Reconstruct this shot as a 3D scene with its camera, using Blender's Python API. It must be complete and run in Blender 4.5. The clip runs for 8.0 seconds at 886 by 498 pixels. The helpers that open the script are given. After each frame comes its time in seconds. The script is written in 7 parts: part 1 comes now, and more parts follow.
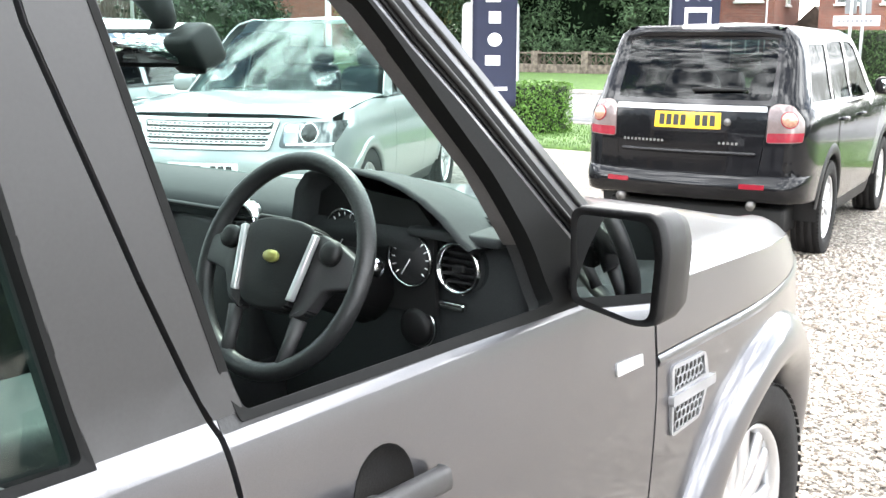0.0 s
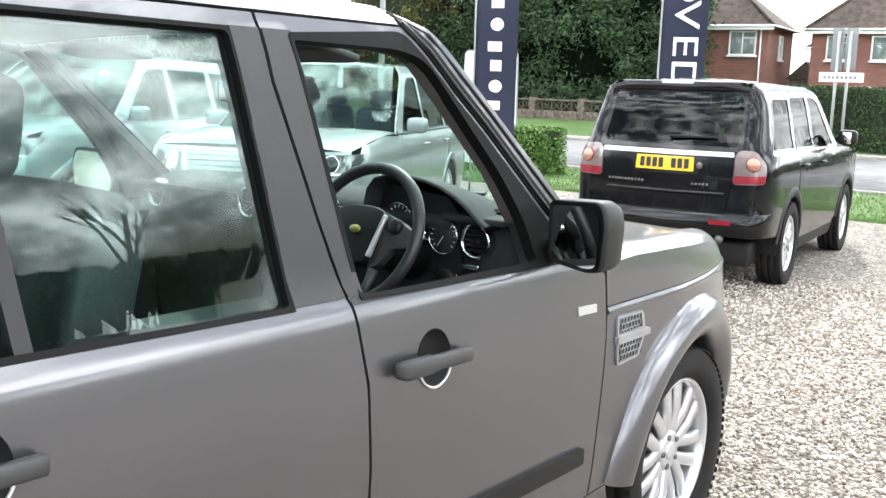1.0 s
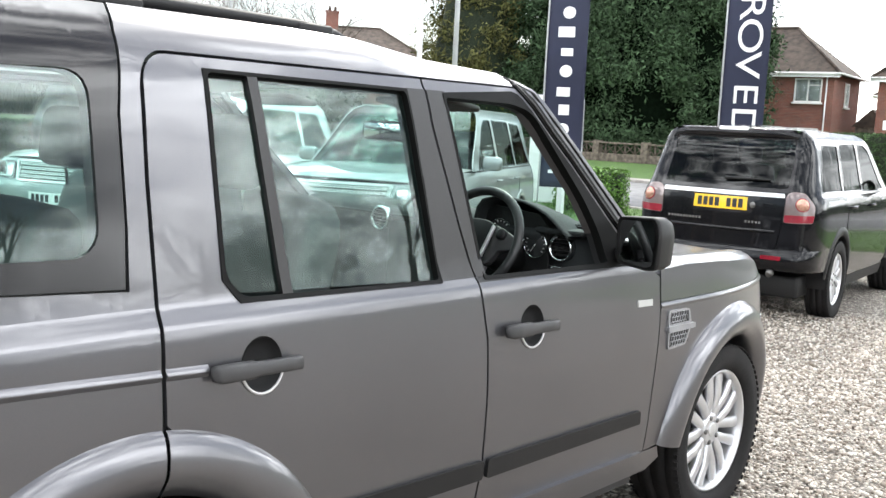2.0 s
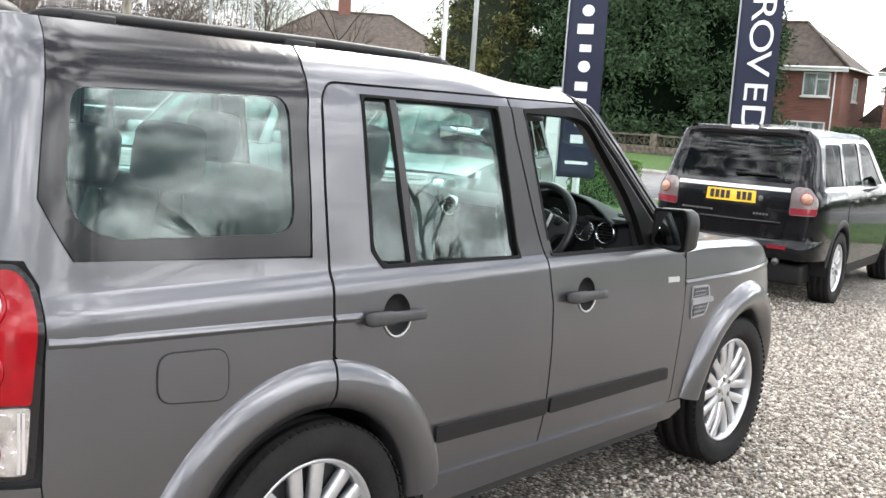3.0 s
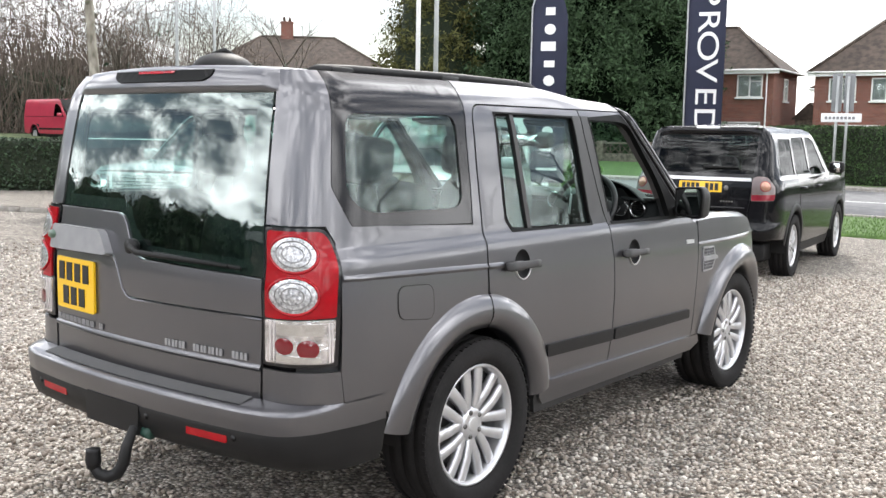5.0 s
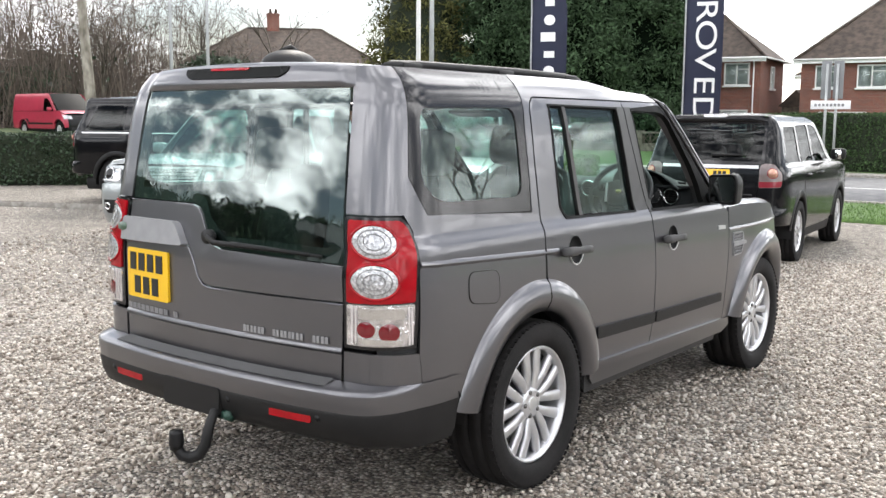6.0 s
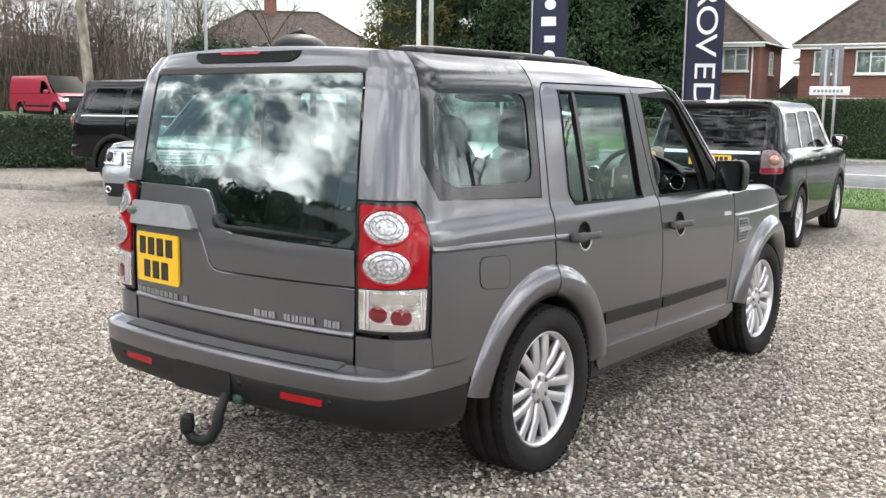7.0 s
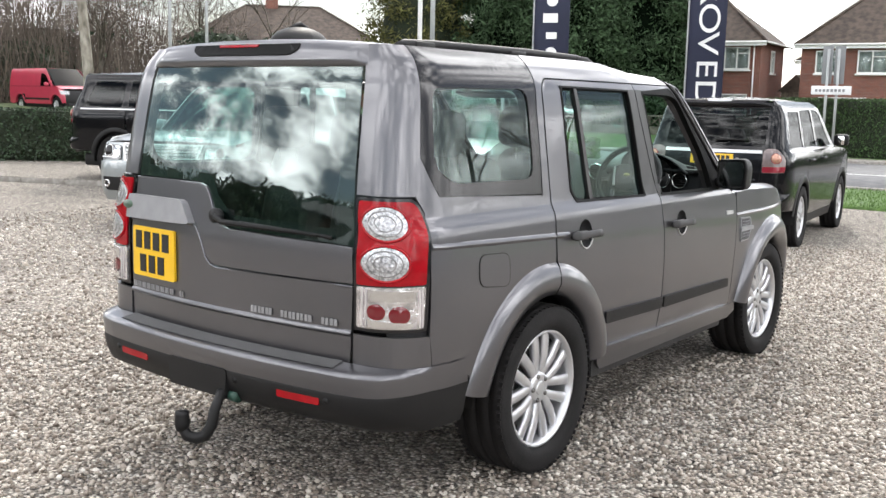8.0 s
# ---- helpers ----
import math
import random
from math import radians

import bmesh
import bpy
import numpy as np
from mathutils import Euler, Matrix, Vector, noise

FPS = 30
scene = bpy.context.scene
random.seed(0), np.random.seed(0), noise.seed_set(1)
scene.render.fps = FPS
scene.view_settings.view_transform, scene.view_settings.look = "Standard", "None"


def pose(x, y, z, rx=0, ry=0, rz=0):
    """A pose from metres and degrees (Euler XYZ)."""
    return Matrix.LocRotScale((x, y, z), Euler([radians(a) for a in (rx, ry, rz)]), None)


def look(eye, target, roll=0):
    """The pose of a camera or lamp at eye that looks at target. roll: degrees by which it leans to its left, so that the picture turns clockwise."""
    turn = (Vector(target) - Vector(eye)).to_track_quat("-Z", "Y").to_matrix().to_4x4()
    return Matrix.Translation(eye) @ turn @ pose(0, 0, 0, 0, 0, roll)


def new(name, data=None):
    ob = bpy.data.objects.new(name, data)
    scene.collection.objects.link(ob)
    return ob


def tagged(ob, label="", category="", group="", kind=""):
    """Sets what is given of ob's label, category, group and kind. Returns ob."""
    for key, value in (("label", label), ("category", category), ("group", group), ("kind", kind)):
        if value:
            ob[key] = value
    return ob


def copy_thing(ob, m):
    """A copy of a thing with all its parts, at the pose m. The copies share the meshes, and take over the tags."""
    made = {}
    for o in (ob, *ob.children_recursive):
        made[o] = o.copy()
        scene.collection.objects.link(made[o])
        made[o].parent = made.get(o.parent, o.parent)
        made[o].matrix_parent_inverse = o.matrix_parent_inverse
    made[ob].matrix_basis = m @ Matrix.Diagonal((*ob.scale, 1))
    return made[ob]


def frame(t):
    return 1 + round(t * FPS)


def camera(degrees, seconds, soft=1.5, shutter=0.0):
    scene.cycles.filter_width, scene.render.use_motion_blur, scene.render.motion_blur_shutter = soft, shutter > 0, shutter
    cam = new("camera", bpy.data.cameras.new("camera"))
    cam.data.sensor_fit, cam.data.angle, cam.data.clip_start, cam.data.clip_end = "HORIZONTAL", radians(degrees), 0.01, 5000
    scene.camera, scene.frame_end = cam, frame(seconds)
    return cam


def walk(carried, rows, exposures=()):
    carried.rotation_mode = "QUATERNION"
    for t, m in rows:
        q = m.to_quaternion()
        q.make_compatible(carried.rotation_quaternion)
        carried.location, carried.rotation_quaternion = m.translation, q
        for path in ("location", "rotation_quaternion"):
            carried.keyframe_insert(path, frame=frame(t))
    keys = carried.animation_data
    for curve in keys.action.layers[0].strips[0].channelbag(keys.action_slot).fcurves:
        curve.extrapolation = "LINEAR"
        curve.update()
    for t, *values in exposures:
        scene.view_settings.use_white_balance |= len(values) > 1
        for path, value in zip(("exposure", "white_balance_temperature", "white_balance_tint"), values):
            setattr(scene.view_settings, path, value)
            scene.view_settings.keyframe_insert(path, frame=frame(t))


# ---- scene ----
cam = camera(47.7, 8.0)
PATH = [
    (0, (1.728, 0.442, 1.559), (0.52, 1.984, 1.158), 0.3),
    (0.5, (1.996, 0.103, 1.568), (0.778, 1.648, 1.208), -0.1),
    (1, (2.241, -0.331, 1.576), (1.032, 1.229, 1.258), 1.9),
    (2.5, (2.859, -1.44, 1.58), (1.518, 0.026, 1.347), 3.0),
    (3, (2.997, -1.828, 1.641), (1.684, -0.345, 1.37), 3.8),
    (3.5, (3.151, -2.205, 1.593), (1.913, -0.665, 1.286), 2.3),
    (4, (3.281, -2.59, 1.61), (1.933, -1.139, 1.336), 1.1),
    (4.5, (3.28, -2.943, 1.62), (2.027, -1.409, 1.344), 1.4),
    (5, (3.336, -3.276, 1.589), (2.102, -1.72, 1.356), 1.0),
    (6.5, (3.143, -3.652, 1.594), (1.945, -2.074, 1.326), 0.4),
    (7, (3.151, -3.655, 1.596), (1.95, -2.08, 1.314), 0.7),
    (7.5, (3.151, -3.639, 1.602), (1.942, -2.071, 1.315), 0.9),
    (8, (3.122, -3.616, 1.592), (1.923, -2.042, 1.303), 1.2),
]
walk(cam, [(t, look(eye, target, roll)) for t, eye, target, roll in PATH],
     exposures=[(0, 1.68, 6450, 8.5), (0.5, 1.32, 6450, 8.5), (1, 0.97, 6400, 8), (2.5, 0.64, 6450, 8.5), (3.5, 0.48, 6500, 10), (4.5, 0.38, 6500, 10.5), (6.5, 0.29, 6550, 10.5), (8, 0.29, 6550, 10.5)])

# ---- light ----
SUN_EL, SUN_AZ = 42.0, 118.0   # elevation, and azimuth the light comes from (degrees from +x to +y)
world = bpy.data.worlds.new("sky")
scene.world = world
world.use_nodes = True
_n, _l = world.node_tree.nodes, world.node_tree.links
_n.clear()
w_out = _n.new("ShaderNodeOutputWorld")
w_bg = _n.new("ShaderNodeBackground")
w_bg.inputs["Strength"].default_value = 0.1
w_sky = _n.new("ShaderNodeTexSky")
w_sky.sky_type = "NISHITA"
w_sky.sun_disc = False
w_sky.sun_elevation = radians(SUN_EL)
w_sky.sun_rotation = radians(90 - SUN_AZ)
# broken white cloud over a pale blue sky
w_co = _n.new("ShaderNodeTexCoord")
w_map = _n.new("ShaderNodeMapping")
w_map.inputs["Scale"].default_value = (1.0, 1.0, 2.2)
w_no = _n.new("ShaderNodeTexNoise")
w_no.inputs["Scale"].default_value = 4.4
w_no.inputs["Detail"].default_value = 9.0
w_no.inputs["Roughness"].default_value = 0.62
w_ramp = _n.new("ShaderNodeValToRGB")
w_ramp.color_ramp.elements[0].position, w_ramp.color_ramp.elements[1].position = 0.42, 0.56
w_ramp.color_ramp.elements[0].color = (0.12, 0.12, 0.12, 1)
w_ramp.color_ramp.elements[1].color = (1, 1, 1, 1)
w_mix = _n.new("ShaderNodeMix")
w_mix.data_type = "RGBA"
w_bright = _n.new("ShaderNodeMapRange")
w_bright.inputs[1].default_value, w_bright.inputs[2].default_value = 0.46, 0.68
w_bright.inputs[3].default_value, w_bright.inputs[4].default_value = 0.70, 4.2
w_cloud = _n.new("ShaderNodeVectorMath")
w_cloud.operation = "SCALE"
w_cloud.inputs[0].default_value = (16.5, 16.7, 17.0)
_l.new(w_no.outputs["Fac"], w_bright.inputs[0])
_l.new(w_bright.outputs[0], w_cloud.inputs["Scale"])
_l.new(w_cloud.outputs[0], w_mix.inputs[7])
_l.new(w_co.outputs["Generated"], w_map.inputs["Vector"])
_l.new(w_map.outputs["Vector"], w_no.inputs["Vector"])
_l.new(w_no.outputs["Fac"], w_ramp.inputs["Fac"])
_l.new(w_ramp.outputs["Color"], w_mix.inputs[0])
_l.new(w_sky.outputs["Color"], w_mix.inputs[6])
_l.new(w_mix.outputs[2], w_bg.inputs["Color"])
_l.new(w_bg.outputs["Background"], w_out.inputs["Surface"])

sun_data = bpy.data.lights.new("sun", "SUN")
sun_data.energy, sun_data.angle, sun_data.color = 2.0, radians(3.0), (1.0, 0.95, 0.87)
sun = new("sun", sun_data)
_d = Vector((math.cos(radians(SUN_EL)) * math.cos(radians(SUN_AZ)), math.cos(radians(SUN_EL)) * math.sin(radians(SUN_AZ)), math.sin(radians(SUN_EL))))
sun.matrix_world = look(_d * 50, (0, 0, 0))


# ---- materials ----
def mat(name, color, rough=0.5, metal=0.0, coat=0.0, grain=0.0, grain_scale=200.0, stain=0.0, stain_scale=3.0, bump=0.0, bump_scale=None,
        spec=0.5, per_object=0.0, per_island=0.0, transmission=0.0, emit=None, coat_rough=0.03):
    """A surface of one colour with fine grain, broad stains and a fine relief."""
    m = bpy.data.materials.new(name)
    m.use_nodes = True
    nt = m.node_tree
    b = nt.nodes["Principled BSDF"]
    b.inputs["Base Color"].default_value = (*color, 1)
    b.inputs["Roughness"].default_value = rough
    b.inputs["Metallic"].default_value = metal
    b.inputs["Coat Weight"].default_value = coat
    b.inputs["Coat Roughness"].default_value = coat_rough
    b.inputs["Specular IOR Level"].default_value = spec
    b.inputs["Transmission Weight"].default_value = transmission
    co = nt.nodes.new("ShaderNodeTexCoord")
    val = None

    def noise_fac(scale, amount, detail=3.0):
        n = nt.nodes.new("ShaderNodeTexNoise")
        n.inputs["Scale"].default_value, n.inputs["Detail"].default_value = scale, detail
        nt.links.new(co.outputs["Object"], n.inputs["Vector"])
        r = nt.nodes.new("ShaderNodeMapRange")
        r.inputs[1].default_value, r.inputs[2].default_value = 0.25, 0.75
        r.inputs[3].default_value, r.inputs[4].default_value = 1 - amount, 1 + amount
        nt.links.new(n.outputs["Fac"], r.inputs[0])
        return r.outputs[0], n

    def times(a, c):
        if a is None:
            return c
        x = nt.nodes.new("ShaderNodeMath")
        x.operation = "MULTIPLY"
        nt.links.new(a, x.inputs[0])
        nt.links.new(c, x.inputs[1])
        return x.outputs[0]

    if grain:
        val = times(val, noise_fac(grain_scale, grain)[0])
    if stain:
        val = times(val, noise_fac(stain_scale, stain, 5.0)[0])
    for amount, kind, sock in ((per_object, "ShaderNodeObjectInfo", "Random"), (per_island, "ShaderNodeNewGeometry", "Random Per Island")):
        if amount:
            o = nt.nodes.new(kind)
            r = nt.nodes.new("ShaderNodeMapRange")
            r.inputs[3].default_value, r.inputs[4].default_value = 1 - amount, 1 + amount
            nt.links.new(o.outputs[sock], r.inputs[0])
            val = times(val, r.outputs[0])
    if val is not None:
        v = nt.nodes.new("ShaderNodeVectorMath")
        v.operation = "SCALE"
        v.inputs[0].default_value = color
        nt.links.new(val, v.inputs["Scale"])
        nt.links.new(v.outputs[0], b.inputs["Base Color"])
    if bump:
        n = nt.nodes.new("ShaderNodeTexNoise")
        n.inputs["Scale"].default_value, n.inputs["Detail"].default_value = bump_scale or grain_scale, 4.0
        nt.links.new(co.outputs["Object"], n.inputs["Vector"])
        u = nt.nodes.new("ShaderNodeBump")
        u.inputs["Strength"].default_value = 1.0
        u.inputs["Distance"].default_value = bump
        nt.links.new(n.outputs["Fac"], u.inputs["Height"])
        nt.links.new(u.outputs["Normal"], b.inputs["Normal"])
    if emit:
        b.inputs["Emission Color"].default_value = (*emit[:3], 1)
        b.inputs["Emission Strength"].default_value = emit[3]
    return m


def glass_mat(name, tint, rough=0.0, sheen=0.90):
    """A thin pane: tinted see-through with a mirror sheen by Fresnel."""
    m = bpy.data.materials.new(name)
    m.use_nodes = True
    nt = m.node_tree
    nt.nodes.clear()
    out = nt.nodes.new("ShaderNodeOutputMaterial")
    mix = nt.nodes.new("ShaderNodeMixShader")
    tr = nt.nodes.new("ShaderNodeBsdfTransparent")
    tr.inputs["Color"].default_value = (*tint, 1)
    gl = nt.nodes.new("ShaderNodeBsdfGlossy")
    gl.inputs["Roughness"].default_value = rough
    gl.inputs["Color"].default_value = (0.5 + 0.5 * tint[0], 0.5 + 0.5 * tint[1], 0.5 + 0.5 * tint[2], 1)
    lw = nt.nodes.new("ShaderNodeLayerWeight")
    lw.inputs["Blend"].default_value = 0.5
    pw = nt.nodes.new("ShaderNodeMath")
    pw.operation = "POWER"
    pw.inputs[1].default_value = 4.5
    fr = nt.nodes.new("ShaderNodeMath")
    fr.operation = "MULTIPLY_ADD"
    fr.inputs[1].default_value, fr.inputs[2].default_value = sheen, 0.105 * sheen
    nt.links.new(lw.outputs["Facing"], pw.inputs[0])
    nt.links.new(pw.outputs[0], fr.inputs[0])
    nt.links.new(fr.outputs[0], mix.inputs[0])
    nt.links.new(tr.outputs[0], mix.inputs[1])
    nt.links.new(gl.outputs[0], mix.inputs[2])
    nt.links.new(mix.outputs[0], out.inputs["Surface"])
    return m


PAINT = mat("grey_metallic_paint", (0.134, 0.132, 0.141), rough=0.29, metal=0.82, coat=0.65, coat_rough=0.03, grain=0.10, grain_scale=900, stain=0.05, stain_scale=2.0)
BLACK_PAINT = mat("black_paint", (0.004, 0.004, 0.005), rough=0.18, coat=0.38, spec=0.15, stain=0.2)
FRAME_BLACK = mat("matt_black_frame", (0.007, 0.007, 0.007), rough=0.6, spec=0.12, grain=0.1)
GLOSS_BLACK = mat("gloss_black", (0.012, 0.011, 0.012), rough=0.14, coat=0.15, spec=0.4, stain=0.2)
PILLAR = mat("satin_black_pillar", (0.020, 0.019, 0.0195), rough=0.42, grain=0.1)
SILVER = mat("silver_paint", (0.30, 0.325, 0.33), rough=0.32, metal=0.5, coat=0.9, grain=0.08, grain_scale=800, stain=0.05)
RED_PAINT = mat("red_paint", (0.42, 0.03, 0.065), rough=0.35, coat=0.8, stain=0.1)
PLASTIC = mat("black_plastic", (0.010, 0.0097, 0.010), rough=0.5, spec=0.28, grain=0.15, grain_scale=300, bump=0.0004, stain=0.15)
STRIP = mat("grey_plastic", (0.034, 0.033, 0.034), rough=0.5, grain=0.12, grain_scale=300, stain=0.12)
RUBBER = mat("tyre_rubber", (0.013, 0.012, 0.012), rough=0.8, spec=0.22, grain=0.2, grain_scale=80, stain=0.3, stain_scale=8, bump=0.0006, bump_scale=120)
ALLOY = mat("alloy", (0.60, 0.60, 0.615), rough=0.30, metal=0.7, coat=0.4, stain=0.08, stain_scale=12)
CHROME = mat("chrome", (0.75, 0.75, 0.75), rough=0.12, metal=1.0, stain=0.05)
BRIGHT = mat("bright_silver_trim", (0.62, 0.62, 0.62), rough=0.3, metal=0.6, stain=0.08)
VENT_SILVER = mat("dull_silver_trim", (0.30, 0.30, 0.31), rough=0.4, metal=0.4, stain=0.1, stain_scale=15)
STEEL = mat("brake_steel", (0.15, 0.145, 0.14), rough=0.45, metal=0.8, stain=0.3, stain_scale=20)
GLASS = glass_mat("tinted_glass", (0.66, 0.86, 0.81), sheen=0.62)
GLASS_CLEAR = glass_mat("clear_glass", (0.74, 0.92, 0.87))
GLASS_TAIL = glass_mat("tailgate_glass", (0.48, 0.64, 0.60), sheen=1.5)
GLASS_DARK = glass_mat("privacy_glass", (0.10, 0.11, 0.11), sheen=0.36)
MIRROR = mat("mirror_glass", (0.85, 0.86, 0.86), rough=0.01, metal=1.0)
RED_LENS = mat("red_lens", (0.30, 0.001, 0.006), rough=0.22, coat=0.35, spec=0.2, stain=0.25, stain_scale=15)
DARK_RED_LENS = mat("dark_red_lens", (0.13, 0.004, 0.008), rough=0.15, coat=1.0, stain=0.2)
CLEAR_LENS = mat("faceted_clear_lens", (0.46, 0.46, 0.47), rough=0.15, metal=0.5, coat=1.0, grain=0.75, grain_scale=95, bump=0.004, bump_scale=60)
LAMP_DARK = mat("headlamp_depth", (0.10, 0.105, 0.11), rough=0.12, coat=1.0, metal=0.4, grain=0.4, grain_scale=40)
FROST = mat("frosted_clear_lens", (0.17, 0.13, 0.125), rough=0.2, metal=0.3, coat=1.0, grain=0.1, grain_scale=60)
FROST_RIB = mat("pale_lens_rib", (0.50, 0.46, 0.45), rough=0.3, coat=0.6, stain=0.1)
CLEAR_LOW = mat("clear_lower_lens", (0.70, 0.67, 0.67), rough=0.12, metal=0.75, coat=1.0, grain=0.5, grain_scale=28, bump=0.008, bump_scale=26)
RED_MID = mat("deep_red_lens", (0.19, 0.003, 0.014), rough=0.25, coat=0.5, stain=0.2, stain_scale=15)
GREY_TRIM = mat("mid_grey_trim", (0.075, 0.07, 0.07), rough=0.8, grain=0.1, grain_scale=300)
ORANGE = mat("amber_glow_lens", (0.46, 0.24, 0.17), rough=0.2, metal=0.4, coat=1.0, grain=0.25, grain_scale=60)
YELLOW = mat("yellow_plate", (0.80, 0.48, 0.005), rough=0.4, coat=0.4, stain=0.05)
INK = mat("black_print", (0.01, 0.01, 0.01), rough=0.5)
WHITE_PRINT = mat("white_print", (0.8, 0.8, 0.8), rough=0.6, stain=0.05)
TRIM = mat("dark_trim", (0.024, 0.024, 0.025), rough=0.6, grain=0.15, grain_scale=250, bump=0.0006, stain=0.1)
DASH = mat("dashboard_grain", (0.034, 0.037, 0.038), rough=0.7, spec=0.18, grain=0.12, grain_scale=350, bump=0.0006, stain=0.08)
LEATHER = mat("black_leather", (0.017, 0.017, 0.0175), rough=0.42, grain=0.15, grain_scale=160, bump=0.0008, stain=0.1)
FABRIC = mat("grey_headlining", (0.52, 0.52, 0.50), rough=0.9, grain=0.08, grain_scale=500, stain=0.05)
SEAT = mat("seat_leather", (0.026, 0.026, 0.028), rough=0.5, grain=0.15, grain_scale=160, bump=0.001, stain=0.12)


# ---- mesh helpers ----
def part(name, bm, material, parent=None, label="", smooth=True):
    me = bpy.data.meshes.new(name)
    bm.normal_update()
    bm.to_mesh(me)
    bm.free()
    for p in me.polygons:
        p.use_smooth = smooth
    me.materials.append(material)
    ob = new(name, me)
    if parent is not None:
        ob.parent = parent
    return tagged(ob, label) if label else ob


def thing(name, label, category, m=None, group="", kind=""):
    ob = new(name)
    if m is not None:
        ob.matrix_world = m
    return tagged(ob, label, category, group, kind)


def again(ob, parent, m=None):
    """The same mesh once more, as a part of its own."""
    o = ob.copy()
    scene.collection.objects.link(o)
    o.parent = parent
    if m is not None:
        o.matrix_basis = m
    return o


def box(x0, x1, y0, y1, z0, z1, bevel=0.0, seg=2, bm=None):
    bm = bm or bmesh.new()
    made = bmesh.ops.create_cube(bm, size=1.0)["verts"]
    for v in made:
        v.co = Vector(((x0 + x1) / 2 + v.co.x * (x1 - x0), (y0 + y1) / 2 + v.co.y * (y1 - y0), (z0 + z1) / 2 + v.co.z * (z1 - z0)))
    if bevel:
        es = {e for v in made for e in v.link_edges}
        bmesh.ops.bevel(bm, geom=list(es), offset=bevel, segments=seg, profile=0.5, affect="EDGES")
    return bm


def prism(loop, depth, axis="x", at=0.0, bevel=0.0):
    """A plate of an outline; axis x: the loop is (y, z), y: (x, z), z: (x, y)."""
    bm = bmesh.new()

    def co(a, b, d):
        return {"x": (d, a, b), "y": (a, d, b), "z": (a, b, d)}[axis]

    f = bm.faces.new([bm.verts.new(co(a, b, at)) for a, b in loop])
    r = bmesh.ops.extrude_face_region(bm, geom=[f])
    top = [g for g in r["geom"] if isinstance(g, bmesh.types.BMVert)]
    bmesh.ops.translate(bm, verts=top, vec=co(0, 0, depth))
    bmesh.ops.recalc_face_normals(bm, faces=bm.faces)
    if bevel:
        bmesh.ops.bevel(bm, geom=bm.edges[:], offset=bevel, segments=2, profile=0.5, affect="EDGES")
    return bm


def lathe(profile, n=48, axis="x", bm=None, at=(0, 0, 0), closed=False):
    """Turns a profile of (along, radius) round an axis."""
    bm = bm or bmesh.new()
    rings = []
    for d, r in profile:
        ring = []
        for i in range(n):
            a = 2 * math.pi * i / n
            c, s = r * math.cos(a), r * math.sin(a)
            p = {"x": (d, c, s), "y": (s, d, c), "z": (c, s, d)}[axis]
            ring.append(bm.verts.new(Vector(p) + Vector(at)))
        rings.append(ring)
    pairs = list(zip(rings, rings[1:])) + ([(rings[-1], rings[0])] if closed else [])
    for a, b in pairs:
        for i in range(n):
            bm.faces.new((a[i], a[(i + 1) % n], b[(i + 1) % n], b[i]))
    if not closed:
        for ring, flip in ((rings[0], True), (rings[-1], False)):
            if ring[0].co != ring[1].co:
                bm.faces.new(ring[::-1] if flip else ring)
    bmesh.ops.remove_doubles(bm, verts=bm.verts, dist=1e-6)
    bmesh.ops.recalc_face_normals(bm, faces=bm.faces)
    return bm


def tube(points, radius, n=10, bm=None, closed=False):
    """A round bar along points; radius is one number or one for each point."""
    bm = bm or bmesh.new()
    pts = [Vector(p) for p in points]
    rad = [radius] * len(pts) if isinstance(radius, (int, float)) else radius
    rings, up = [], None
    for i, p in enumerate(pts):
        a = pts[i - 1] if i else (pts[-1] if closed else p)
        b = pts[(i + 1) % len(pts)] if (i + 1 < len(pts) or closed) else p
        d = (b - a).normalized()
        if up is None:
            up = d.orthogonal().normalized()
        up = (up - d * up.dot(d)).normalized()
        w = d.cross(up)
        rings.append([bm.verts.new(p + (up * math.cos(t) + w * math.sin(t)) * rad[i]) for t in (2 * math.pi * k / n for k in range(n))])
    pairs = list(zip(rings, rings[1:])) + ([(rings[-1], rings[0])] if closed else [])
    for a, b in pairs:
        for k in range(n):
            bm.faces.new((a[k], a[(k + 1) % n], b[(k + 1) % n], b[k]))
    if not closed:
        bm.faces.new(rings[0][::-1])
        bm.faces.new(rings[-1])
    bmesh.ops.recalc_face_normals(bm, faces=bm.faces)
    return bm


def grid(fn, us, vs, flip=False):
    """A sheet of fn(u, v) over two lists."""
    bm = bmesh.new()
    rows = [[bm.verts.new(fn(u, v)) for v in vs] for u in us]
    for a, b in zip(rows, rows[1:]):
        for i in range(len(vs) - 1):
            q = (a[i], a[i + 1], b[i + 1], b[i])
            bm.faces.new(q[::-1] if flip else q)
    return bm


def span(a, b, n):
    return [a + (b - a) * i / (n - 1) for i in range(n)]


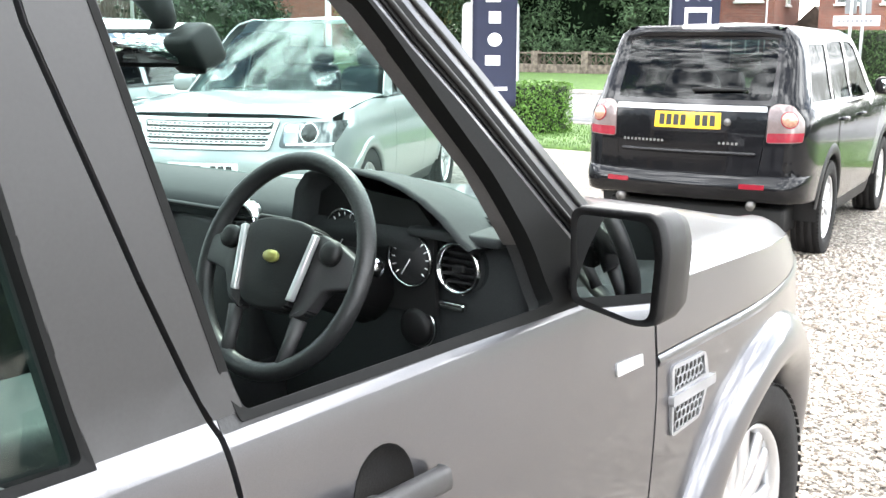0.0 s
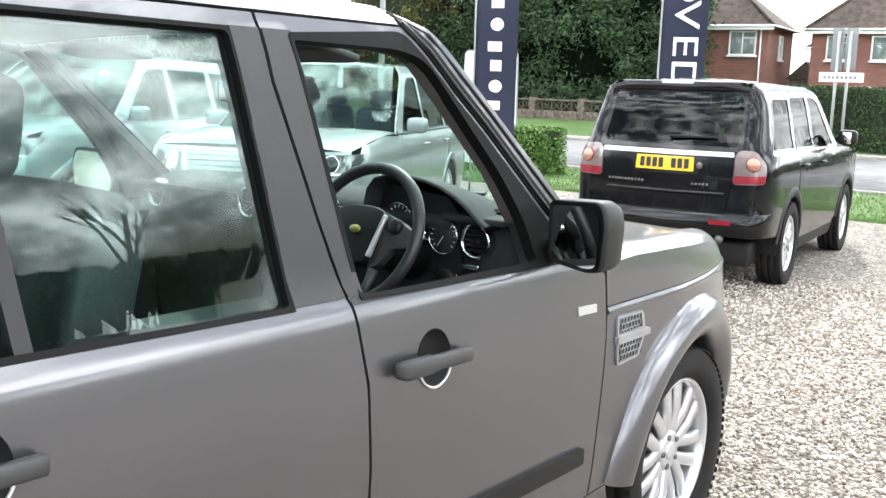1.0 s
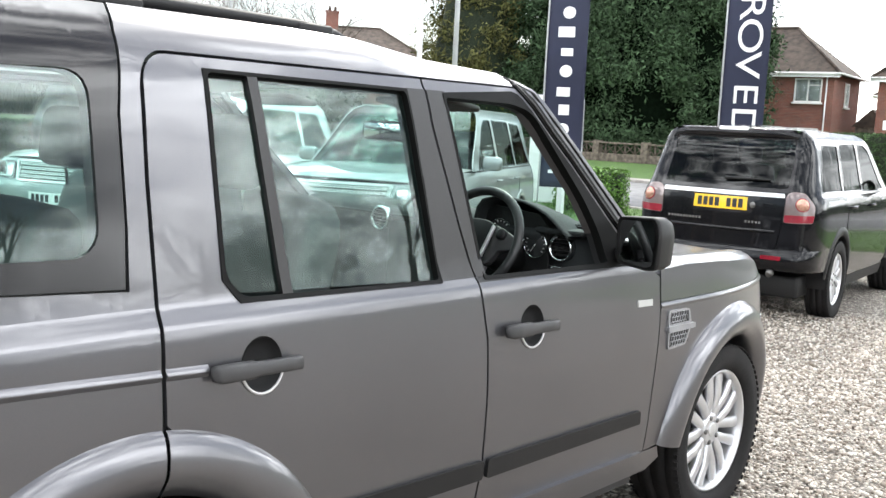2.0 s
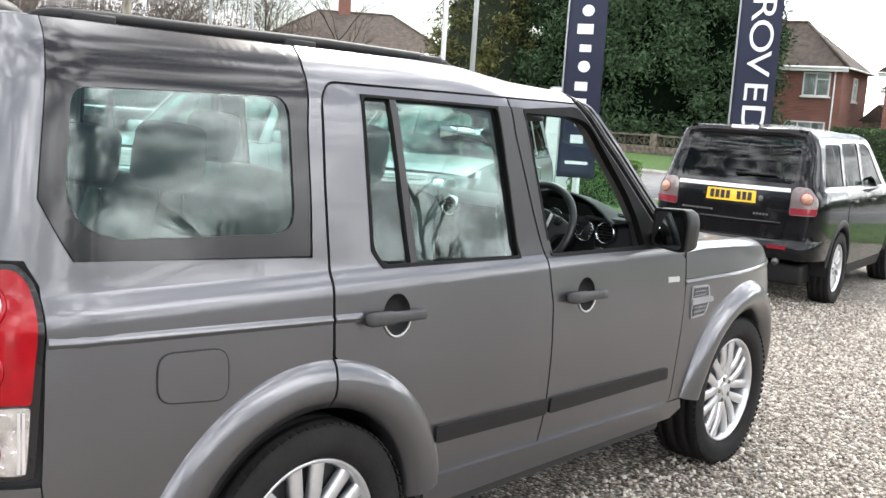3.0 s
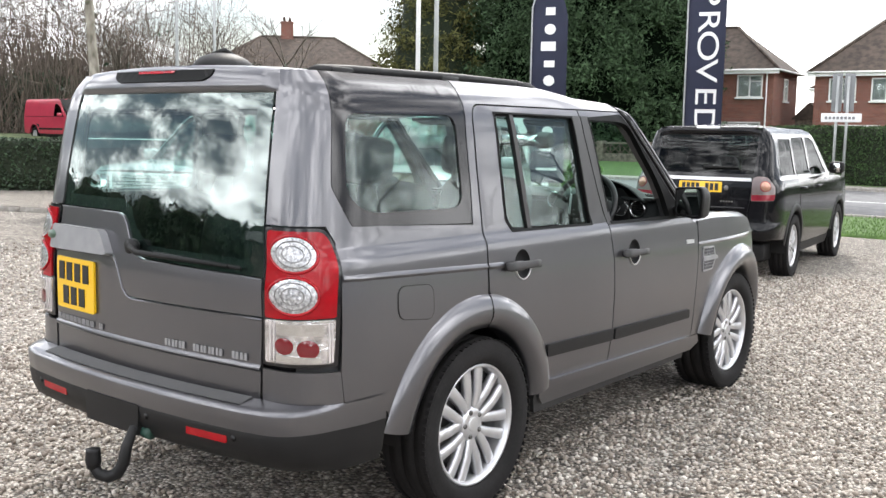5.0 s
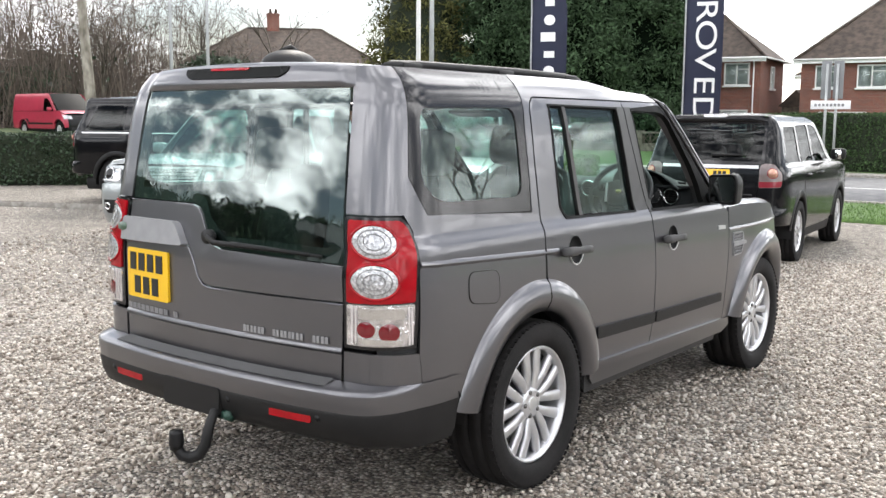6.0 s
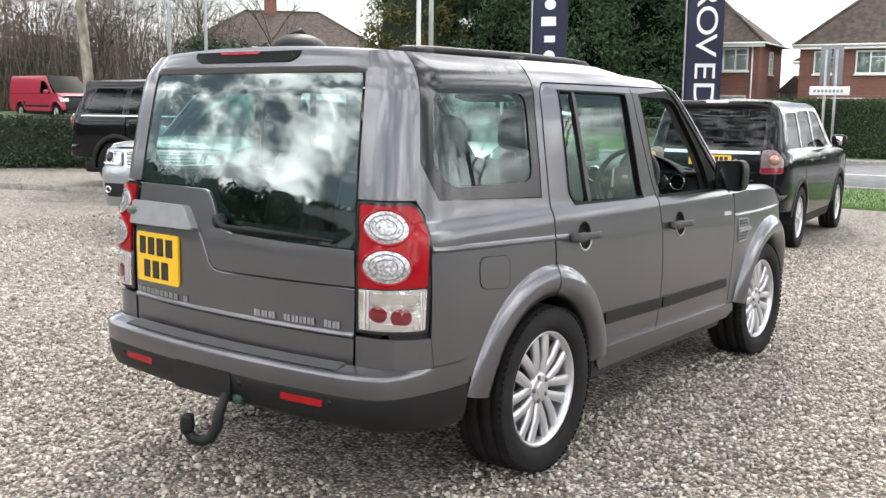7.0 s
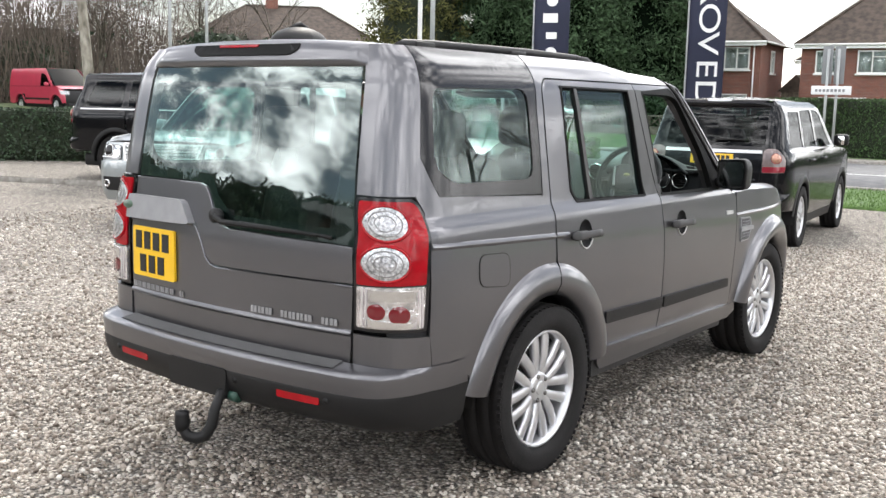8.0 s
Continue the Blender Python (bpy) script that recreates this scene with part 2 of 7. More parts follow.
def rounded(loop, radius, n=5):
    """An outline with its corners rounded; radius is one number or one for each corner."""
    out = []
    rad = [radius] * len(loop) if isinstance(radius, (int, float)) else radius
    for i, p in enumerate(loop):
        p, a, b = Vector(p), Vector(loop[i - 1]), Vector(loop[(i + 1) % len(loop)])
        r = min(rad[i], (a - p).length * 0.45, (b - p).length * 0.45)
        if r < 1e-4:
            out.append(tuple(p))
            continue
        q0, q1 = p + (a - p).normalized() * r, p + (b - p).normalized() * r
        for k in range(n + 1):
            t = k / n
            out.append(tuple(q0 * (1 - t) ** 2 + p * 2 * t * (1 - t) + q1 * t * t))
    return out


def arc(cx, cz, r, a0, a1, n=16):
    return [(cx + r * math.cos(radians(a)), cz + r * math.sin(radians(a))) for a in span(a0, a1, n)]


def grow(loop, d):
    """An outline moved outwards by d (inwards if negative)."""
    area = sum(a[0] * b[1] - b[0] * a[1] for a, b in zip(loop, loop[1:] + loop[:1]))
    k = d if area > 0 else -d
    out = []
    for i, p in enumerate(loop):
        p, a, b = Vector(p), Vector(loop[i - 1]), Vector(loop[(i + 1) % len(loop)])
        u, v = (p - a), (b - p)
        n = Vector((u.y, -u.x)).normalized() + Vector((v.y, -v.x)).normalized() if u.length > 1e-9 and v.length > 1e-9 else Vector((0, 0))
        out.append(tuple(p + n * (k / max(0.3, n.length_squared / 2)) * 0.5 * 1.0 if n.length > 1e-6 else p))
    return out


def curve(table, x):
    """Smooth reading of a table of (x, value)."""
    if x <= table[0][0]:
        return table[0][1]
    for i in range(len(table) - 1):
        (x0, y0), (x1, y1) = table[i], table[i + 1]
        if x <= x1:
            h = x1 - x0
            d = (y1 - y0) / h
            da = (y0 - table[i - 1][1]) / (x0 - table[i - 1][0]) if i else d
            db = (table[i + 2][1] - y1) / (table[i + 2][0] - x1) if i + 2 < len(table) else d
            m0 = 0.0 if da * d <= 0 else 2 * da * d / (da + d)
            m1 = 0.0 if db * d <= 0 else 2 * db * d / (db + d)
            t = (x - x0) / h
            return (2 * t**3 - 3 * t * t + 1) * y0 + (t**3 - 2 * t * t + t) * h * m0 + (3 * t * t - 2 * t**3) * y1 + (t**3 - t * t) * h * m1
    return table[-1][1]


class Shell:
    """The outer skin of a car: s runs along the side (as y), round the corners and across the tail or the nose; z is the height."""

    def __init__(self, side, tail, nose, s0, xr, yr, s1, xf, yf, lr=0.42, lf=0.6, bow_r=0.05, bow_f=0.08, ledges=(), top=None, ef=0.85):
        self.side, self.tail, self.nose = side, tail, nose
        self.s0, self.xr, self.yr, self.s1, self.xf, self.yf = s0, xr, yr, s1, xf, yf
        self.lr, self.lf, self.bow_r, self.bow_f, self.ledges, self.top, self.ef = lr, lf, bow_r, bow_f, ledges, top, ef
        self.ref = curve(side, 1.0)

    def p(self, s, z):
        for mid, way in ((self.s0 - self.lr - self.xr, -1), (self.s1 + self.lf + self.xf, 1)):
            if (s - mid) * way > 0:   # past the middle: the other half
                q = self.p(2 * mid - s, z)
                return Vector((-q.x, q.y, q.z))
        zz = z
        if self.top and z > self.top[0]:   # the roof's edge drops towards the front
            zz = self.top[0] + (z - self.top[0]) * self.top[1] / (curve(self.top[2], s) - self.top[0])
        w = curve(self.side, zz)
        for a, b, z0, slope, depth in self.ledges:
            if a < s < b:
                w -= depth * min(max((z - (z0 + slope * (s - a))) / 0.016, 0), 1)
        if self.s0 <= s <= self.s1:
            return Vector((w, s, z))
        if s < self.s0:
            y, s0, l, x0, u, e, bow = self.yr + curve(self.tail, z), self.s0, self.lr, self.xr, self.s0 - s, 0.8, -self.bow_r
        else:
            y, s0, l, x0, u, e, bow = self.yf - curve(self.nose, z), self.s1, self.lf, self.xf, s - self.s1, self.ef, self.bow_f
        xr = x0 - 0.35 * (self.ref - w)
        if u <= l:
            a = u / l * math.pi / 2
            return Vector((xr + (w - xr) * max(math.cos(a), 0) ** e, s0 + (y - s0) * math.sin(a) ** e, z))
        x = xr * (1 - (u - l) / x0)
        return Vector((x, y + bow * (1 - (x / xr) ** 2), z))

    def n(self, s, z):
        h = 0.004
        d = (self.p(s + h, z) - self.p(s - h, z)).cross(self.p(s, z + h) - self.p(s, z - h))
        return d.normalized() if d.length > 1e-12 else Vector((1, 0, 0))

    def at(self, s, z, off=0.0, flip=1):
        q = self.p(s, z) + self.n(s, z) * off
        return Vector((q.x * flip, q.y, q.z))

    def tail_s(self, x):
        """s of a place x across the tail."""
        return self.s0 - self.lr - (self.xr - x)

    def nose_s(self, x):
        return self.s1 + self.lf + (self.xf - x)


def sheet(name, shell, loops, material, parent, off=0.0, lip=0.014, ds=0.06, dz=0.06, flip=1, cuts=(), label="", dome=0.0):
    """A panel of the skin: an outline (and holes) of (s, z), laid on the shell, with its edges turned in by lip."""
    bm = bmesh.new()
    edges = []
    for loop in loops:
        pts = []
        for i, (a, b) in enumerate(loop):
            c, d = loop[(i + 1) % len(loop)]
            k = max(1, int(max(abs(c - a) / ds, abs(d - b) / dz) + 0.999))
            pts += [(a + (c - a) * j / k, b + (d - b) * j / k) for j in range(k)]
        vs = [bm.verts.new((a, b, 0)) for a, b in pts]
        edges += [bm.edges.new((vs[i], vs[(i + 1) % len(vs)])) for i in range(len(vs))]
    bmesh.ops.triangle_fill(bm, use_beauty=True, use_dissolve=False, edges=edges, normal=(0, 0, 1))
    ss, zs = [v.co.x for v in bm.verts], [v.co.y for v in bm.verts]
    for lo, hi, step, axis in ((min(ss), max(ss), ds, 0), (min(zs), max(zs), dz, 1)):
        lines = [lo + (hi - lo) * i / int((hi - lo) / step + 1) for i in range(1, int((hi - lo) / step + 1))]
        if axis:
            lines += list(cuts)
        for c in lines:
            bmesh.ops.bisect_plane(bm, geom=bm.verts[:] + bm.edges[:] + bm.faces[:], dist=1e-5,
                                   plane_co=(c, 0, 0) if axis == 0 else (0, c, 0), plane_no=(1, 0, 0) if axis == 0 else (0, 1, 0))
    bm.normal_update()
    if sum(f.normal.z * f.calc_area() for f in bm.faces) < 0:
        bmesh.ops.reverse_faces(bm, faces=bm.faces[:])
    rim = [e for e in bm.edges if len(e.link_faces) == 1]
    inner = {}
    if lip:
        r = bmesh.ops.extrude_edge_only(bm, edges=rim)
        for v in r["geom"]:
            if isinstance(v, bmesh.types.BMVert):
                inner[v] = True
    for v in bm.verts:
        s, z = v.co.x, v.co.y
        v.co = shell.at(s, z, off - (lip if v in inner else 0.0), flip)
    if flip < 0:
        bmesh.ops.reverse_faces(bm, faces=bm.faces[:])
    for e in rim:
        e.smooth = False
    return part(name, bm, material, parent, label)


def flare(name, shell, cs, cz, r0, r1, a0, a1, proud, material, parent, flip=1, n=26, depth=0.10, spread=0.0):
    """A wheel-arch lip swept round the wheel."""
    w = r1 - r0
    prof = [(0.0, 0.0), (0.05, 0.30), (0.16, 0.62), (0.34, 0.90), (0.54, 1.05), (0.66, 1.02), (0.74, 0.90), (1.0, 0.28), (0.99, -1.0), (0.95, -depth / proud)]

    def fn(a, k):
        t, o = prof[k]
        # the lip broadens towards its feet
        foot = spread * min(1.0, abs(a - 90) / 80) ** 2.5 * (1 - t)
        r, off = r1 - t * w + foot, o * proud
        s, z = cs + r * math.cos(radians(a)), cz + r * math.sin(radians(a))
        return shell.at(s, z, off, flip)

    bm = grid(fn, span(a0, a1, n), range(len(prof)), flip=flip < 0)
    bmesh.ops.recalc_face_normals(bm, faces=bm.faces)
    return part(name, bm, material, parent)


# ---- wheels ----
def wheel_parts(parent, cx, cy, cz, out, radius, width, rim_r, pairs, rim_mat=ALLOY, steer=0.0, twin=0.045, hub_r=0.055):
    """A wheel (out = 1: its face looks to +x) with tyre, spokes, cap, nuts and disc."""
    h = width / 2
    barrel = lathe([(-h * 0.8, rim_r * 0.97), (-h * 0.75, rim_r), (h * 0.72, rim_r), (h * 0.80, rim_r * 1.02), (h * 0.84, rim_r * 1.0), (h * 0.80, rim_r * 0.965),
                    (h * 0.55, rim_r * 0.93), (-h * 0.7, rim_r * 0.90)], 56, closed=True)
    wheel = part("wheel", barrel, rim_mat, parent, "twin-spoke silver alloy wheel")
    wheel.matrix_basis = pose(cx, cy, cz, 0, 0, (0 if out > 0 else 180) + steer)
    R = radius
    prof = [(-h * 0.80, rim_r * 1.005), (-h * 0.98, rim_r * 1.12), (-h, (R + rim_r) / 2), (-h * 0.97, R * 0.955), (-h * 0.86, R * 0.985), (-h * 0.6, R),
            (-h * 0.58, R * 0.982), (-h * 0.5, R * 0.982), (-h * 0.48, R), (-h * 0.05, R), (-h * 0.03, R * 0.98), (h * 0.03, R * 0.98), (h * 0.05, R), (h * 0.48, R), (h * 0.5, R * 0.982),
            (h * 0.58, R * 0.982), (h * 0.6, R), (h * 0.86, R * 0.985), (h * 0.95, R * 0.962), (h * 0.985, R * 0.93), (h * 1.0, (R * 0.55 + rim_r * 0.45)), (h * 1.01, (R + rim_r) / 2), (h * 0.99, rim_r * 1.13), (h * 0.9, rim_r * 1.05), (h * 0.80, rim_r * 1.02)]
    tb = lathe(prof, 96, closed=True)
    blocks = bmesh.new()
    for i in range(72):
        a = 2 * math.pi * i / 72
        m = Matrix.Rotation(a, 4, "X")
        for sx in (1, -1):
            q = bmesh.ops.create_cube(blocks, size=1.0)["verts"]
            for v in q:
                v.co = m @ Vector((sx * h * 0.86 + v.co.x * h * 0.26, v.co.y * R * 0.052, R * 0.981 + v.co.z * 0.004))
    part("tyre", tb, RUBBER, wheel, "black treaded rubber tyre")
    tagged(part("tread", blocks, RUBBER, wheel, smooth=False), kind="stuff")
    sp = bmesh.new()
    for i in range(pairs):
        for k in (-1, 1):
            a = 2 * math.pi * i / pairs
            # each bar of a pair leans away from its twin a little towards the rim
            v0 = Vector((h * 0.60, k * twin * 0.56, hub_r * 0.8))
            v1 = Vector((h * 0.66, k * twin * 0.98, rim_r * 0.955))
            m = Matrix.Rotation(a, 4, "X")
            w0, w1, t0, t1 = twin * 0.47, twin * 0.56, 0.030, 0.022
            ring = []
            for c, w, t in ((v0, w0, t0), ((v0 + v1) / 2 + Vector((0.010, 0, 0)), w0 * 1.02, t0), (v1, w1, t1)):
                ring.append([sp.verts.new(m @ (c + Vector(d))) for d in ((-t, -w, 0), (-0.006, -w, 0), (0.0, -w * 0.7, 0), (0.0, w * 0.7, 0), (-0.006, w, 0), (-t, w, 0))])
            for p, q in zip(ring, ring[1:]):
                for j in range(6):
                    sp.faces.new((p[j], p[(j + 1) % 6], q[(j + 1) % 6], q[j]))
    lathe([(h * 0.30, hub_r * 1.25), (h * 0.55, hub_r * 1.35), (h * 0.64, hub_r * 1.2), (h * 0.665, hub_r * 0.95), (h * 0.66, hub_r * 0.6), (h * 0.66, 0.0)], 32, bm=sp)
    bmesh.ops.recalc_face_normals(sp, faces=sp.faces)
    part("rim", sp, rim_mat, wheel)
    part("centre_cap", lathe([(h * 0.64, 0.031), (h * 0.69, 0.030), (h * 0.70, 0.026), (h * 0.70, 0.0)], 24), BRIGHT, wheel)
    for i in range(5):
        a = 2 * math.pi * (i + 0.5) / 5
        part("wheel_nut", lathe([(h * 0.6, 0.012), (h * 0.695, 0.011), (h * 0.71, 0.007), (h * 0.71, 0.0)], 8, at=(0, hub_r * 0.98 * math.cos(a), hub_r * 0.98 * math.sin(a))), STEEL, wheel)
    part("brake_disc", lathe([(-0.005, 0.05), (-0.005, rim_r * 0.72), (0.012, rim_r * 0.72), (0.012, 0.05)], 40), STEEL, wheel)
    part("rim_well", lathe([(-h * 0.55, 0.02), (-h * 0.55, rim_r * 0.93), (-h * 0.5, rim_r * 0.93), (-h * 0.5, 0.02)], 32), PLASTIC, wheel)
    return wheel


def bars(name, spots, material, parent, label=""):
    """Plain bars (x0, x1, z0, z1) standing in for lettering, on a plane; parent gives the pose."""
    bm = bmesh.new()
    for x0, x1, z0, z1 in spots:
        box(x0, x1, -0.002, 0.0015, z0, z1, bm=bm)
    return part(name, bm, material, parent, label, smooth=False)


# ---- the grey off-roader ----
GREY_SIDE = [(0.20, 0.872), (0.32, 0.895), (0.40, 0.912), (0.50, 0.926), (0.62, 0.934), (0.80, 0.937), (0.95, 0.933), (1.05, 0.925), (1.10, 0.921), (1.13, 0.915), (1.155, 0.903), (1.175, 0.894),
              (1.23, 0.886), (1.45, 0.858), (1.66, 0.826), (1.70, 0.810), (1.75, 0.775), (1.80, 0.712)]
GREY_TAIL = [(0.20, 0.0), (0.80, 0.0), (1.0, 0.0), (1.1, 0.012), (1.25, 0.03), (1.66, 0.10), (1.72, 0.115), (1.80, 0.15)]
GREY_NOSE = [(0.20, 0.10), (0.35, 0.02), (0.5, 0.0), (0.75, 0.02), (0.95, 0.07), (1.05, 0.16), (1.10, 0.26)]
DS = Shell(GREY_SIDE, GREY_TAIL, GREY_NOSE, -0.60, 0.70, -0.93, 2.50, 0.50, 3.60, lr=0.42, lf=1.60, ef=1.0,
           top=(1.70, 0.10, [(0.55, 1.80), (0.75, 1.795), (1.05, 1.762), (1.5, 1.745)]))
ARCH_R, ARCH_F, ARCH_Z = 0.0, 2.755, 0.37


def grey_estate():
    car = thing("grey_estate_car", "grey metallic boxy off-road estate car, driver's window open, parked on gravel", "car")
    arch_r = arc(ARCH_R, ARCH_Z, 0.535, 81, 166, 22)
    q_glass = [(-0.735, 1.80), (-0.742, 1.70), (-0.748, 1.39), (-0.705, 1.318), (-0.664, 1.246), (0.0, 1.218), (0.006, 1.34), (0.004, 1.57), (0.022, 1.74), (0.045, 1.80)]
    q_clear = rounded([(-0.675, 1.645), (-0.055, 1.655), (-0.05, 1.285), (-0.61, 1.292), (-0.685, 1.37)], [0.05, 0.06, 0.07, 0.05, 0.05])
    door_top = 1.700
    r_edge = [(0.066, 1.05), (0.068, 1.20), (0.062, 1.43), (0.064, 1.63)]
    b_line = [(0.925, door_top), (0.945, 1.575), (1.03, 1.32), (1.098, 1.14), (1.128, 0.98), (1.134, 0.80), (1.13, 0.616), (1.108, 0.445)]
    a_top = [(1.345, 1.700), (1.41, 1.645), (1.50, 1.562), (1.60, 1.482), (1.82, 1.290), (1.96, 1.172), (2.04, 1.115)]
    a_out = [(1.36, 1.747), (1.44, 1.705), (1.535, 1.622), (1.64, 1.535), (1.745, 1.447), (1.925, 1.298), (2.07, 1.175), (2.14, 1.113)]
    r_win = rounded([(0.226, 1.668), (0.852, 1.663), (0.940, 1.162), (0.285, 1.175), (0.245, 1.222)], [0.015, 0.015, 0.012, 0.03, 0.05])
    f_win = rounded([(1.008, 1.655), (1.31, 1.652), (1.40, 1.632), (1.66, 1.365), (1.745, 1.25), (1.785, 1.152), (1.138, 1.157)], [0.012, 0.05, 0.06, 0.05, 0.05, 0.02, 0.01])
    for flip in (1, -1):
        rt = flip > 0
        quarter = ([(-1.05, 1.252), (-1.06, 1.80), (-0.74, 1.80)] + [(a - 0.004, b) for a, b in q_glass[1:5]] + [(0.008, 1.212)] + [(a + 0.006, b) for a, b in q_glass[6:]]
                   + [(0.55, 1.80), (0.75, 1.795), (1.05, 1.762), (1.36, 1.747)] + [(1.34, 1.706), (0.129, 1.7075), (0.112, 1.7055), (0.0955, 1.6985), (0.0815, 1.6874), (0.0710, 1.6735), (0.0640, 1.6570)] + [(a - 0.005, b) for a, b in reversed(r_edge)] + [(0.060, 0.905)]
                   + arch_r + [(-0.56, 0.555), (-0.712, 0.555), (-0.735, 0.745), (-0.727, 1.08), (-0.737, 1.195), (-0.775, 1.252)])
        sheet("rear_quarter_panel", DS, [quarter], PAINT, car, flip=flip, ds=0.03, dz=0.05, cuts=(1.10, 1.115, 1.127, 1.139, 1.151, 1.163, 1.175, 1.72, 1.74, 1.76, 1.78))
        sheet("quarter_window_surround", DS, [q_glass, q_clear], GLOSS_BLACK, car, off=-0.001, flip=flip, ds=0.03, dz=0.03, label="gloss black quarter window surround")
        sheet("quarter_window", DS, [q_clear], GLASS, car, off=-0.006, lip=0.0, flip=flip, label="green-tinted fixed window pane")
        # rear door
        door = [(0.072, 0.93)] + [(a + 0.005, b) for a, b in r_edge] + arc(0.129, 1.640, 0.06, 180, 90, 7) + [(a - 0.004, b) for a, b in b_line] + [(1.104, 0.44)] + [(0.51, 0.44)] + arc(ARCH_R, ARCH_Z, 0.535, 9, 78, 18)
        dish = lambda s, z: [(s + 0.148 + 0.058 * math.cos(a), z + 0.064 * math.sin(a)) for a in span(0, 2 * math.pi, 25)[:-1]]
        rd = sheet("rear_door", DS, [door, grow(r_win, 0.006), dish(0.172, 1.024)], PAINT, car, flip=flip, cuts=(1.10, 1.115, 1.127, 1.139, 1.151, 1.163, 1.175))
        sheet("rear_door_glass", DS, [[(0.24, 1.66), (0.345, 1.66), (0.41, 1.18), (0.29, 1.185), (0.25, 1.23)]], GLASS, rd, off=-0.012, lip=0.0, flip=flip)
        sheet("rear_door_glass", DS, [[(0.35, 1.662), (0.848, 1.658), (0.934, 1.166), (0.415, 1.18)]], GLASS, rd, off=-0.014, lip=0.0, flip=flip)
        sheet("window_divider", DS, [[(0.336, 1.667), (0.364, 1.667), (0.432, 1.17), (0.402, 1.17)]], PILLAR, rd, off=0.0, lip=0.02, flip=flip)
        sheet("window_seal", DS, [[(0.216, 1.676), (0.858, 1.671), (0.950, 1.152), (0.278, 1.163), (0.234, 1.217)], r_win], FRAME_BLACK, rd, off=0.003, lip=0.02, flip=flip)
        sheet("rear_pillar_cover", DS, [[(0.856, 1.672), (0.925, 1.672), (0.941, 1.575), (1.026, 1.32), (1.085, 1.158), (0.948, 1.158)]], PILLAR, rd, off=0.003, flip=flip, label="satin black door pillar cover")
        # front door
        fd_loop = [(a + 0.004, b) for a, b in b_line[::-1]] + a_top + [(2.108, 1.08), (2.110, 0.90), (2.084, 0.60), (2.083, 0.44)]
        fd = sheet("front_door", DS, [fd_loop, grow(f_win, 0.006), dish(1.194, 0.993)], PAINT, car, flip=flip, cuts=(1.10, 1.115, 1.127, 1.139, 1.151, 1.163, 1.175))
        sheet("front_pillar_cover", DS, [[(0.934, 1.672), (1.006, 1.672), (1.136, 1.158), (1.094, 1.158), (1.034, 1.32), (0.95, 1.575)]], PILLAR, fd, off=0.003, flip=flip, label="satin black door pillar cover")
        sheet("window_frame", DS, [rounded([(0.996, 1.668), (1.335, 1.690), (1.40, 1.638), (1.495, 1.553), (1.594, 1.473), (1.81, 1.283), (1.94, 1.172), (1.98, 1.132), (1.128, 1.147)], [0.01, 0.03, 0.01, 0.01, 0.01, 0.01, 0.01, 0.01, 0.005]), f_win], FRAME_BLACK, fd, off=0.004, lip=0.03, flip=flip, label="black window frame and mirror corner")
        if not rt:
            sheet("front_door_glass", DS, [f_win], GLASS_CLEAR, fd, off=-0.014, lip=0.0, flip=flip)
        # A pillar
        sheet("windscreen_pillar", DS, [[(1.345, 1.705)] + a_top[1:] + a_out[::-1]], PAINT, car, off=-0.002, flip=flip)
        seal = [tuple(Vector(a).lerp(Vector(b), 0.43)) for a, b in zip(a_top, a_out)]
        sheet("pillar_seal", DS, [a_top + seal[::-1]], FRAME_BLACK, fd, off=0.004, lip=0.006, flip=flip, label="black rubber pillar seal")
        part("seal_ridge", tube([DS.at(*Vector(a).lerp(Vector(b), 0.14), 0.006, flip) for a, b in zip(a_top, a_out)], 0.005, 6), PLASTIC, fd)
        part("screen_joint", tube([DS.at(*Vector(a).lerp(Vector(b), 0.74), 0.0, flip) for a, b in zip(a_top, a_out)], 0.004, 6), INK, car)
        sheet("pillar_trim", DS, [[(1.375, 1.655), (1.655, 1.375), (1.745, 1.25), (1.79, 1.25), (1.70, 1.40), (1.43, 1.665)]], GREY_TRIM, car, off=-0.024, lip=0.03, flip=flip, ds=0.1, dz=0.1, label="mid grey pillar trim")
        # wing
        arch_f = arc(ARCH_F, ARCH_Z, 0.535, 172, 28, 24)
        wing = [(2.116, 0.984), (2.116, 0.90), (2.091, 0.60), (2.09, 0.44)] + arch_f + [(3.30, 0.64), (3.36, 0.78), (3.42, 0.984)]
        wg = sheet("front_wing", DS, [wing], PAINT, car, flip=flip)
        # arch lips
        flare("rear_arch_lip", DS, ARCH_R, ARCH_Z, 0.418, 0.556, 84, 170, 0.030, PAINT, car, flip, spread=0.02)
        flare("door_arch_lip", DS, ARCH_R, ARCH_Z, 0.418, 0.556, 7, 83, 0.030, PAINT, rd, flip, spread=0.02)
        flare("front_arch_lip", DS, ARCH_F, ARCH_Z, 0.418, 0.556, -8, 173, 0.044, PAINT, car, flip, spread=0.02)
        for c in (ARCH_R, ARCH_F):
            def well(a, k, c=c):
                y, z = c + 0.43 * math.cos(radians(a)), ARCH_Z + 0.43 * math.sin(radians(a))
                return Vector((flip * (0.40, min(0.90, DS.p(y, z).x - 0.05))[k], y, z))
            part("wheel_well", grid(well, span(-2, 180, 24), range(2)), PLASTIC, car)
            part("wheel_well_wall", grid(lambda a, r, c=c: Vector((flip * 0.42, c + r * math.cos(radians(a)), ARCH_Z + r * math.sin(radians(a)))), span(-14, 194, 24), [0.0, 0.44]), PLASTIC, car)
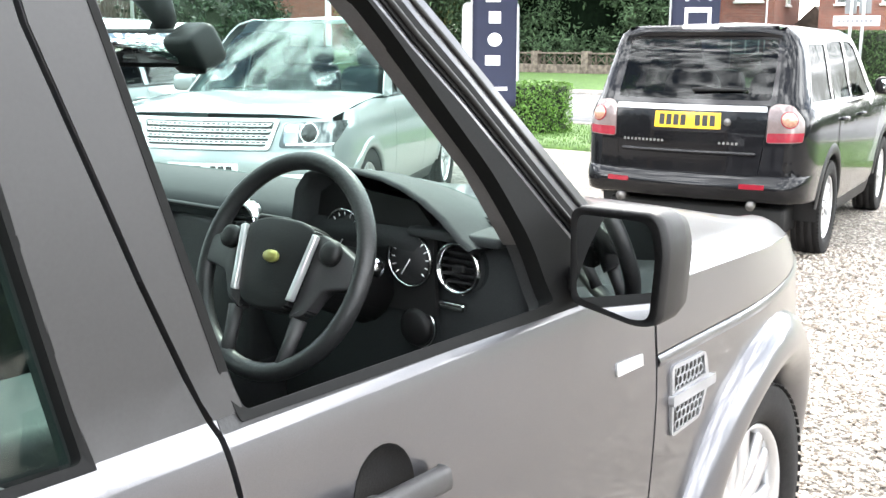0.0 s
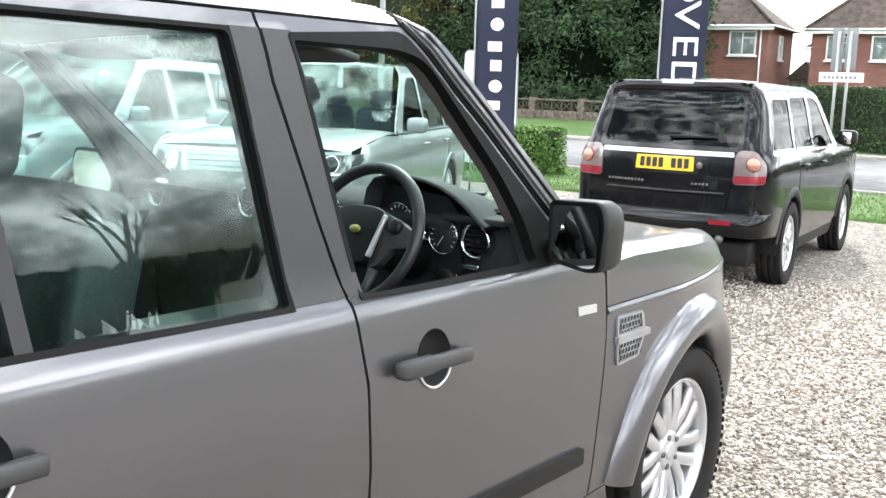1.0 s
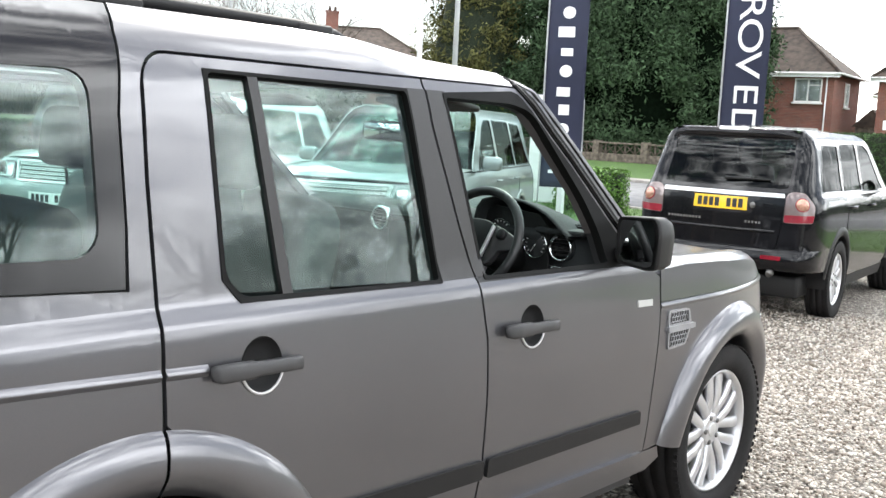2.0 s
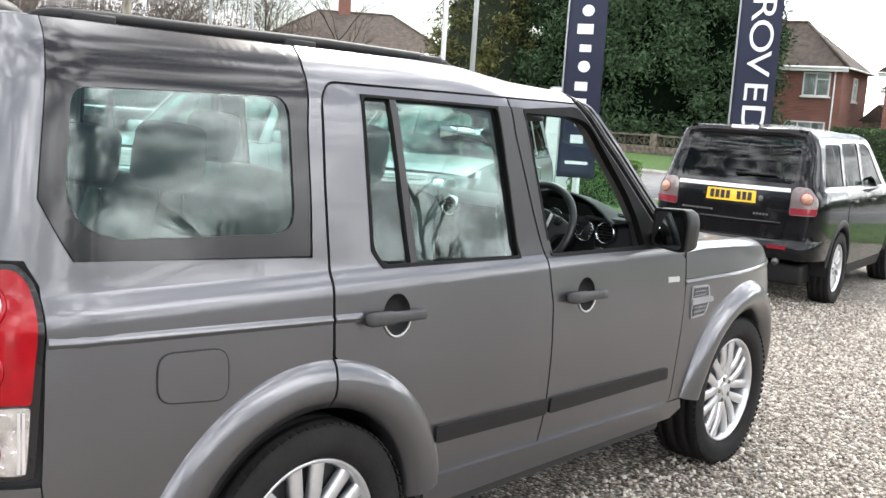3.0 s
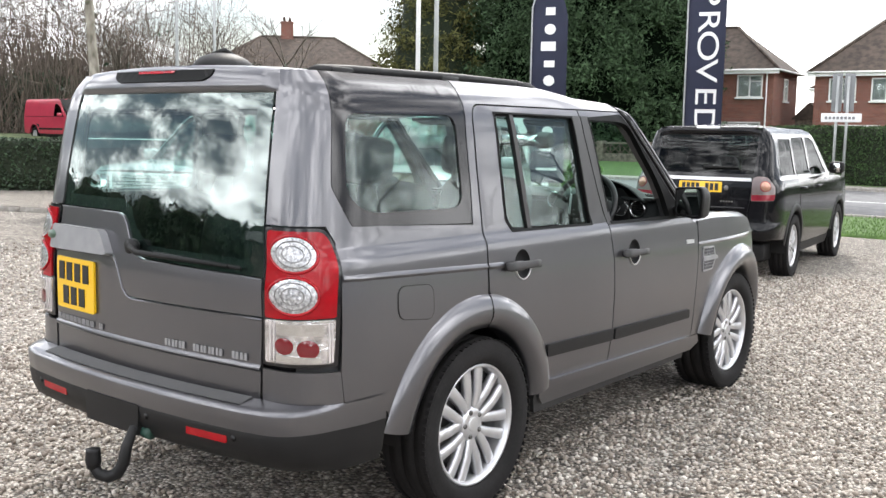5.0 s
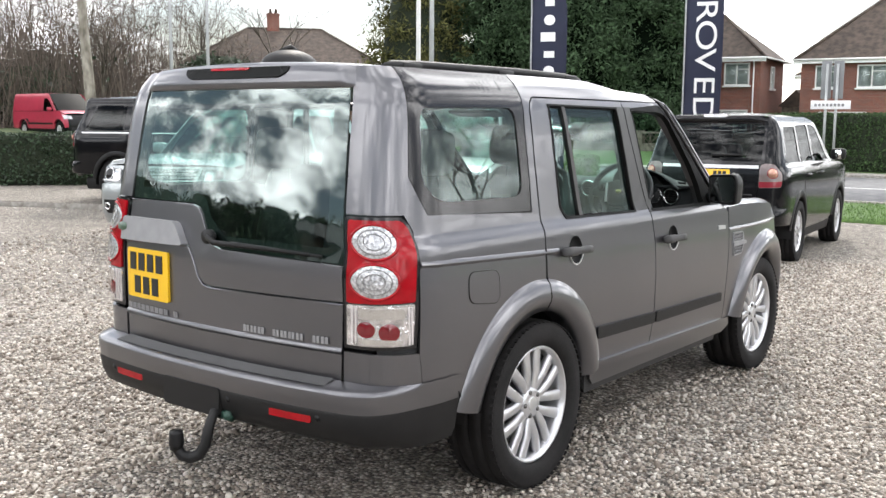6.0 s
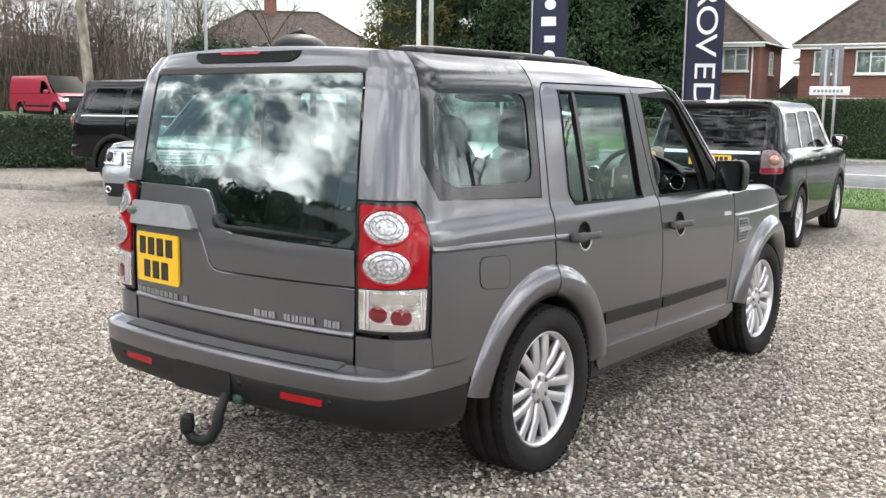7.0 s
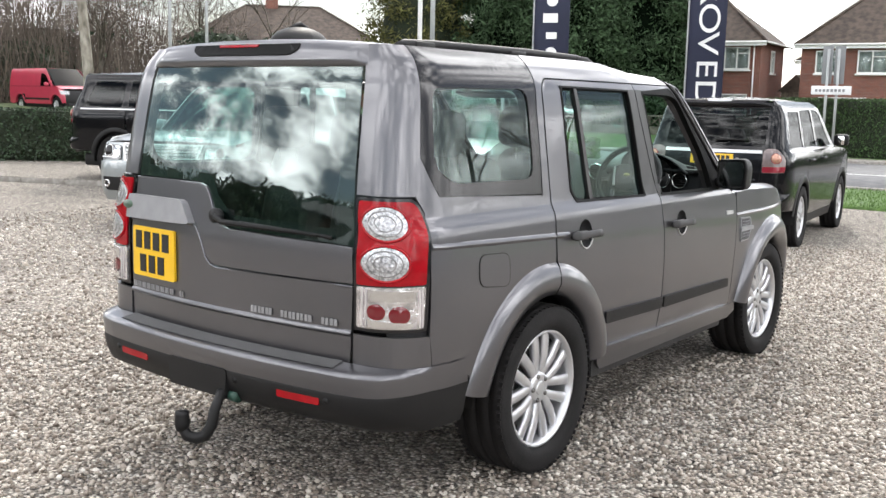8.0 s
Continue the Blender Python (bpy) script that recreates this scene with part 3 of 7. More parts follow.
        # sill and rubbing strips
        sheet("sill", DS, [[(0.50, 0.432), (2.20, 0.432), (2.23, 0.38), (2.15, 0.345), (0.56, 0.345), (0.52, 0.38)]], PAINT, car, off=-0.004, lip=0.06, flip=flip)
        sheet("sill_ledge", DS, [[(0.53, 0.468), (2.05, 0.446), (2.05, 0.420), (0.53, 0.424)]], PAINT, car, off=0.016, lip=0.024, flip=flip)
        sheet("rubbing_strip", DS, [rounded([(0.516, 0.638), (1.126, 0.622), (1.124, 0.566), (0.522, 0.580)], 0.01, 3)], PLASTIC, rd, off=0.012, flip=flip, label="black rubbing strip")
        sheet("rubbing_strip", DS, [rounded([(1.146, 0.622), (2.005, 0.610), (2.012, 0.560), (1.144, 0.565)], 0.01, 3)], PLASTIC, fd, off=0.012, flip=flip, label="black rubbing strip")
        # raised swage lines that catch the sky
        def swage(owner, s0, s1, z0, z1, h=0.013, o=0.008):
            b = grid(lambda s, k: DS.at(s, z0 + (z1 - z0) * (s - s0) / (s1 - s0) + (-0.012, -0.003, 0.0, h)[k], (0.0, o * 0.9, o, 0.0)[k], flip), span(s0, s1, max(4, int(abs(s1 - s0) / 0.06))), range(4), flip=flip < 0)
            bmesh.ops.recalc_face_normals(b, faces=b.faces)
            part("swage_line", b, PAINT, owner)
        swage(car, -0.724, 0.058, 1.068, 1.036, 0.014, 0.009)
        swage(rd, 0.070, 0.175, 1.0355, 1.031, 0.014, 0.009)
        swage(wg, 2.118, 3.40, 0.973, 0.973, 0.012, 0.006)
        # handles
        for door_ob, s, z in ((rd, 0.172, 1.024), (fd, 1.194, 0.993)):
            sc = s + 0.148
            # black dish, bright lower arc: the recess's shade and highlight as materials
            part("handle_dish", grid(lambda a, r: DS.at(sc + r * 0.058 * math.cos(a), z + r * 0.064 * math.sin(a), 0.001 if r > 0.9 else -0.022 if r < 0.7 else -0.016, flip), span(0, 2 * math.pi, 25), [0.0, 0.55, 0.85, 1.0]), PLASTIC, door_ob)
            part("dish_rim", tube([DS.at(sc + 0.060 * math.cos(a), z + 0.066 * math.sin(a), 0.003, flip) for a in span(math.pi, 2 * math.pi, 20)], 0.0035, 6), BRIGHT, door_ob)
            def grip(u, v):
                k = 0.25 if u in (0, 1.0) else 0.8 if u in (0.02, 0.98) else 1.0
                c, d = math.cos(v), math.sin(v)
                c, d = math.copysign(abs(c) ** 0.6, c), math.copysign(abs(d) ** 0.6, d)
                return DS.at(s + u * 0.250, z - 0.004 * u + 0.021 * k * c * (1 if u < 0.45 else 0.80), 0.018 + 0.013 * k * d + (0.012 if 0.05 < u < 0.95 else 0.0), flip)
            hb = grid(grip, [0, 0.02, 0.06, 0.2, 0.4, 0.45, 0.6, 0.8, 0.94, 0.98, 1.0], span(0, 2 * math.pi, 17))
            bmesh.ops.remove_doubles(hb, verts=hb.verts, dist=1e-5)
            bmesh.ops.holes_fill(hb, edges=[e for e in hb.edges if len(e.link_faces) == 1])
            bmesh.ops.recalc_face_normals(hb, faces=hb.faces)
            part("door_handle", hb, STRIP, door_ob, "dark grey pull handle")
        # front side vent and badge
        v_out = rounded([(2.168, 0.952), (2.325, 0.948), (2.345, 0.885), (2.305, 0.812), (2.172, 0.806)], 0.015, 3)
        v_in1, v_in2 = [(2.179, 0.944), (2.315, 0.940), (2.324, 0.899), (2.179, 0.897)], [(2.179, 0.867), (2.324, 0.868), (2.296, 0.818), (2.179, 0.814)]
        vent = sheet("wing_vent", DS, [v_out, v_in1, v_in2], VENT_SILVER, wg, off=0.006, lip=0.02, flip=flip, ds=0.03, dz=0.03, label="silver side vent with black mesh")
        sheet("vent_bar", DS, [rounded([(2.165, 0.893), (2.365, 0.890), (2.365, 0.870), (2.165, 0.870)], 0.006, 3)], VENT_SILVER, vent, off=0.012, flip=flip)
        sheet("vent_backing", DS, [[(2.17, 0.945), (2.32, 0.94), (2.33, 0.82), (2.17, 0.81)]], INK, vent, off=0.002, lip=0.0, flip=flip)
        mesh = bmesh.new()
        for row in range(7):
            for k in range(7):
                cs, cz = 2.196 + k * 0.019 + (0.0095 if row % 2 else 0), 0.826 + row * 0.018
                if cs < 2.305:
                    tube([DS.at(cs + 0.0105 * math.cos(a), cz + 0.0105 * math.sin(a), 0.005, flip) for a in span(0, 5 * math.pi / 3, 6)], 0.0015, 4, bm=mesh, closed=True)
        part("vent_mesh", mesh, VENT_SILVER, vent)
        sheet("side_badge", DS, [[(1.955, 1.010), (2.052, 1.005), (2.052, 0.983), (1.955, 0.986)]], BRIGHT, fd, off=0.004, flip=flip, lip=0.005, label="pale rectangular side badge")
        # rear lamp
        lamp_loop = rounded([(-1.046, 1.245), (-0.782, 1.245), (-0.742, 1.192), (-0.731, 1.08), (-0.752, 0.765), (-1.046, 0.758)], [0.01, 0.03, 0.03, 0.05, 0.01, 0.01], 4)
        lamp = sheet("rear_lamp", DS, [lamp_loop], GLOSS_BLACK, car, off=0.006, lip=0.05, flip=flip, ds=0.03, label="red and clear rear lamp cluster")
        red = rounded([(-1.030, 1.233), (-0.79, 1.233), (-0.755, 1.188), (-0.745, 1.08), (-0.757, 0.938), (-1.030, 0.930)], [0.01, 0.03, 0.03, 0.05, 0.01, 0.01], 4)
        sheet("red_lens", DS, [red], RED_LENS, lamp, off=0.013, lip=0.01, flip=flip, ds=0.03, dz=0.03)
        sheet("clear_lens", DS, [rounded([(-1.030, 0.924), (-0.759, 0.932), (-0.768, 0.778), (-1.030, 0.772)], 0.01, 3)], CLEAR_LOW, lamp, off=0.013, lip=0.01, flip=flip, ds=0.03, dz=0.03)
        for cs, cz, r in ((-0.955, 0.836, 0.030), (-0.862, 0.828, 0.034)):
            b = grid(lambda a, q: DS.at(cs + q * r * 1.25 * math.cos(a), cz + q * r * math.sin(a), 0.0145 + 0.004 * (1 - q * q), flip), span(0, 2 * math.pi, 19), [0.001, 0.5, 0.85, 1.0])
            bmesh.ops.recalc_face_normals(b, faces=b.faces)
            part("reflector_spot", b, DARK_RED_LENS, lamp, "round dark red reflector")
        sheet("reverse_lens", DS, [rounded([(-0.985, 0.916), (-0.80, 0.918), (-0.80, 0.878), (-0.985, 0.876)], 0.016, 3)], CHROME, lamp, off=0.017, lip=0.003, flip=flip, ds=0.03)
        sheet("low_lens", DS, [rounded([(-0.985, 0.806), (-0.81, 0.800), (-0.81, 0.782), (-0.985, 0.780)], 0.008, 3)], CHROME, lamp, off=0.018, lip=0.003, flip=flip, ds=0.03)
        for q in (-1.012, -0.998, -0.786, -0.776):
            sheet("lens_rib", DS, [[(q, 0.92), (q + 0.006, 0.92), (q + 0.006, 0.782), (q, 0.782)]], FROST_RIB, lamp, off=0.016, lip=0.003, flip=flip, ds=0.03)
        for cz in (1.155, 1.012):
            def lens(a, r, cz=cz):
                return DS.at(-0.917 + r * 0.100 * math.cos(a), cz + r * 0.064 * math.sin(a), 0.012 + 0.006 * math.sqrt(max(0.0, 1 - r * r * 0.93)), flip)
            b = grid(lens, span(0, 2 * math.pi, 33), [0.001, 0.3, 0.6, 0.8, 0.92, 1.0])
            bmesh.ops.recalc_face_normals(b, faces=b.faces)
            rl = part("round_lens", b, CLEAR_LENS, lamp, "round faceted clear lens")
            for r in (0.45, 0.72):
                part("facet_ring", tube([lens(a, r) for a in span(0, 2 * math.pi, 25)[:-1]], 0.002, 4, closed=True), STEEL, lamp)
            part("lens_ring", tube([lens(a, 1.0) for a in span(0, 2 * math.pi, 33)[:-1]], 0.006, 6, closed=True), RED_LENS, lamp)
        # inner skin behind the joints, and the door trim
        whole = [(-1.0, 1.69), (1.34, 1.69), (1.62, 1.50), (2.06, 1.12), (2.09, 0.30), (0.53, 0.30)] + arc(ARCH_R, ARCH_Z, 0.50, 0, 168, 20) + [(-0.9, 0.48)]
        sheet("inner_skin", DS, [whole, grow(q_clear, 0.010), grow(r_win, 0.012), grow(f_win, 0.012), dish(0.172, 1.024), dish(1.194, 0.993)], TRIM, car, off=-0.022, lip=0.03, flip=flip, ds=0.1, dz=0.1)
        for loop in ([(-0.985, 1.68), (-0.705, 1.68), (-0.70, 1.32), (-0.985, 1.25)], [(-0.035, 1.66), (0.20, 1.66), (0.22, 1.24), (-0.03, 1.27)], [(0.875, 1.66), (0.985, 1.66), (1.10, 1.19), (0.965, 1.19)]):
            sheet("pillar_trim", DS, [rounded(loop, 0.02, 3)], FABRIC, car, off=-0.027, lip=0.035, flip=flip, ds=0.1, dz=0.1, label="pale grey pillar trim")
        sheet("door_lining", DS, [[(-0.5, 1.15), (1.72, 1.14), (2.05, 1.08), (2.05, 0.45), (0.5, 0.45), (0.3, 0.85), (-0.5, 0.95)]], TRIM, car, off=-0.085, lip=0.0, flip=flip, ds=0.12, dz=0.12)
        sheet("window_shelf", DS, [[(1.10, 1.158), (2.0, 1.15), (2.0, 1.138), (1.10, 1.142)]], TRIM, fd, off=0.001, lip=0.09, flip=flip)
        # bonnet side, headlamp
        sheet("bonnet_side", DS, [[(2.118, 0.988), (2.118, 1.105), (2.3, 1.112), (2.6, 1.105), (3.0, 1.085), (3.3, 1.055), (3.42, 1.03), (3.74, 1.03), (3.74, 0.988)]], PAINT, car, flip=flip)
        sheet("headlamp", DS, [rounded([(3.42, 0.975), (3.95, 0.975), (3.95, 0.80), (3.40, 0.80)], 0.03)], CLEAR_LENS, car, flip=flip, off=-0.004)
        tube_pts = [(flip * 0.665, y, z) for y, z in ((-0.70, 1.795), (-0.66, 1.809), (-0.5, 1.815), (0.2, 1.819), (0.62, 1.813), (0.74, 1.80), (0.79, 1.78))]
        part("roof_rail", tube(tube_pts, 0.017, 8), PLASTIC, car, "black roof rail")
        for y in (-0.55, 0.1, 0.66):
            part("rail_foot", box(flip * 0.665 - 0.02, flip * 0.665 + 0.02, y - 0.06, y + 0.06, 1.79, 1.822, 0.008), PLASTIC, car)
    # ---- fuel flap, right side ----
    flap = rounded([(-0.506, 1.015), (-0.300, 1.005), (-0.298, 0.868), (-0.508, 0.892)], 0.045)
    sheet("fuel_flap", DS, [flap], PAINT, car, off=0.003, lip=0.006)
    part("flap_joint", tube([DS.at(s, z, 0.001) for s, z in flap], 0.003, 5, closed=True), INK, car)
    # ---- tail ----
    c = DS.tail_s(0.0)
    L, R = 2 * c + 1.055, -1.055
    glass = [(2 * c + 1.075, 1.718), (-1.075, 1.718), (-1.058, 1.066), (-1.70, 1.080), (-1.755, 1.095), (-1.785, 1.13), (-1.83, 1.215), (-1.855, 1.240), (-1.90, 1.252), (2 * c + 1.06, 1.250)]
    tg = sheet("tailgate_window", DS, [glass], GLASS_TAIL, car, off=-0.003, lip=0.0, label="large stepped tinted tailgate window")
    inner = [(2 * c + 1.15, 1.66), (-1.15, 1.66), (-1.13, 1.12), (-1.69, 1.13), (-1.78, 1.20), (-1.82, 1.27), (-1.88, 1.30), (2 * c + 1.13, 1.30)]
    sheet("window_border", DS, [[(a, b) for a, b in glass], inner], INK, tg, off=-0.008, lip=0.0)
    split = [(L, 1.062), (-1.925, 1.078), (-1.895, 1.068), (-1.872, 1.04), (-1.832, 0.955), (-1.80, 0.925), (-1.765, 0.916), (R, 0.922)]
    sheet("upper_tailgate", DS, [[(a, b - 0.006) for a, b in glass[2:]] + [(a, b + 0.004) for a, b in split]], PAINT, car)
    sheet("lower_tailgate", DS, [[(a, b - 0.004) for a, b in split] + [(R - 0.01, 0.625), (L + 0.01, 0.625)]], PAINT, car, cuts=(0.735, 0.743, 0.751))
    part("tailgate_lip", tube([DS.at(a, b - 0.007, 0.001) for a, b in split], 0.005, 8), PAINT, car)
    part("window_lip", tube([DS.at(a, b - 0.009, 0.001) for a, b in glass[2:]], 0.004, 8), PAINT, car)
    tl = grid(lambda s, k: DS.at(s, 0.738 + (-0.012, -0.003, 0.0, 0.014)[k], (0.0, 0.012, 0.014, 0.0)[k]), span(L + 0.005, R - 0.005, 40), range(4))
    bmesh.ops.recalc_face_normals(tl, faces=tl.faces)
    part("swage_line", tl, PAINT, car)
    gar = sheet("tailgate_grip", DS, [rounded([(L + 0.002, 1.165), (-1.975, 1.168), (-1.905, 1.075), (-1.93, 1.068), (L + 0.002, 1.060)], [0.02, 0.03, 0.01, 0.01, 0.01])], VENT_SILVER, car, off=0.035, lip=0.035, label="satin silver tailgate grip")
    part("oval_badge", grid(lambda a, r: DS.at(-2.375 + r * 0.042 * math.cos(a), 1.118 + r * 0.019 * math.sin(a), 0.037 + 0.006 * (1 - r * r)), span(0, 2 * math.pi, 21), [0.001, 0.6, 1.0]), mat("oval_badge_green", (0.05, 0.09, 0.06), 0.3, stain=0.1), gar)
    # number plate, tilted with the tailgate
    pl = sheet("number_plate", DS, [rounded([(-2.352, 1.030), (-2.028, 1.032), (-2.026, 0.815), (-2.350, 0.812)], 0.012, 3)], YELLOW, car, off=0.012, lip=0.010, label="yellow two-line number plate")

    def tail_bars(name, spots, off, material, parent, label=""):
        bm = bmesh.new()
        for s0, s1, z0, z1 in spots:
            vs = []
            for o in (off, off + 0.003):
                vs.append([bm.verts.new(DS.at(s, z, o)) for s, z in ((s0, z0), (s1, z0), (s1, z1), (s0, z1))])
            bm.faces.new(vs[1])
            for i in range(4):
                bm.faces.new((vs[0][i], vs[0][(i + 1) % 4], vs[1][(i + 1) % 4], vs[1][i]))
        bmesh.ops.recalc_face_normals(bm, faces=bm.faces)
        return tagged(part(name, bm, material, parent, label, smooth=False), kind="stuff")

    tail_bars("plate_print", [(-2.325 + i * 0.07, -2.277 + i * 0.07, 0.935, 1.012) for i in range(4)] + [(-2.290 + i * 0.07, -2.242 + i * 0.07, 0.833, 0.910) for i in range(3)], 0.012, INK, pl)
    tail_bars("model_lettering", [(-1.553 + i * 0.040 + q, -1.539 + i * 0.040 + q, 0.760, 0.786) for i in range(11) if i not in (3, 8) for q in (0.0, 0.018)], 0.004, VENT_SILVER, car, "raised silver letters")
    tail_bars("name_lettering", [(-2.36 + i * 0.036 + q, -2.350 + i * 0.036 + q, 0.758, 0.782) for i in range(11) if i != 9 for q in (0.0, 0.015)], 0.004, VENT_SILVER, car, "raised silver letters")
    # spoiler with the high brake lamp
    def roof_half(y, zt):
        """Half the roof's width, drawn in round the tail's corners."""
        w = DS.p(max(y, DS.s0), zt).x
        if y < DS.s0:
            e = DS.p(DS.s0 - DS.lr, zt)
            a = min(1.0, (y - DS.s0) / (e.y - DS.s0))
            w = e.x + (w - e.x) * math.sqrt(max(0.0, 1 - a ** 2.5))
        return w

    def roof_z(x, y):
        zt = curve(DS.top[2], y)
        f = max(0.0, (-0.50 - y) / 0.33)
        return zt + 0.036 * (1 - (x / DS.p(max(y, DS.s0), zt).x) ** 2) - 0.012 * f * f

    def spoil(x, k):
        sx = DS.tail_s(x)
        if k < 6:
            z, off = [(1.720, -0.004), (1.724, 0.008), (1.740, 0.016), (1.765, 0.020), (1.785, 0.018), (1.797, 0.010)][k]
            e = min(1.0, (0.672 - abs(x)) / 0.05)
            q = DS.at(sx, z, off * e)
            return q + Vector((0, 0, (0, 0, 0, 0.15, 0.45, 0.75)[k] * (roof_z(q.x, -0.74) - 1.80)))
        q = DS.at(sx, 1.797)
        y = (-0.745, -0.68)[k - 6]
        return Vector((q.x, y, roof_z(q.x, y) + 0.002))
    sp = grid(spoil, span(-0.672, 0.672, 45), range(8))
    bmesh.ops.recalc_face_normals(sp, faces=sp.faces)
    spo = part("roof_spoiler", sp, PAINT, car)
    tsx = DS.tail_s
    hl = sheet("high_brake_lamp", DS, [rounded([(tsx(-0.36), 1.806), (tsx(0.34), 1.806), (tsx(0.33), 1.772), (tsx(0.28), 1.752), (tsx(-0.30), 1.752), (tsx(-0.35), 1.772)], [0.005, 0.005, 0.02, 0.02, 0.02, 0.02], 4)], FRAME_BLACK, spo, off=0.026, lip=0.016, label="dark high-level brake lamp")
    sheet("brake_lens", DS, [rounded([(tsx(-0.17), 1.803), (tsx(0.10), 1.803), (tsx(0.09), 1.782), (tsx(-0.16), 1.782)], 0.006, 3)], RED_LENS, hl, off=0.029, lip=0.004)
    # rear wiper
    part("wiper_arm", tube([DS.at(-1.74, 1.12, 0.03), DS.at(-1.70, 1.10, 0.035), DS.at(-1.2, 1.092, 0.03)], [0.018, 0.012, 0.006], 8), PLASTIC, tg)
    part("wiper_blade", tube([DS.at(-1.62, 1.105, 0.012), DS.at(-1.15, 1.088, 0.012)], 0.007, 6), PLASTIC, tg)
    part("wiper_pivot", lathe([(0, 0.03), (0.03, 0.028), (0.038, 0.02), (0.038, 0)], 16, axis="y", at=DS.at(-1.745, 1.125, 0.0) - Vector((0, 0.04, 0))), PLASTIC, tg)
    # bumper swept round the tail
    def reach(s):
        t = min(1.0, max(0.0, min(-0.70 - s, s - (2 * c + 0.70)) / 0.36))
        return t * t * (3 - 2 * t)

    def bump(s, k):
        o, z = [(0.0, 0.628), (0.050, 0.622), (0.088, 0.615), (0.098, 0.609), (0.101, 0.598), (0.098, 0.562), (0.094, 0.532)][k]
        return DS.at(s, z, o * reach(s) + 0.006)
    ss = span(2 * c + 0.575, -0.575, 100)
    b = grid(bump, ss, range(7))
    bmesh.ops.recalc_face_normals(b, faces=b.faces)
    bp = part("rear_bumper", b, PAINT, car)
    step = grid(lambda s, k: DS.at(s, 0.6300 - 0.014 * k / 17.0 + (0.006 if k % 2 else 0.0), 0.008 + 0.070 * k / 17.0), span(2 * c + 1.09, -1.09, 50), range(18))
    bmesh.ops.recalc_face_normals(step, faces=step.faces)
    part("step_plate", step, STRIP, bp, "ribbed dark step plate", smooth=False)
    lowb = grid(lambda s, k: DS.at(s, [0.534, 0.522, 0.465, 0.415, 0.388, 0.375][k], [0.092, 0.096, 0.086, 0.060, 0.02, -0.08][k] * reach(s) + (0.007 if k < 4 else 0.0)), ss, range(6))
    bmesh.ops.recalc_face_normals(lowb, faces=lowb.faces)
    lb = part("lower_bumper", lowb, PLASTIC, car, "black plastic lower bumper")
    for s0, s1 in ((-1.330, -1.130), (2 * c + 1.130, 2 * c + 1.330)):
        sheet("rear_reflector", DS, [rounded([(s0, 0.506), (s1, 0.506), (s1, 0.477), (s0, 0.477)], 0.006, 3)], RED_LENS, lb, off=0.100, lip=0.014)
    sheet("tow_cover", DS, [rounded([(-1.945, 0.535), (-1.590, 0.535), (-1.595, 0.420), (-1.940, 0.420)], 0.015, 3)], PLASTIC, lb, off=0.106, lip=0.025)
    for s in (-1.10, -1.55, 2 * c + 1.10, 2 * c + 1.55):
        part("parking_sensor", lathe([(0.0, 0.013), (0.006, 0.012), (0.007, 0.0)], 12, axis="y", at=DS.at(s, 0.500, 0.098) - Vector((0, 0.004, 0))), PLASTIC, lb)
    for flip in (1, -1):
        sheet("bumper_corner", DS, [[(-1.05, 0.742), (-0.738, 0.742), (-0.716, 0.55), (-0.565, 0.55), (-0.572, 0.50), (-1.05, 0.50)]], PAINT, bp, off=0.003, flip=flip)
    part("underbody", box(-0.62, 0.62, -0.62, 3.20, 0.27, 0.50, 0.03), PLASTIC, car)
    # tow hook
    th = tube([(0.11, -0.92, 0.38), (0.108, -1.0, 0.41), (0.106, -1.09, 0.435), (0.106, -1.12, 0.375), (0.100, -1.13, 0.315), (0.080, -1.145, 0.272), (0.052, -1.165, 0.258), (0.020, -1.185, 0.266), (0.002, -1.195, 0.296), (0.0, -1.195, 0.320)],
              [0.022, 0.022, 0.022, 0.022, 0.023, 0.024, 0.024, 0.023, 0.021, 0.018], 12)
    hook = part("tow_hook", th, PLASTIC, car, "black swan-neck tow hook")
    part("tow_ball", lathe([(-0.045, 0.024), (-0.02, 0.03), (0.0, 0.029), (0.02, 0.027), (0.03, 0.027), (0.03, 0.0)], 18, axis="z", at=(0.0, -1.195, 0.334)), PLASTIC, hook)
    part("tow_socket", lathe([(0, 0.02), (0.0, 0.024), (0.05, 0.024), (0.05, 0.0)], 14, axis="x", at=(0.12, -1.05, 0.425)), mat("green_socket", (0.012, 0.045, 0.032), 0.5, stain=0.2), hook)
    # ---- roof ----
    def roof(y, u):
        x = u * roof_half(y, curve(DS.top[2], y))
        return Vector((x, y, roof_z(x, y)))
    rf = grid(roof, [-0.778, -0.772, -0.76, -0.745, -0.72, -0.69, -0.65] + span(-0.60, 1.37, 34), span(-1, 1, 17), flip=True)
    part("roof", rf, PAINT, car)
    hd = grid(lambda y, u: Vector((u * 0.74, y, curve(DS.top[2], y) - 0.085 + 0.03 * (1 - u * u))), span(-0.72, 1.38, 14), span(-1, 1, 9))
    part("headlining", hd, FABRIC, car, "pale grey headlining")
    # roof aerial pod
    pod = grid(lambda a, r: Vector((0.0 + 0.085 * r * math.cos(a), -0.55 + 0.15 * r * math.sin(a), 1.825 + 0.072 * math.sqrt(max(0.0, 1 - r * r)))), span(0, 2 * math.pi, 29), [0.001, 0.25, 0.5, 0.75, 0.9, 0.97, 1.0])
    bmesh.ops.recalc_face_normals(pod, faces=pod.faces)
    po = part("roof_aerial_pod", pod, PLASTIC, car, "domed black roof aerial pod")
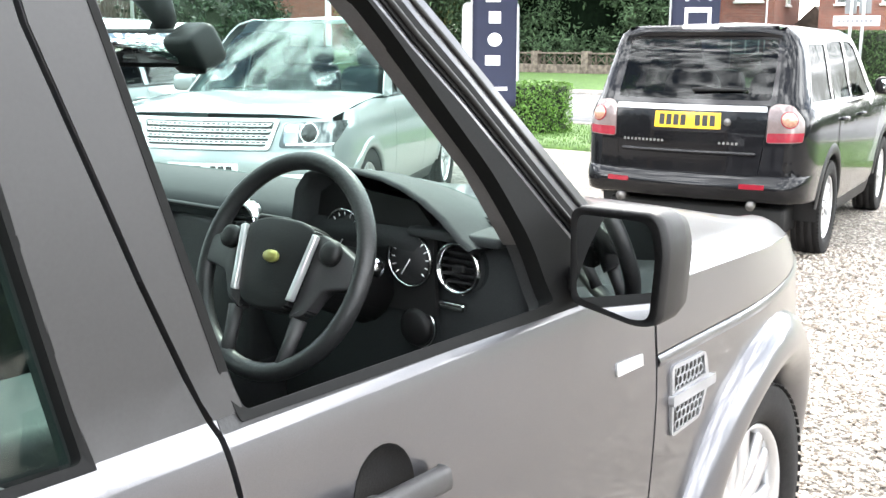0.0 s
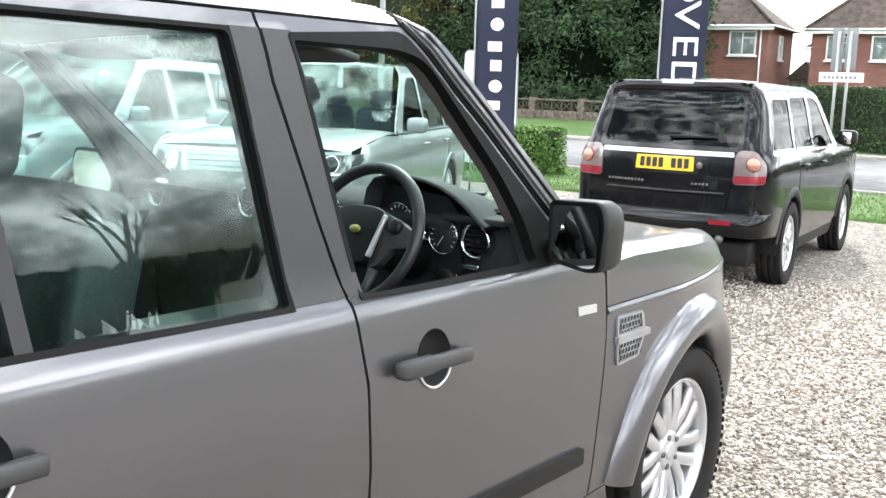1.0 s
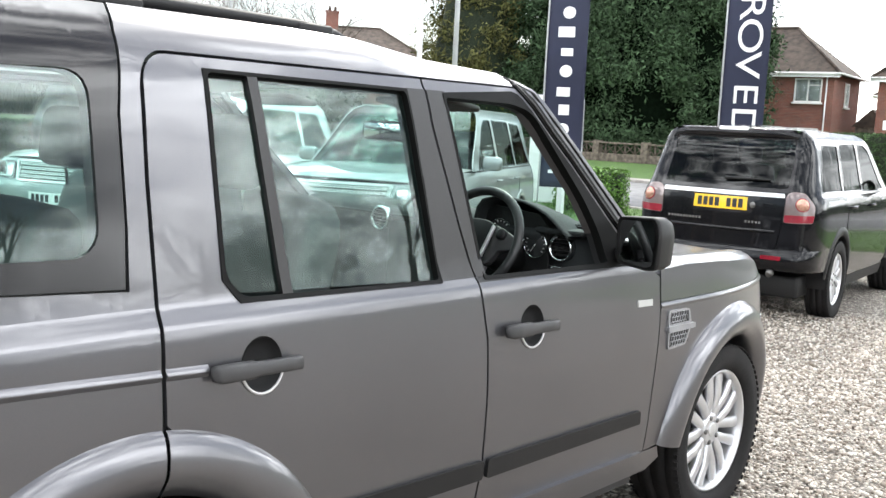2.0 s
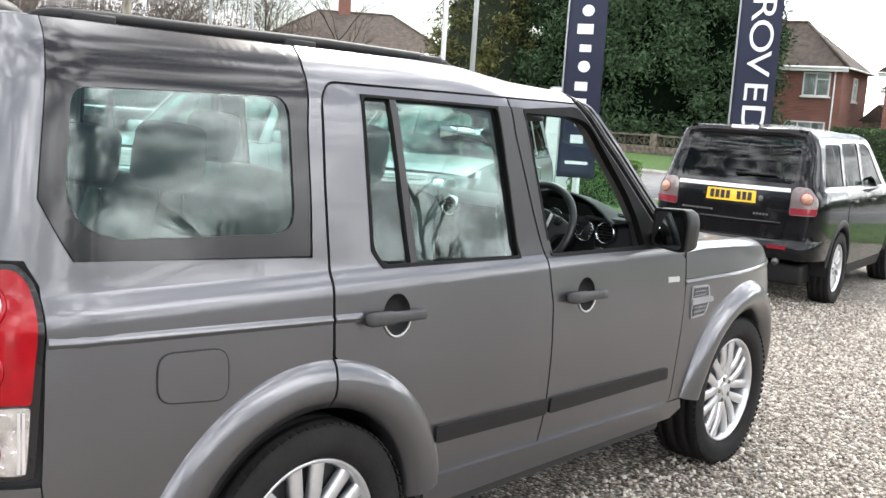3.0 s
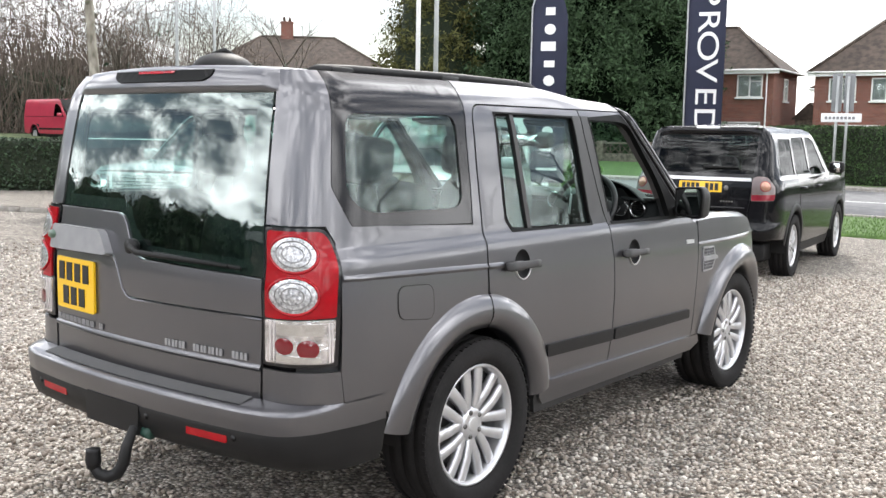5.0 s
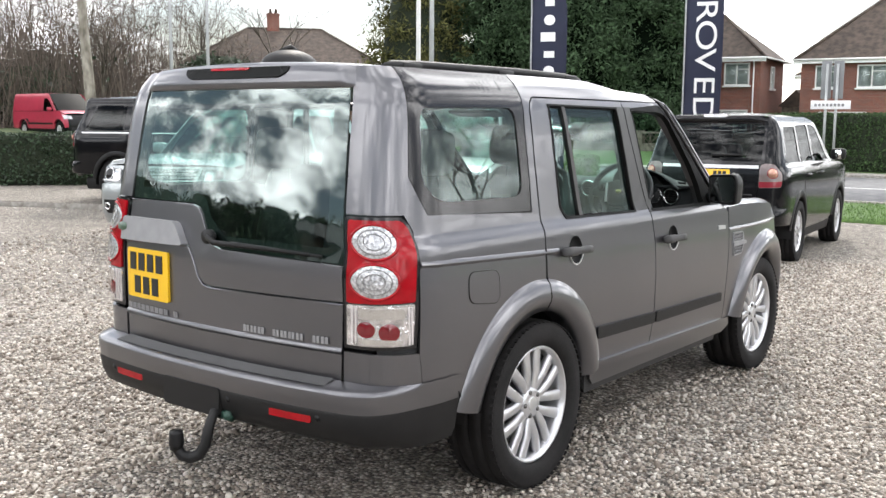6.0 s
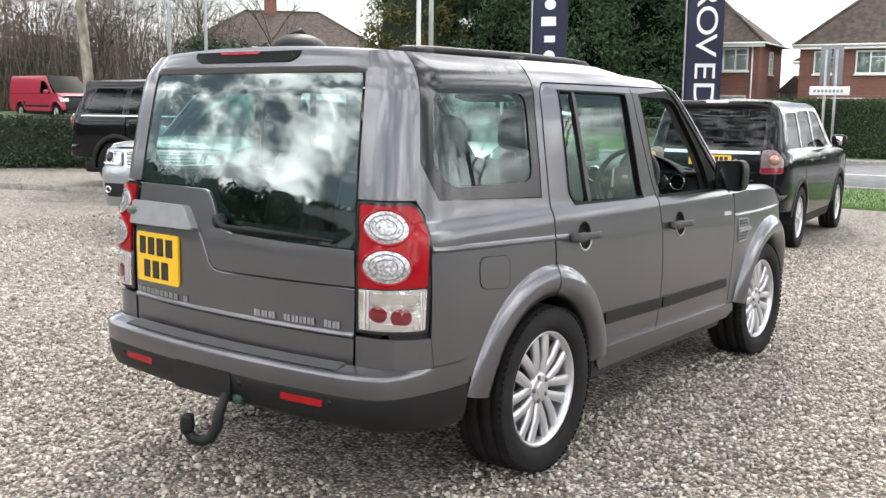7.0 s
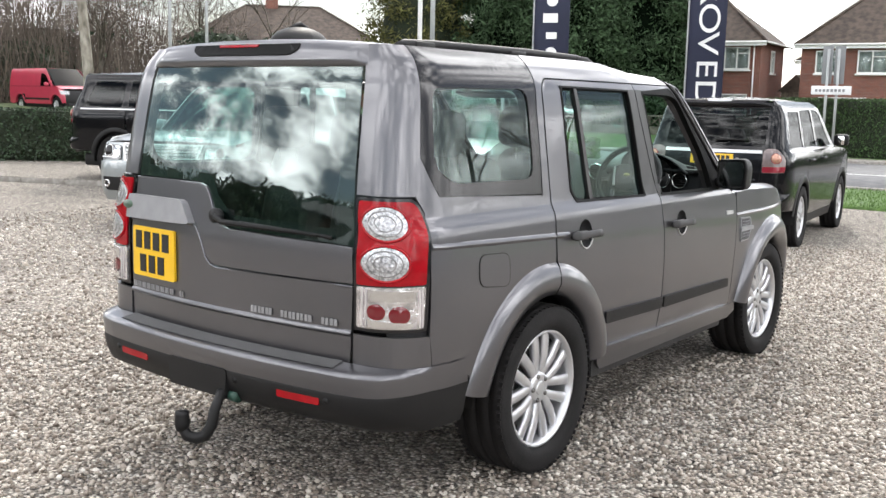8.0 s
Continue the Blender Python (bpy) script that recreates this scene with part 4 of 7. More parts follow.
    part("aerial_fin", tube([(0.0, -0.61, 1.885), (0.0, -0.55, 1.908), (0.0, -0.49, 1.885)], [0.008, 0.013, 0.008], 8), PLASTIC, po)
    # ---- windscreen ----
    def ws(t, u):
        a, b2 = Vector((0.70, 1.365, 1.728)), Vector((0.80, 2.11, 1.115))
        q = a.lerp(b2, t)
        return Vector((u * q.x, q.y + 0.05 * (1 - u * u), q.z + 0.004 * math.sin(math.pi * t)))
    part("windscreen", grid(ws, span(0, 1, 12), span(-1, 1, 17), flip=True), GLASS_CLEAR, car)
    # ---- bonnet and nose ----
    def bonnet(y, u):
        zc = curve([(2.10, 1.105), (2.3, 1.113), (2.6, 1.106), (3.0, 1.086), (3.2, 1.066), (3.35, 1.04), (3.44, 1.00)], y)
        au = abs(u)
        lo, hi = 1.0, DS.s1 + DS.lf
        for _ in range(22):
            m = (lo + hi) / 2
            lo, hi = (m, hi) if DS.p(m, zc - 0.02).y < y else (lo, m)
        xe = DS.p(lo, zc - 0.02).x - 0.006
        crest = 0.016 * math.exp(-((au - 0.90) / 0.06) ** 2) - 0.018 * max(0, (au - 0.95) / 0.05) ** 2
        return Vector((u * xe, y, zc + crest + 0.020 * (1 - u * u)))
    us = [-1, -0.985, -0.97, -0.95, -0.92, -0.88, -0.82, -0.7, -0.5, -0.25, 0, 0.25, 0.5, 0.7, 0.82, 0.88, 0.92, 0.95, 0.97, 0.985, 1]
    part("bonnet", grid(bonnet, span(2.06, 3.44, 24), us, flip=True), PAINT, car)
    n0 = DS.nose_s(0.0)
    sheet("front_bumper", DS, [[(3.31, 0.62), (3.38, 0.785), (2 * n0 - 3.38, 0.785), (2 * n0 - 3.31, 0.62), (2 * n0 - 3.25, 0.32), (3.25, 0.32)]], PAINT, car, off=0.004)
    sheet("grille", DS, [[(3.97, 0.985), (2 * n0 - 3.97, 0.985), (2 * n0 - 3.97, 0.79), (3.97, 0.79)]], PLASTIC, car)
    # ---- door mirrors ----
    for flip in (1, -1):
        loop = rounded([(0.926, 1.308), (1.094, 1.318), (1.110, 1.27), (1.102, 1.155), (1.064, 1.146), (0.930, 1.156)], [0.02, 0.04, 0.03, 0.02, 0.02, 0.02])
        bm = bmesh.new()
        cx, cz = 1.019, 1.232
        rings = []
        for y, k, dz in ((1.775, 0.93, 0), (1.768, 1.0, 0), (1.79, 1.03, 0), (1.84, 1.02, 0), (1.885, 0.90, -0.004), (1.91, 0.68, -0.008), (1.918, 0.35, -0.01)):
            rings.append([bm.verts.new((flip * (cx + (x - cx) * k), y - 0.26 * (x - cx) * k, cz + (z - cz) * k + dz)) for x, z in loop])
        for a, b2 in zip(rings, rings[1:]):
            for i in range(len(loop)):
                bm.faces.new((a[i], a[(i + 1) % len(loop)], b2[(i + 1) % len(loop)], b2[i]))
        bm.faces.new(rings[-1])
        bm.faces.new(rings[0])
        bmesh.ops.recalc_face_normals(bm, faces=bm.faces)
        mh = part("door_mirror", bm, PLASTIC, car, "black plastic door mirror")
        bmg = bmesh.new()
        bmg.faces.new([bmg.verts.new((flip * (cx + (x - cx) * 0.88), 1.7665 - 0.29 * (x - cx), cz + (z - cz) * 0.88)) for x, z in loop])
        bmesh.ops.recalc_face_normals(bmg, faces=bmg.faces)
        for f in bmg.faces:
            if f.normal.y > 0:
                f.normal_flip()
        part("mirror_glass", bmg, MIRROR, mh)
        part("mirror_stem", tube([(flip * 0.89, 1.86, 1.17), (flip * 0.97, 1.845, 1.185), (flip * 1.02, 1.83, 1.20)], [0.03, 0.028, 0.03], 10), PLASTIC, mh)
    # ---- wheels ----
    for flip in (1, -1):
        wheel_parts(car, flip * 0.818, 0.02, 0.370, flip, 0.372, 0.245, 0.254, 7)
        wheel_parts(car, flip * 0.778, 2.762, 0.370, flip, 0.372, 0.245, 0.254, 7)
    return car


grey_car = grey_estate()


# ---- its cabin ----
def cushion(w, d, h, r, bm=None, m=None, n=10):
    """A soft block: a rounded box with bulged faces."""
    bm = bm or bmesh.new()
    rings = []
    us = span(0, 2 * math.pi, 4 * n + 1)[:-1]
    for v in span(-math.pi / 2, math.pi / 2, n + 1):
        ring = []
        for u in us:
            def se(c, e):
                return math.copysign(abs(c) ** e, c)
            q = Vector((w / 2 * se(math.cos(v), r) * se(math.cos(u), r), d / 2 * se(math.cos(v), r) * se(math.sin(u), r), h / 2 * se(math.sin(v), r)))
            ring.append(bm.verts.new(m @ q if m else q))
        rings.append(ring)
    for a, b in zip(rings, rings[1:]):
        for i in range(len(us)):
            bm.faces.new((a[i], a[(i + 1) % len(us)], b[(i + 1) % len(us)], b[i]))
    bmesh.ops.remove_doubles(bm, verts=bm.verts, dist=1e-5)
    bmesh.ops.recalc_face_normals(bm, faces=bm.faces)
    return bm


def cabin(car):
    # dashboard
    def dash(x, k):
        prof = [(2.10, 1.19), (2.02, 1.245), (1.95, 1.262), (1.88, 1.258), (1.815, 1.243), (1.785, 1.225), (1.785, 1.205), (1.805, 1.185), (1.81, 1.10), (1.83, 1.00), (1.88, 0.88), (1.92, 0.60)]
        y, z = prof[k]
        e = max(0.0, (abs(x) - 0.62) / 0.16)
        back = 0.05 * min(1.0, max(0.0, (abs(x) - 0.60) / 0.03)) * (4 <= k <= 8)
        return Vector((x, y + back + 0.05 * (1 - (x / 0.78) ** 2) * (k < 3), z - 0.030 * e * e * (k < 9)))
    b = grid(dash, span(-0.80, 0.80, 33), range(12))
    bmesh.ops.recalc_face_normals(b, faces=b.faces)
    da = part("dashboard", b, DASH, car, "dark grey grained dashboard")
    part("dash_seam", tube([(x, 1.782, 1.218) for x in span(-0.78, 0.33, 8)], 0.006, 6), INK, da)
    # instrument hood
    edge = [(0.338, 1.19), (0.345, 1.24), (0.356, 1.29), (0.382, 1.322), (0.43, 1.334), (0.50, 1.334), (0.56, 1.327), (0.61, 1.314), (0.66, 1.293), (0.70, 1.268), (0.74, 1.235), (0.762, 1.222)]
    def hood(i, k):
        x, z = edge[i]
        y, dz, g = [(1.84, -0.012, 0.93), (1.76, -0.008, 0.97), (1.742, 0.0, 1.0), (1.76, 0.004, 1.01), (1.86, -0.012, 1.03), (1.96, -0.040, 1.08), (2.04, -0.085, 1.12)][k]
        return Vector((0.55 + (x - 0.55) * g, y, max(z + dz, 1.17)))
    b = grid(hood, range(len(edge)), range(7))
    bmesh.ops.recalc_face_normals(b, faces=b.faces)
    part("instrument_hood", b, DASH, da)
    face = part("instrument_panel", prism([(0.35, 1.08), (0.35, 1.27), (0.40, 1.30), (0.60, 1.285), (0.643, 1.24), (0.648, 1.08)], 0.01, "y", 1.80), INK, da, smooth=False)
    for cx, cz in ((0.432, 1.205), (0.592, 1.178)):
        part("dial_ring", lathe([(0.0, 0.052), (-0.006, 0.050), (-0.006, 0.047), (0.0, 0.046)], 32, axis="y", at=(cx, 1.797, cz), closed=True), CHROME, face)
        part("dial_face", lathe([(0.0, 0.046), (-0.001, 0.046), (-0.001, 0.0)], 32, axis="y", at=(cx, 1.798, cz)), TRIM, face)
        tk = bmesh.new()
        for i in range(13):
            a = radians(-40 + i * 260 / 12)
            tube([(cx + r * math.cos(a), 1.7955, cz + r * math.sin(a)) for r in (0.036, 0.043)], 0.0012, 4, bm=tk)
        tube([(cx, 1.795, cz), (cx - 0.020, 1.795, cz - 0.030)], 0.0012, 4, bm=tk)
        tagged(part("dial_marks", tk, WHITE_PRINT, face), kind="stuff")
    # end block with vents
    part("dash_end", cushion(0.20, 0.16, 0.30, 0.35, m=Matrix.Translation((0.715, 1.905, 1.075))), DASH, da)
    part("dash_shoulder", box(0.60, 0.80, 1.775, 2.06, 1.224, 1.243, 0.008, 3), DASH, da)
    tv = part("top_vent", box(0.655, 0.755, 1.87, 1.92, 1.243, 1.2525, 0.003), INK, da)
    for i in range(4):
        part("vent_slat", box(0.66, 0.75, 1.876 + i * 0.011, 1.880 + i * 0.011, 1.2525, 1.256), PLASTIC, tv)
    for cx, cy, cz in ((0.699, 1.812, 1.176), (0.172, 1.776, 1.200), (-0.16, 1.776, 1.200), (-0.66, 1.80, 1.185)):
        v = part("air_vent", lathe([(0.012, 0.048), (-0.014, 0.049), (-0.020, 0.046), (-0.020, 0.042), (-0.006, 0.040), (0.012, 0.040)], 36, axis="y", at=(cx, cy, cz), closed=True), CHROME, da, "round chrome-ringed air vent")
        part("vent_back", lathe([(0.010, 0.041), (0.008, 0.041), (0.008, 0.0)], 24, axis="y", at=(cx, cy, cz)), INK, v)
        for i in range(5):
            z = cz - 0.026 + 0.013 * i
            w = math.sqrt(max(0.0, 0.039**2 - (z - cz) ** 2))
            part("vent_slat", box(cx - w, cx + w, cy - 0.010, cy + 0.004, z - 0.0028, z + 0.0028, 0.001), PLASTIC, v)
        part("vent_knob", box(cx - 0.012, cx + 0.012, cy - 0.016, cy - 0.004, cz - 0.008, cz + 0.006, 0.003), PLASTIC, v)
    part("lamp_knob", lathe([(0.0, 0.036), (-0.012, 0.036), (-0.022, 0.028), (-0.022, 0.0)], 28, axis="y", at=(0.602, 1.812, 1.052)), PLASTIC, da)
    part("knob_ring", lathe([(0.0, 0.040), (-0.006, 0.040), (-0.006, 0.036), (0.0, 0.036)], 28, axis="y", at=(0.602, 1.812, 1.052), closed=True), CHROME, da)
    part("dimmer_switch", box(0.648, 0.706, 1.805, 1.82, 1.094, 1.110, 0.005), CHROME, da)
    # steering wheel
    sw = part("steering_wheel", tube([pose(0.482, 1.585, 1.19, -24, 0, 0) @ Vector((0.186 * math.cos(a), 0.0, 0.186 * math.sin(a))) for a in span(0, 2 * math.pi, 49)[:-1]], 0.0165, 12, closed=True), LEATHER, car, "black leather steering wheel with silver accents")
    M = pose(0.482, 1.585, 1.19, -24, 0, 0)
    pad = [(-0.085, 0.062), (-0.04, 0.076), (0.04, 0.076), (0.085, 0.062), (0.078, -0.02), (0.056, -0.075), (0.0, -0.085), (-0.056, -0.075), (-0.078, -0.02)]
    bm = prism(rounded(pad, 0.02, 4), 0.05, "y", -0.022, 0.006)
    bm.transform(M)
    part("wheel_pad", bm, PLASTIC, sw)
    for k in (-1, 1):
        bm = prism(rounded([(k * 0.082, 0.062), (k * 0.125, 0.050), (k * 0.180, 0.025), (k * 0.182, -0.020), (k * 0.120, -0.030), (k * 0.095, -0.075), (k * 0.060, -0.090), (k * 0.074, -0.02)], 0.01, 3), 0.03, "y", -0.012, 0.004)
        bm.transform(M)
        part("wheel_spoke", bm, STRIP, sw)
        bm = prism([(k * 0.082, 0.056), (k * 0.092, 0.053), (k * 0.074, -0.060), (k * 0.062, -0.060)], 0.012, "y", -0.030, 0.002)
        bm.transform(M)
        part("silver_accent", bm, BRIGHT, sw)
        bm = lathe([(0.0, 0.021), (-0.012, 0.020), (-0.016, 0.012), (-0.016, 0.0)], 24, axis="y", at=(k * 0.122, -0.012, 0.030))
        bm.transform(M)
        part("wheel_button", bm, PLASTIC, sw)
        bm = tube([(k * 0.078, 0.0, -0.085), (k * 0.072, 0.0, -0.13), (k * 0.068, 0.0, -0.172)], [0.014, 0.012, 0.014], 8)
        bm.transform(M)
        part("lower_spoke", bm, STRIP, sw)
    bm = lathe([(0.0, 0.019), (-0.005, 0.017), (-0.006, 0.0)], 24, axis="y", at=(0, -0.026, 0.012))
    bm.transform(M @ Matrix.Diagonal((1, 1, 0.6, 1)))
    part("wheel_badge", bm, mat("gilt_badge", (0.35, 0.33, 0.10), 0.3, 0.6, stain=0.1), sw)
    part("column_cowl", tube([(0.482, 1.62, 1.175), (0.482, 1.80, 1.11)], [0.055, 0.07], 14), PLASTIC, sw)
    part("stalk", tube([(0.53, 1.66, 1.175), (0.60, 1.655, 1.19), (0.635, 1.65, 1.195)], [0.008, 0.010, 0.014], 10), PLASTIC, sw)
    part("stalk_end", lathe([(0, 0.016), (0.014, 0.016), (0.018, 0.010), (0.018, 0)], 14, axis="x", at=(0.632, 1.65, 1.195)), CHROME, sw)
    # centre stack, tunnel, floor
    part("centre_console", box(-0.17, 0.17, 0.75, 1.90, 0.62, 0.90, 0.04), TRIM, car)
    part("centre_stack", box(-0.15, 0.15, 1.79, 1.90, 0.85, 1.20, 0.02), TRIM, car)
    part("floor_carpet", box(-0.86, 0.86, -0.75, 2.0, 0.50, 0.60, 0.02), TRIM, car)
    part("load_floor", box(-0.72, 0.72, -0.84, -0.30, 0.60, 0.82, 0.02), TRIM, car)
    # mirror and pod at the windscreen
    rv = part("interior_mirror", cushion(0.26, 0.05, 0.075, 0.35, m=pose(0.0, 1.66, 1.548, 0, 0, 18)), PLASTIC, car, "black interior mirror")
    bm = box(-0.115, 0.115, -0.029, -0.026, -0.028, 0.028, 0.0)
    bm.transform(pose(0.0, 1.66, 1.548, 0, 0, 18))
    part("mirror_glass", bm, MIRROR, rv)
    part("mirror_stalk", tube([(0.02, 1.69, 1.56), (0.04, 1.70, 1.60), (0.05, 1.66, 1.66)], [0.02, 0.025, 0.04], 10), PLASTIC, rv)
    part("sensor_pod", cushion(0.10, 0.075, 0.085, 0.40, m=pose(0.13, 1.70, 1.548, 30, 0, 0)), PLASTIC, rv)
    for k in (-1, 1):
        part("sun_visor", cushion(0.38, 0.15, 0.022, 0.3, m=pose(k * 0.40, 1.40, 1.648, -10, 0, 0)), GREY_TRIM, car)
    # seats
    def seat(x, y, width, rest_z):
        st = part("seat", cushion(width, 0.52, 0.20, 0.35, m=pose(x, y, 0.76, 5, 0, 0)), SEAT, car, "dark leather seat")
        part("backrest", cushion(width * 0.96, 0.17, 0.66, 0.35, m=pose(x, y - 0.27, 1.05, -14, 0, 0)), SEAT, st)
        part("headrest", cushion(0.27, 0.11, 0.20, 0.42, m=pose(x, y - 0.37, rest_z, -8, 0, 0)), SEAT, st)
        for k in (-0.06, 0.06):
            part("headrest_post", tube([(x + k, y - 0.35, rest_z - 0.16), (x + k, y - 0.36, rest_z - 0.06)], 0.006, 6), CHROME, st)
    for x in (-0.42, 0.42):
        seat(x, 0.95, 0.52, 1.48)
    for x, w in ((-0.46, 0.44), (0.0, 0.40), (0.46, 0.44)):
        seat(x, 0.18, w, 1.46 if x else 1.43)


cabin(grey_car)


# ---- the other cars ----
def simple_car(name, label, paint, m, sh, dims, glass=GLASS_DARK, arch=True, group="", wheel_r=0.36, rim=0.235, pairs=5, tail="", nose=""):
    """A parked car on its own shell: sides with doors and windows, roof, screens, wheels, tail or nose details."""
    car = thing(name, label, "car", m, group)
    d = dims
    base, zb, zt = d["wheelbase"], d["belt"], d["roof"]
    for flip in (1, -1):
        ar, af = 0.46, 0.46
        # body side as rear quarter, two doors and wing
        arc_r, arc_f = arc(0, 0.37, ar, 80, 172, 16), arc(base, 0.37, af, 172, 8, 22)
        e0, e1, e2 = d["e"]
        sheet("rear_quarter_panel", sh, [[(d["tail_s"], zb), (e0, zb), (e0, 0.78)] + [p for p in arc_r if p[0] < e0 - 0.01] + [(-0.50, d.get("skirt", 0.34)), (d["tail_s"], d.get("skirt", 0.34) + 0.06)]], paint, car, flip=flip, ds=0.05, dz=0.05)
        rd = sheet("rear_door", sh, [[(e0 + 0.006, zb), (e1 - 0.003, zb), (e1 - 0.003, 0.36), (0.48, 0.36)] + [p for p in arc(0, 0.37, ar, 0, 80, 14) if p[0] > e0 + 0.01]], paint, car, flip=flip, ds=0.1, dz=0.1)
        fd = sheet("front_door", sh, [[(e1 + 0.003, zb), (e2 - 0.003, zb), (e2 - 0.003, 0.36), (e1 + 0.003, 0.36)]], paint, car, flip=flip, ds=0.1, dz=0.1)
        sheet("front_wing", sh, [[(e2 + 0.003, zb), (e2 + 0.003, 0.36)] + arc_f + [(d["nose_s"], 0.42), (d["nose_s"], d["lamp_z"])] + [(d["nose_s"] - 0.1, d["bonnet"] - 0.02)]
              + [(d["cowl"][0] - 0.05 + q * (d["nose_y"] - d["cowl"][0] + 0.05), d["cowl"][1] - (d["cowl"][1] - d["bonnet"]) * q ** 2.2 - 0.004) for q in (0.75, 0.6, 0.45, 0.3)] + [(e2 + 0.2, zb - 0.005)]], paint, car, flip=flip, ds=0.1, dz=0.1)
        for c in (0, base):
            flare("arch_lip", sh, c, 0.37, 0.395, 0.475, 4, 176, 0.012, PLASTIC if arch else paint, car, flip, 20, 0.08)
            part("wheel_well", grid(lambda a, x, c=c: Vector((flip * x, c + 0.41 * math.cos(radians(a)), 0.37 + 0.41 * math.sin(radians(a)))), span(-10, 190, 18), [0.45, 0.90]), PLASTIC, car)
        sheet("sill", sh, [[(0.47, 0.355), (base - 0.47, 0.355), (base - 0.5, 0.24), (0.5, 0.24)]], PLASTIC, car, flip=flip, off=-0.01, ds=0.2, dz=0.1)
        sheet("chrome_waistline", sh, [[(d["q0"], zb + 0.012), (d["a0"], zb + 0.012), (d["a0"], zb - 0.006), (d["q0"], zb - 0.006)]], BRIGHT if d.get("waist") else PLASTIC, car, flip=flip, off=0.004, lip=0.01, ds=0.1)
        for owner, w in d["windows"].items():
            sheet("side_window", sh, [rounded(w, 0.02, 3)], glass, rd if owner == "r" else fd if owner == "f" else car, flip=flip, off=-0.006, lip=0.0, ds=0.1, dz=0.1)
            sheet("window_frame", sh, [grow(w, 0.03), rounded(w, 0.02, 3)], GLOSS_BLACK, rd if owner == "r" else fd if owner == "f" else car, flip=flip, off=0.0, lip=0.02, ds=0.1, dz=0.1)
        allw = [grow(w, 0.028) for w in d["windows"].values()]
        sheet("cant_rail", sh, [d["upper"]] + allw, paint, car, flip=flip, off=-0.002, ds=0.05, dz=0.05)
        for door_ob, s in ((rd, e0 + 0.10), (fd, e1 + 0.10)):
            b = tube([sh.at(s + 0.2 * t, zb - 0.12, 0.006 + 0.03 * math.sin(math.pi * t), flip) for t in span(0, 1, 7)], 0.013, 8)
            part("door_handle", b, paint, door_ob)
        mi = part("door_mirror", cushion(0.20, 0.13, 0.15, 0.5, m=Matrix.Translation((flip * (sh.p(d["a0"], zb).x + 0.13), d["a0"] - 0.12, zb + 0.09))), PLASTIC if arch else paint, car)
        mg = box(-0.08, 0.08, -0.070, -0.066, -0.055, 0.055, 0.0)
        mg.transform(pose(flip * (sh.p(d["a0"], zb).x + 0.13), d["a0"] - 0.12, zb + 0.09, 4, 0, -flip * 22))
        part("mirror_glass", mg, MIRROR, mi)
        for c in (0, base):
            wheel_parts(car, flip * d["track"], c, wheel_r, flip, wheel_r, 0.225, rim, pairs)
    # roof
    r0, r1 = d["roof_y"]
    rx = sh.p((r0 + r1) / 2, zt).x

    def roof(y, u):
        t = (y - r0) / (r1 - r0)
        return Vector((u * sh.p(min(max(y, sh.s0), sh.s1), zt).x, y, zt - 0.004 + 0.05 * (1 - u * u) * math.sin(math.pi * min(1, max(0.0, 0.12 + t * 0.76))) - 0.03 * max(0, t - 0.7) ** 2 * 8))
    part("roof", grid(roof, span(r0, r1, 16), span(-1, 1, 11), flip=True), paint, car)
    # windscreen and bonnet
    wy, wz = d["cowl"]

    def ws(t, u):
        a, b2 = Vector((rx * 0.98, r1 - 0.02, zt - 0.01)), Vector((0.84, wy, wz))
        q = a.lerp(b2, t)
        return Vector((u * q.x, q.y + 0.12 * (1 - u * u), q.z + 0.02 * math.sin(math.pi * t) + 0.015 * (1 - u * u)))
    part("windscreen", grid(ws, span(0, 1, 8), span(-1, 1, 11), flip=True), d.get("screen", GLASS), car)
    by = d["nose_y"]

    def bonnet(y, u):
        t = (y - wy + 0.05) / (by - wy + 0.05)
        w = 0.905 - 0.04 * max(0.0, t - 0.75) ** 2 * 16 - 0.02 * t
        return Vector((u * w, y - 0.13 * u * u * max(0, t - 0.3), wz - (wz - d["bonnet"]) * t ** 2.2 + 0.03 * (1 - u ** 4) - 0.0))
    part("bonnet", grid(bonnet, span(wy - 0.05, by, 14), span(-1, 1, 15), flip=True), paint, car)
    part("underbody", box(-0.72, 0.72, -0.7, base + 0.7, 0.22, 0.42, 0.03), PLASTIC, car)
    part("cabin_floor", box(-0.78, 0.78, -0.75, base - 0.2, 0.45, 0.85, 0.05), TRIM, car)
    part("dashboard", box(-0.72, 0.72, wy - 0.45, wy + 0.02, 0.80, wz - 0.03, 0.08), TRIM, car)
    for x in (-0.38, 0.38):
        for y in (0.25, 1.05):
            st = part("seat", cushion(0.5, 0.16, 0.65, 0.4, m=pose(x, y, 1.03, -12, 0, 0)), SEAT, car)
            part("headrest", cushion(0.26, 0.10, 0.18, 0.45, m=pose(x, y - 0.1, 1.44, -8, 0, 0)), SEAT, st)
    return car


def nose_strip(name, sh, loops, material, parent, off, lip=0.01, label=""):
    return sheet(name, sh, loops, material, parent, off=off, lip=lip, ds=0.06, dz=0.06, label=label)


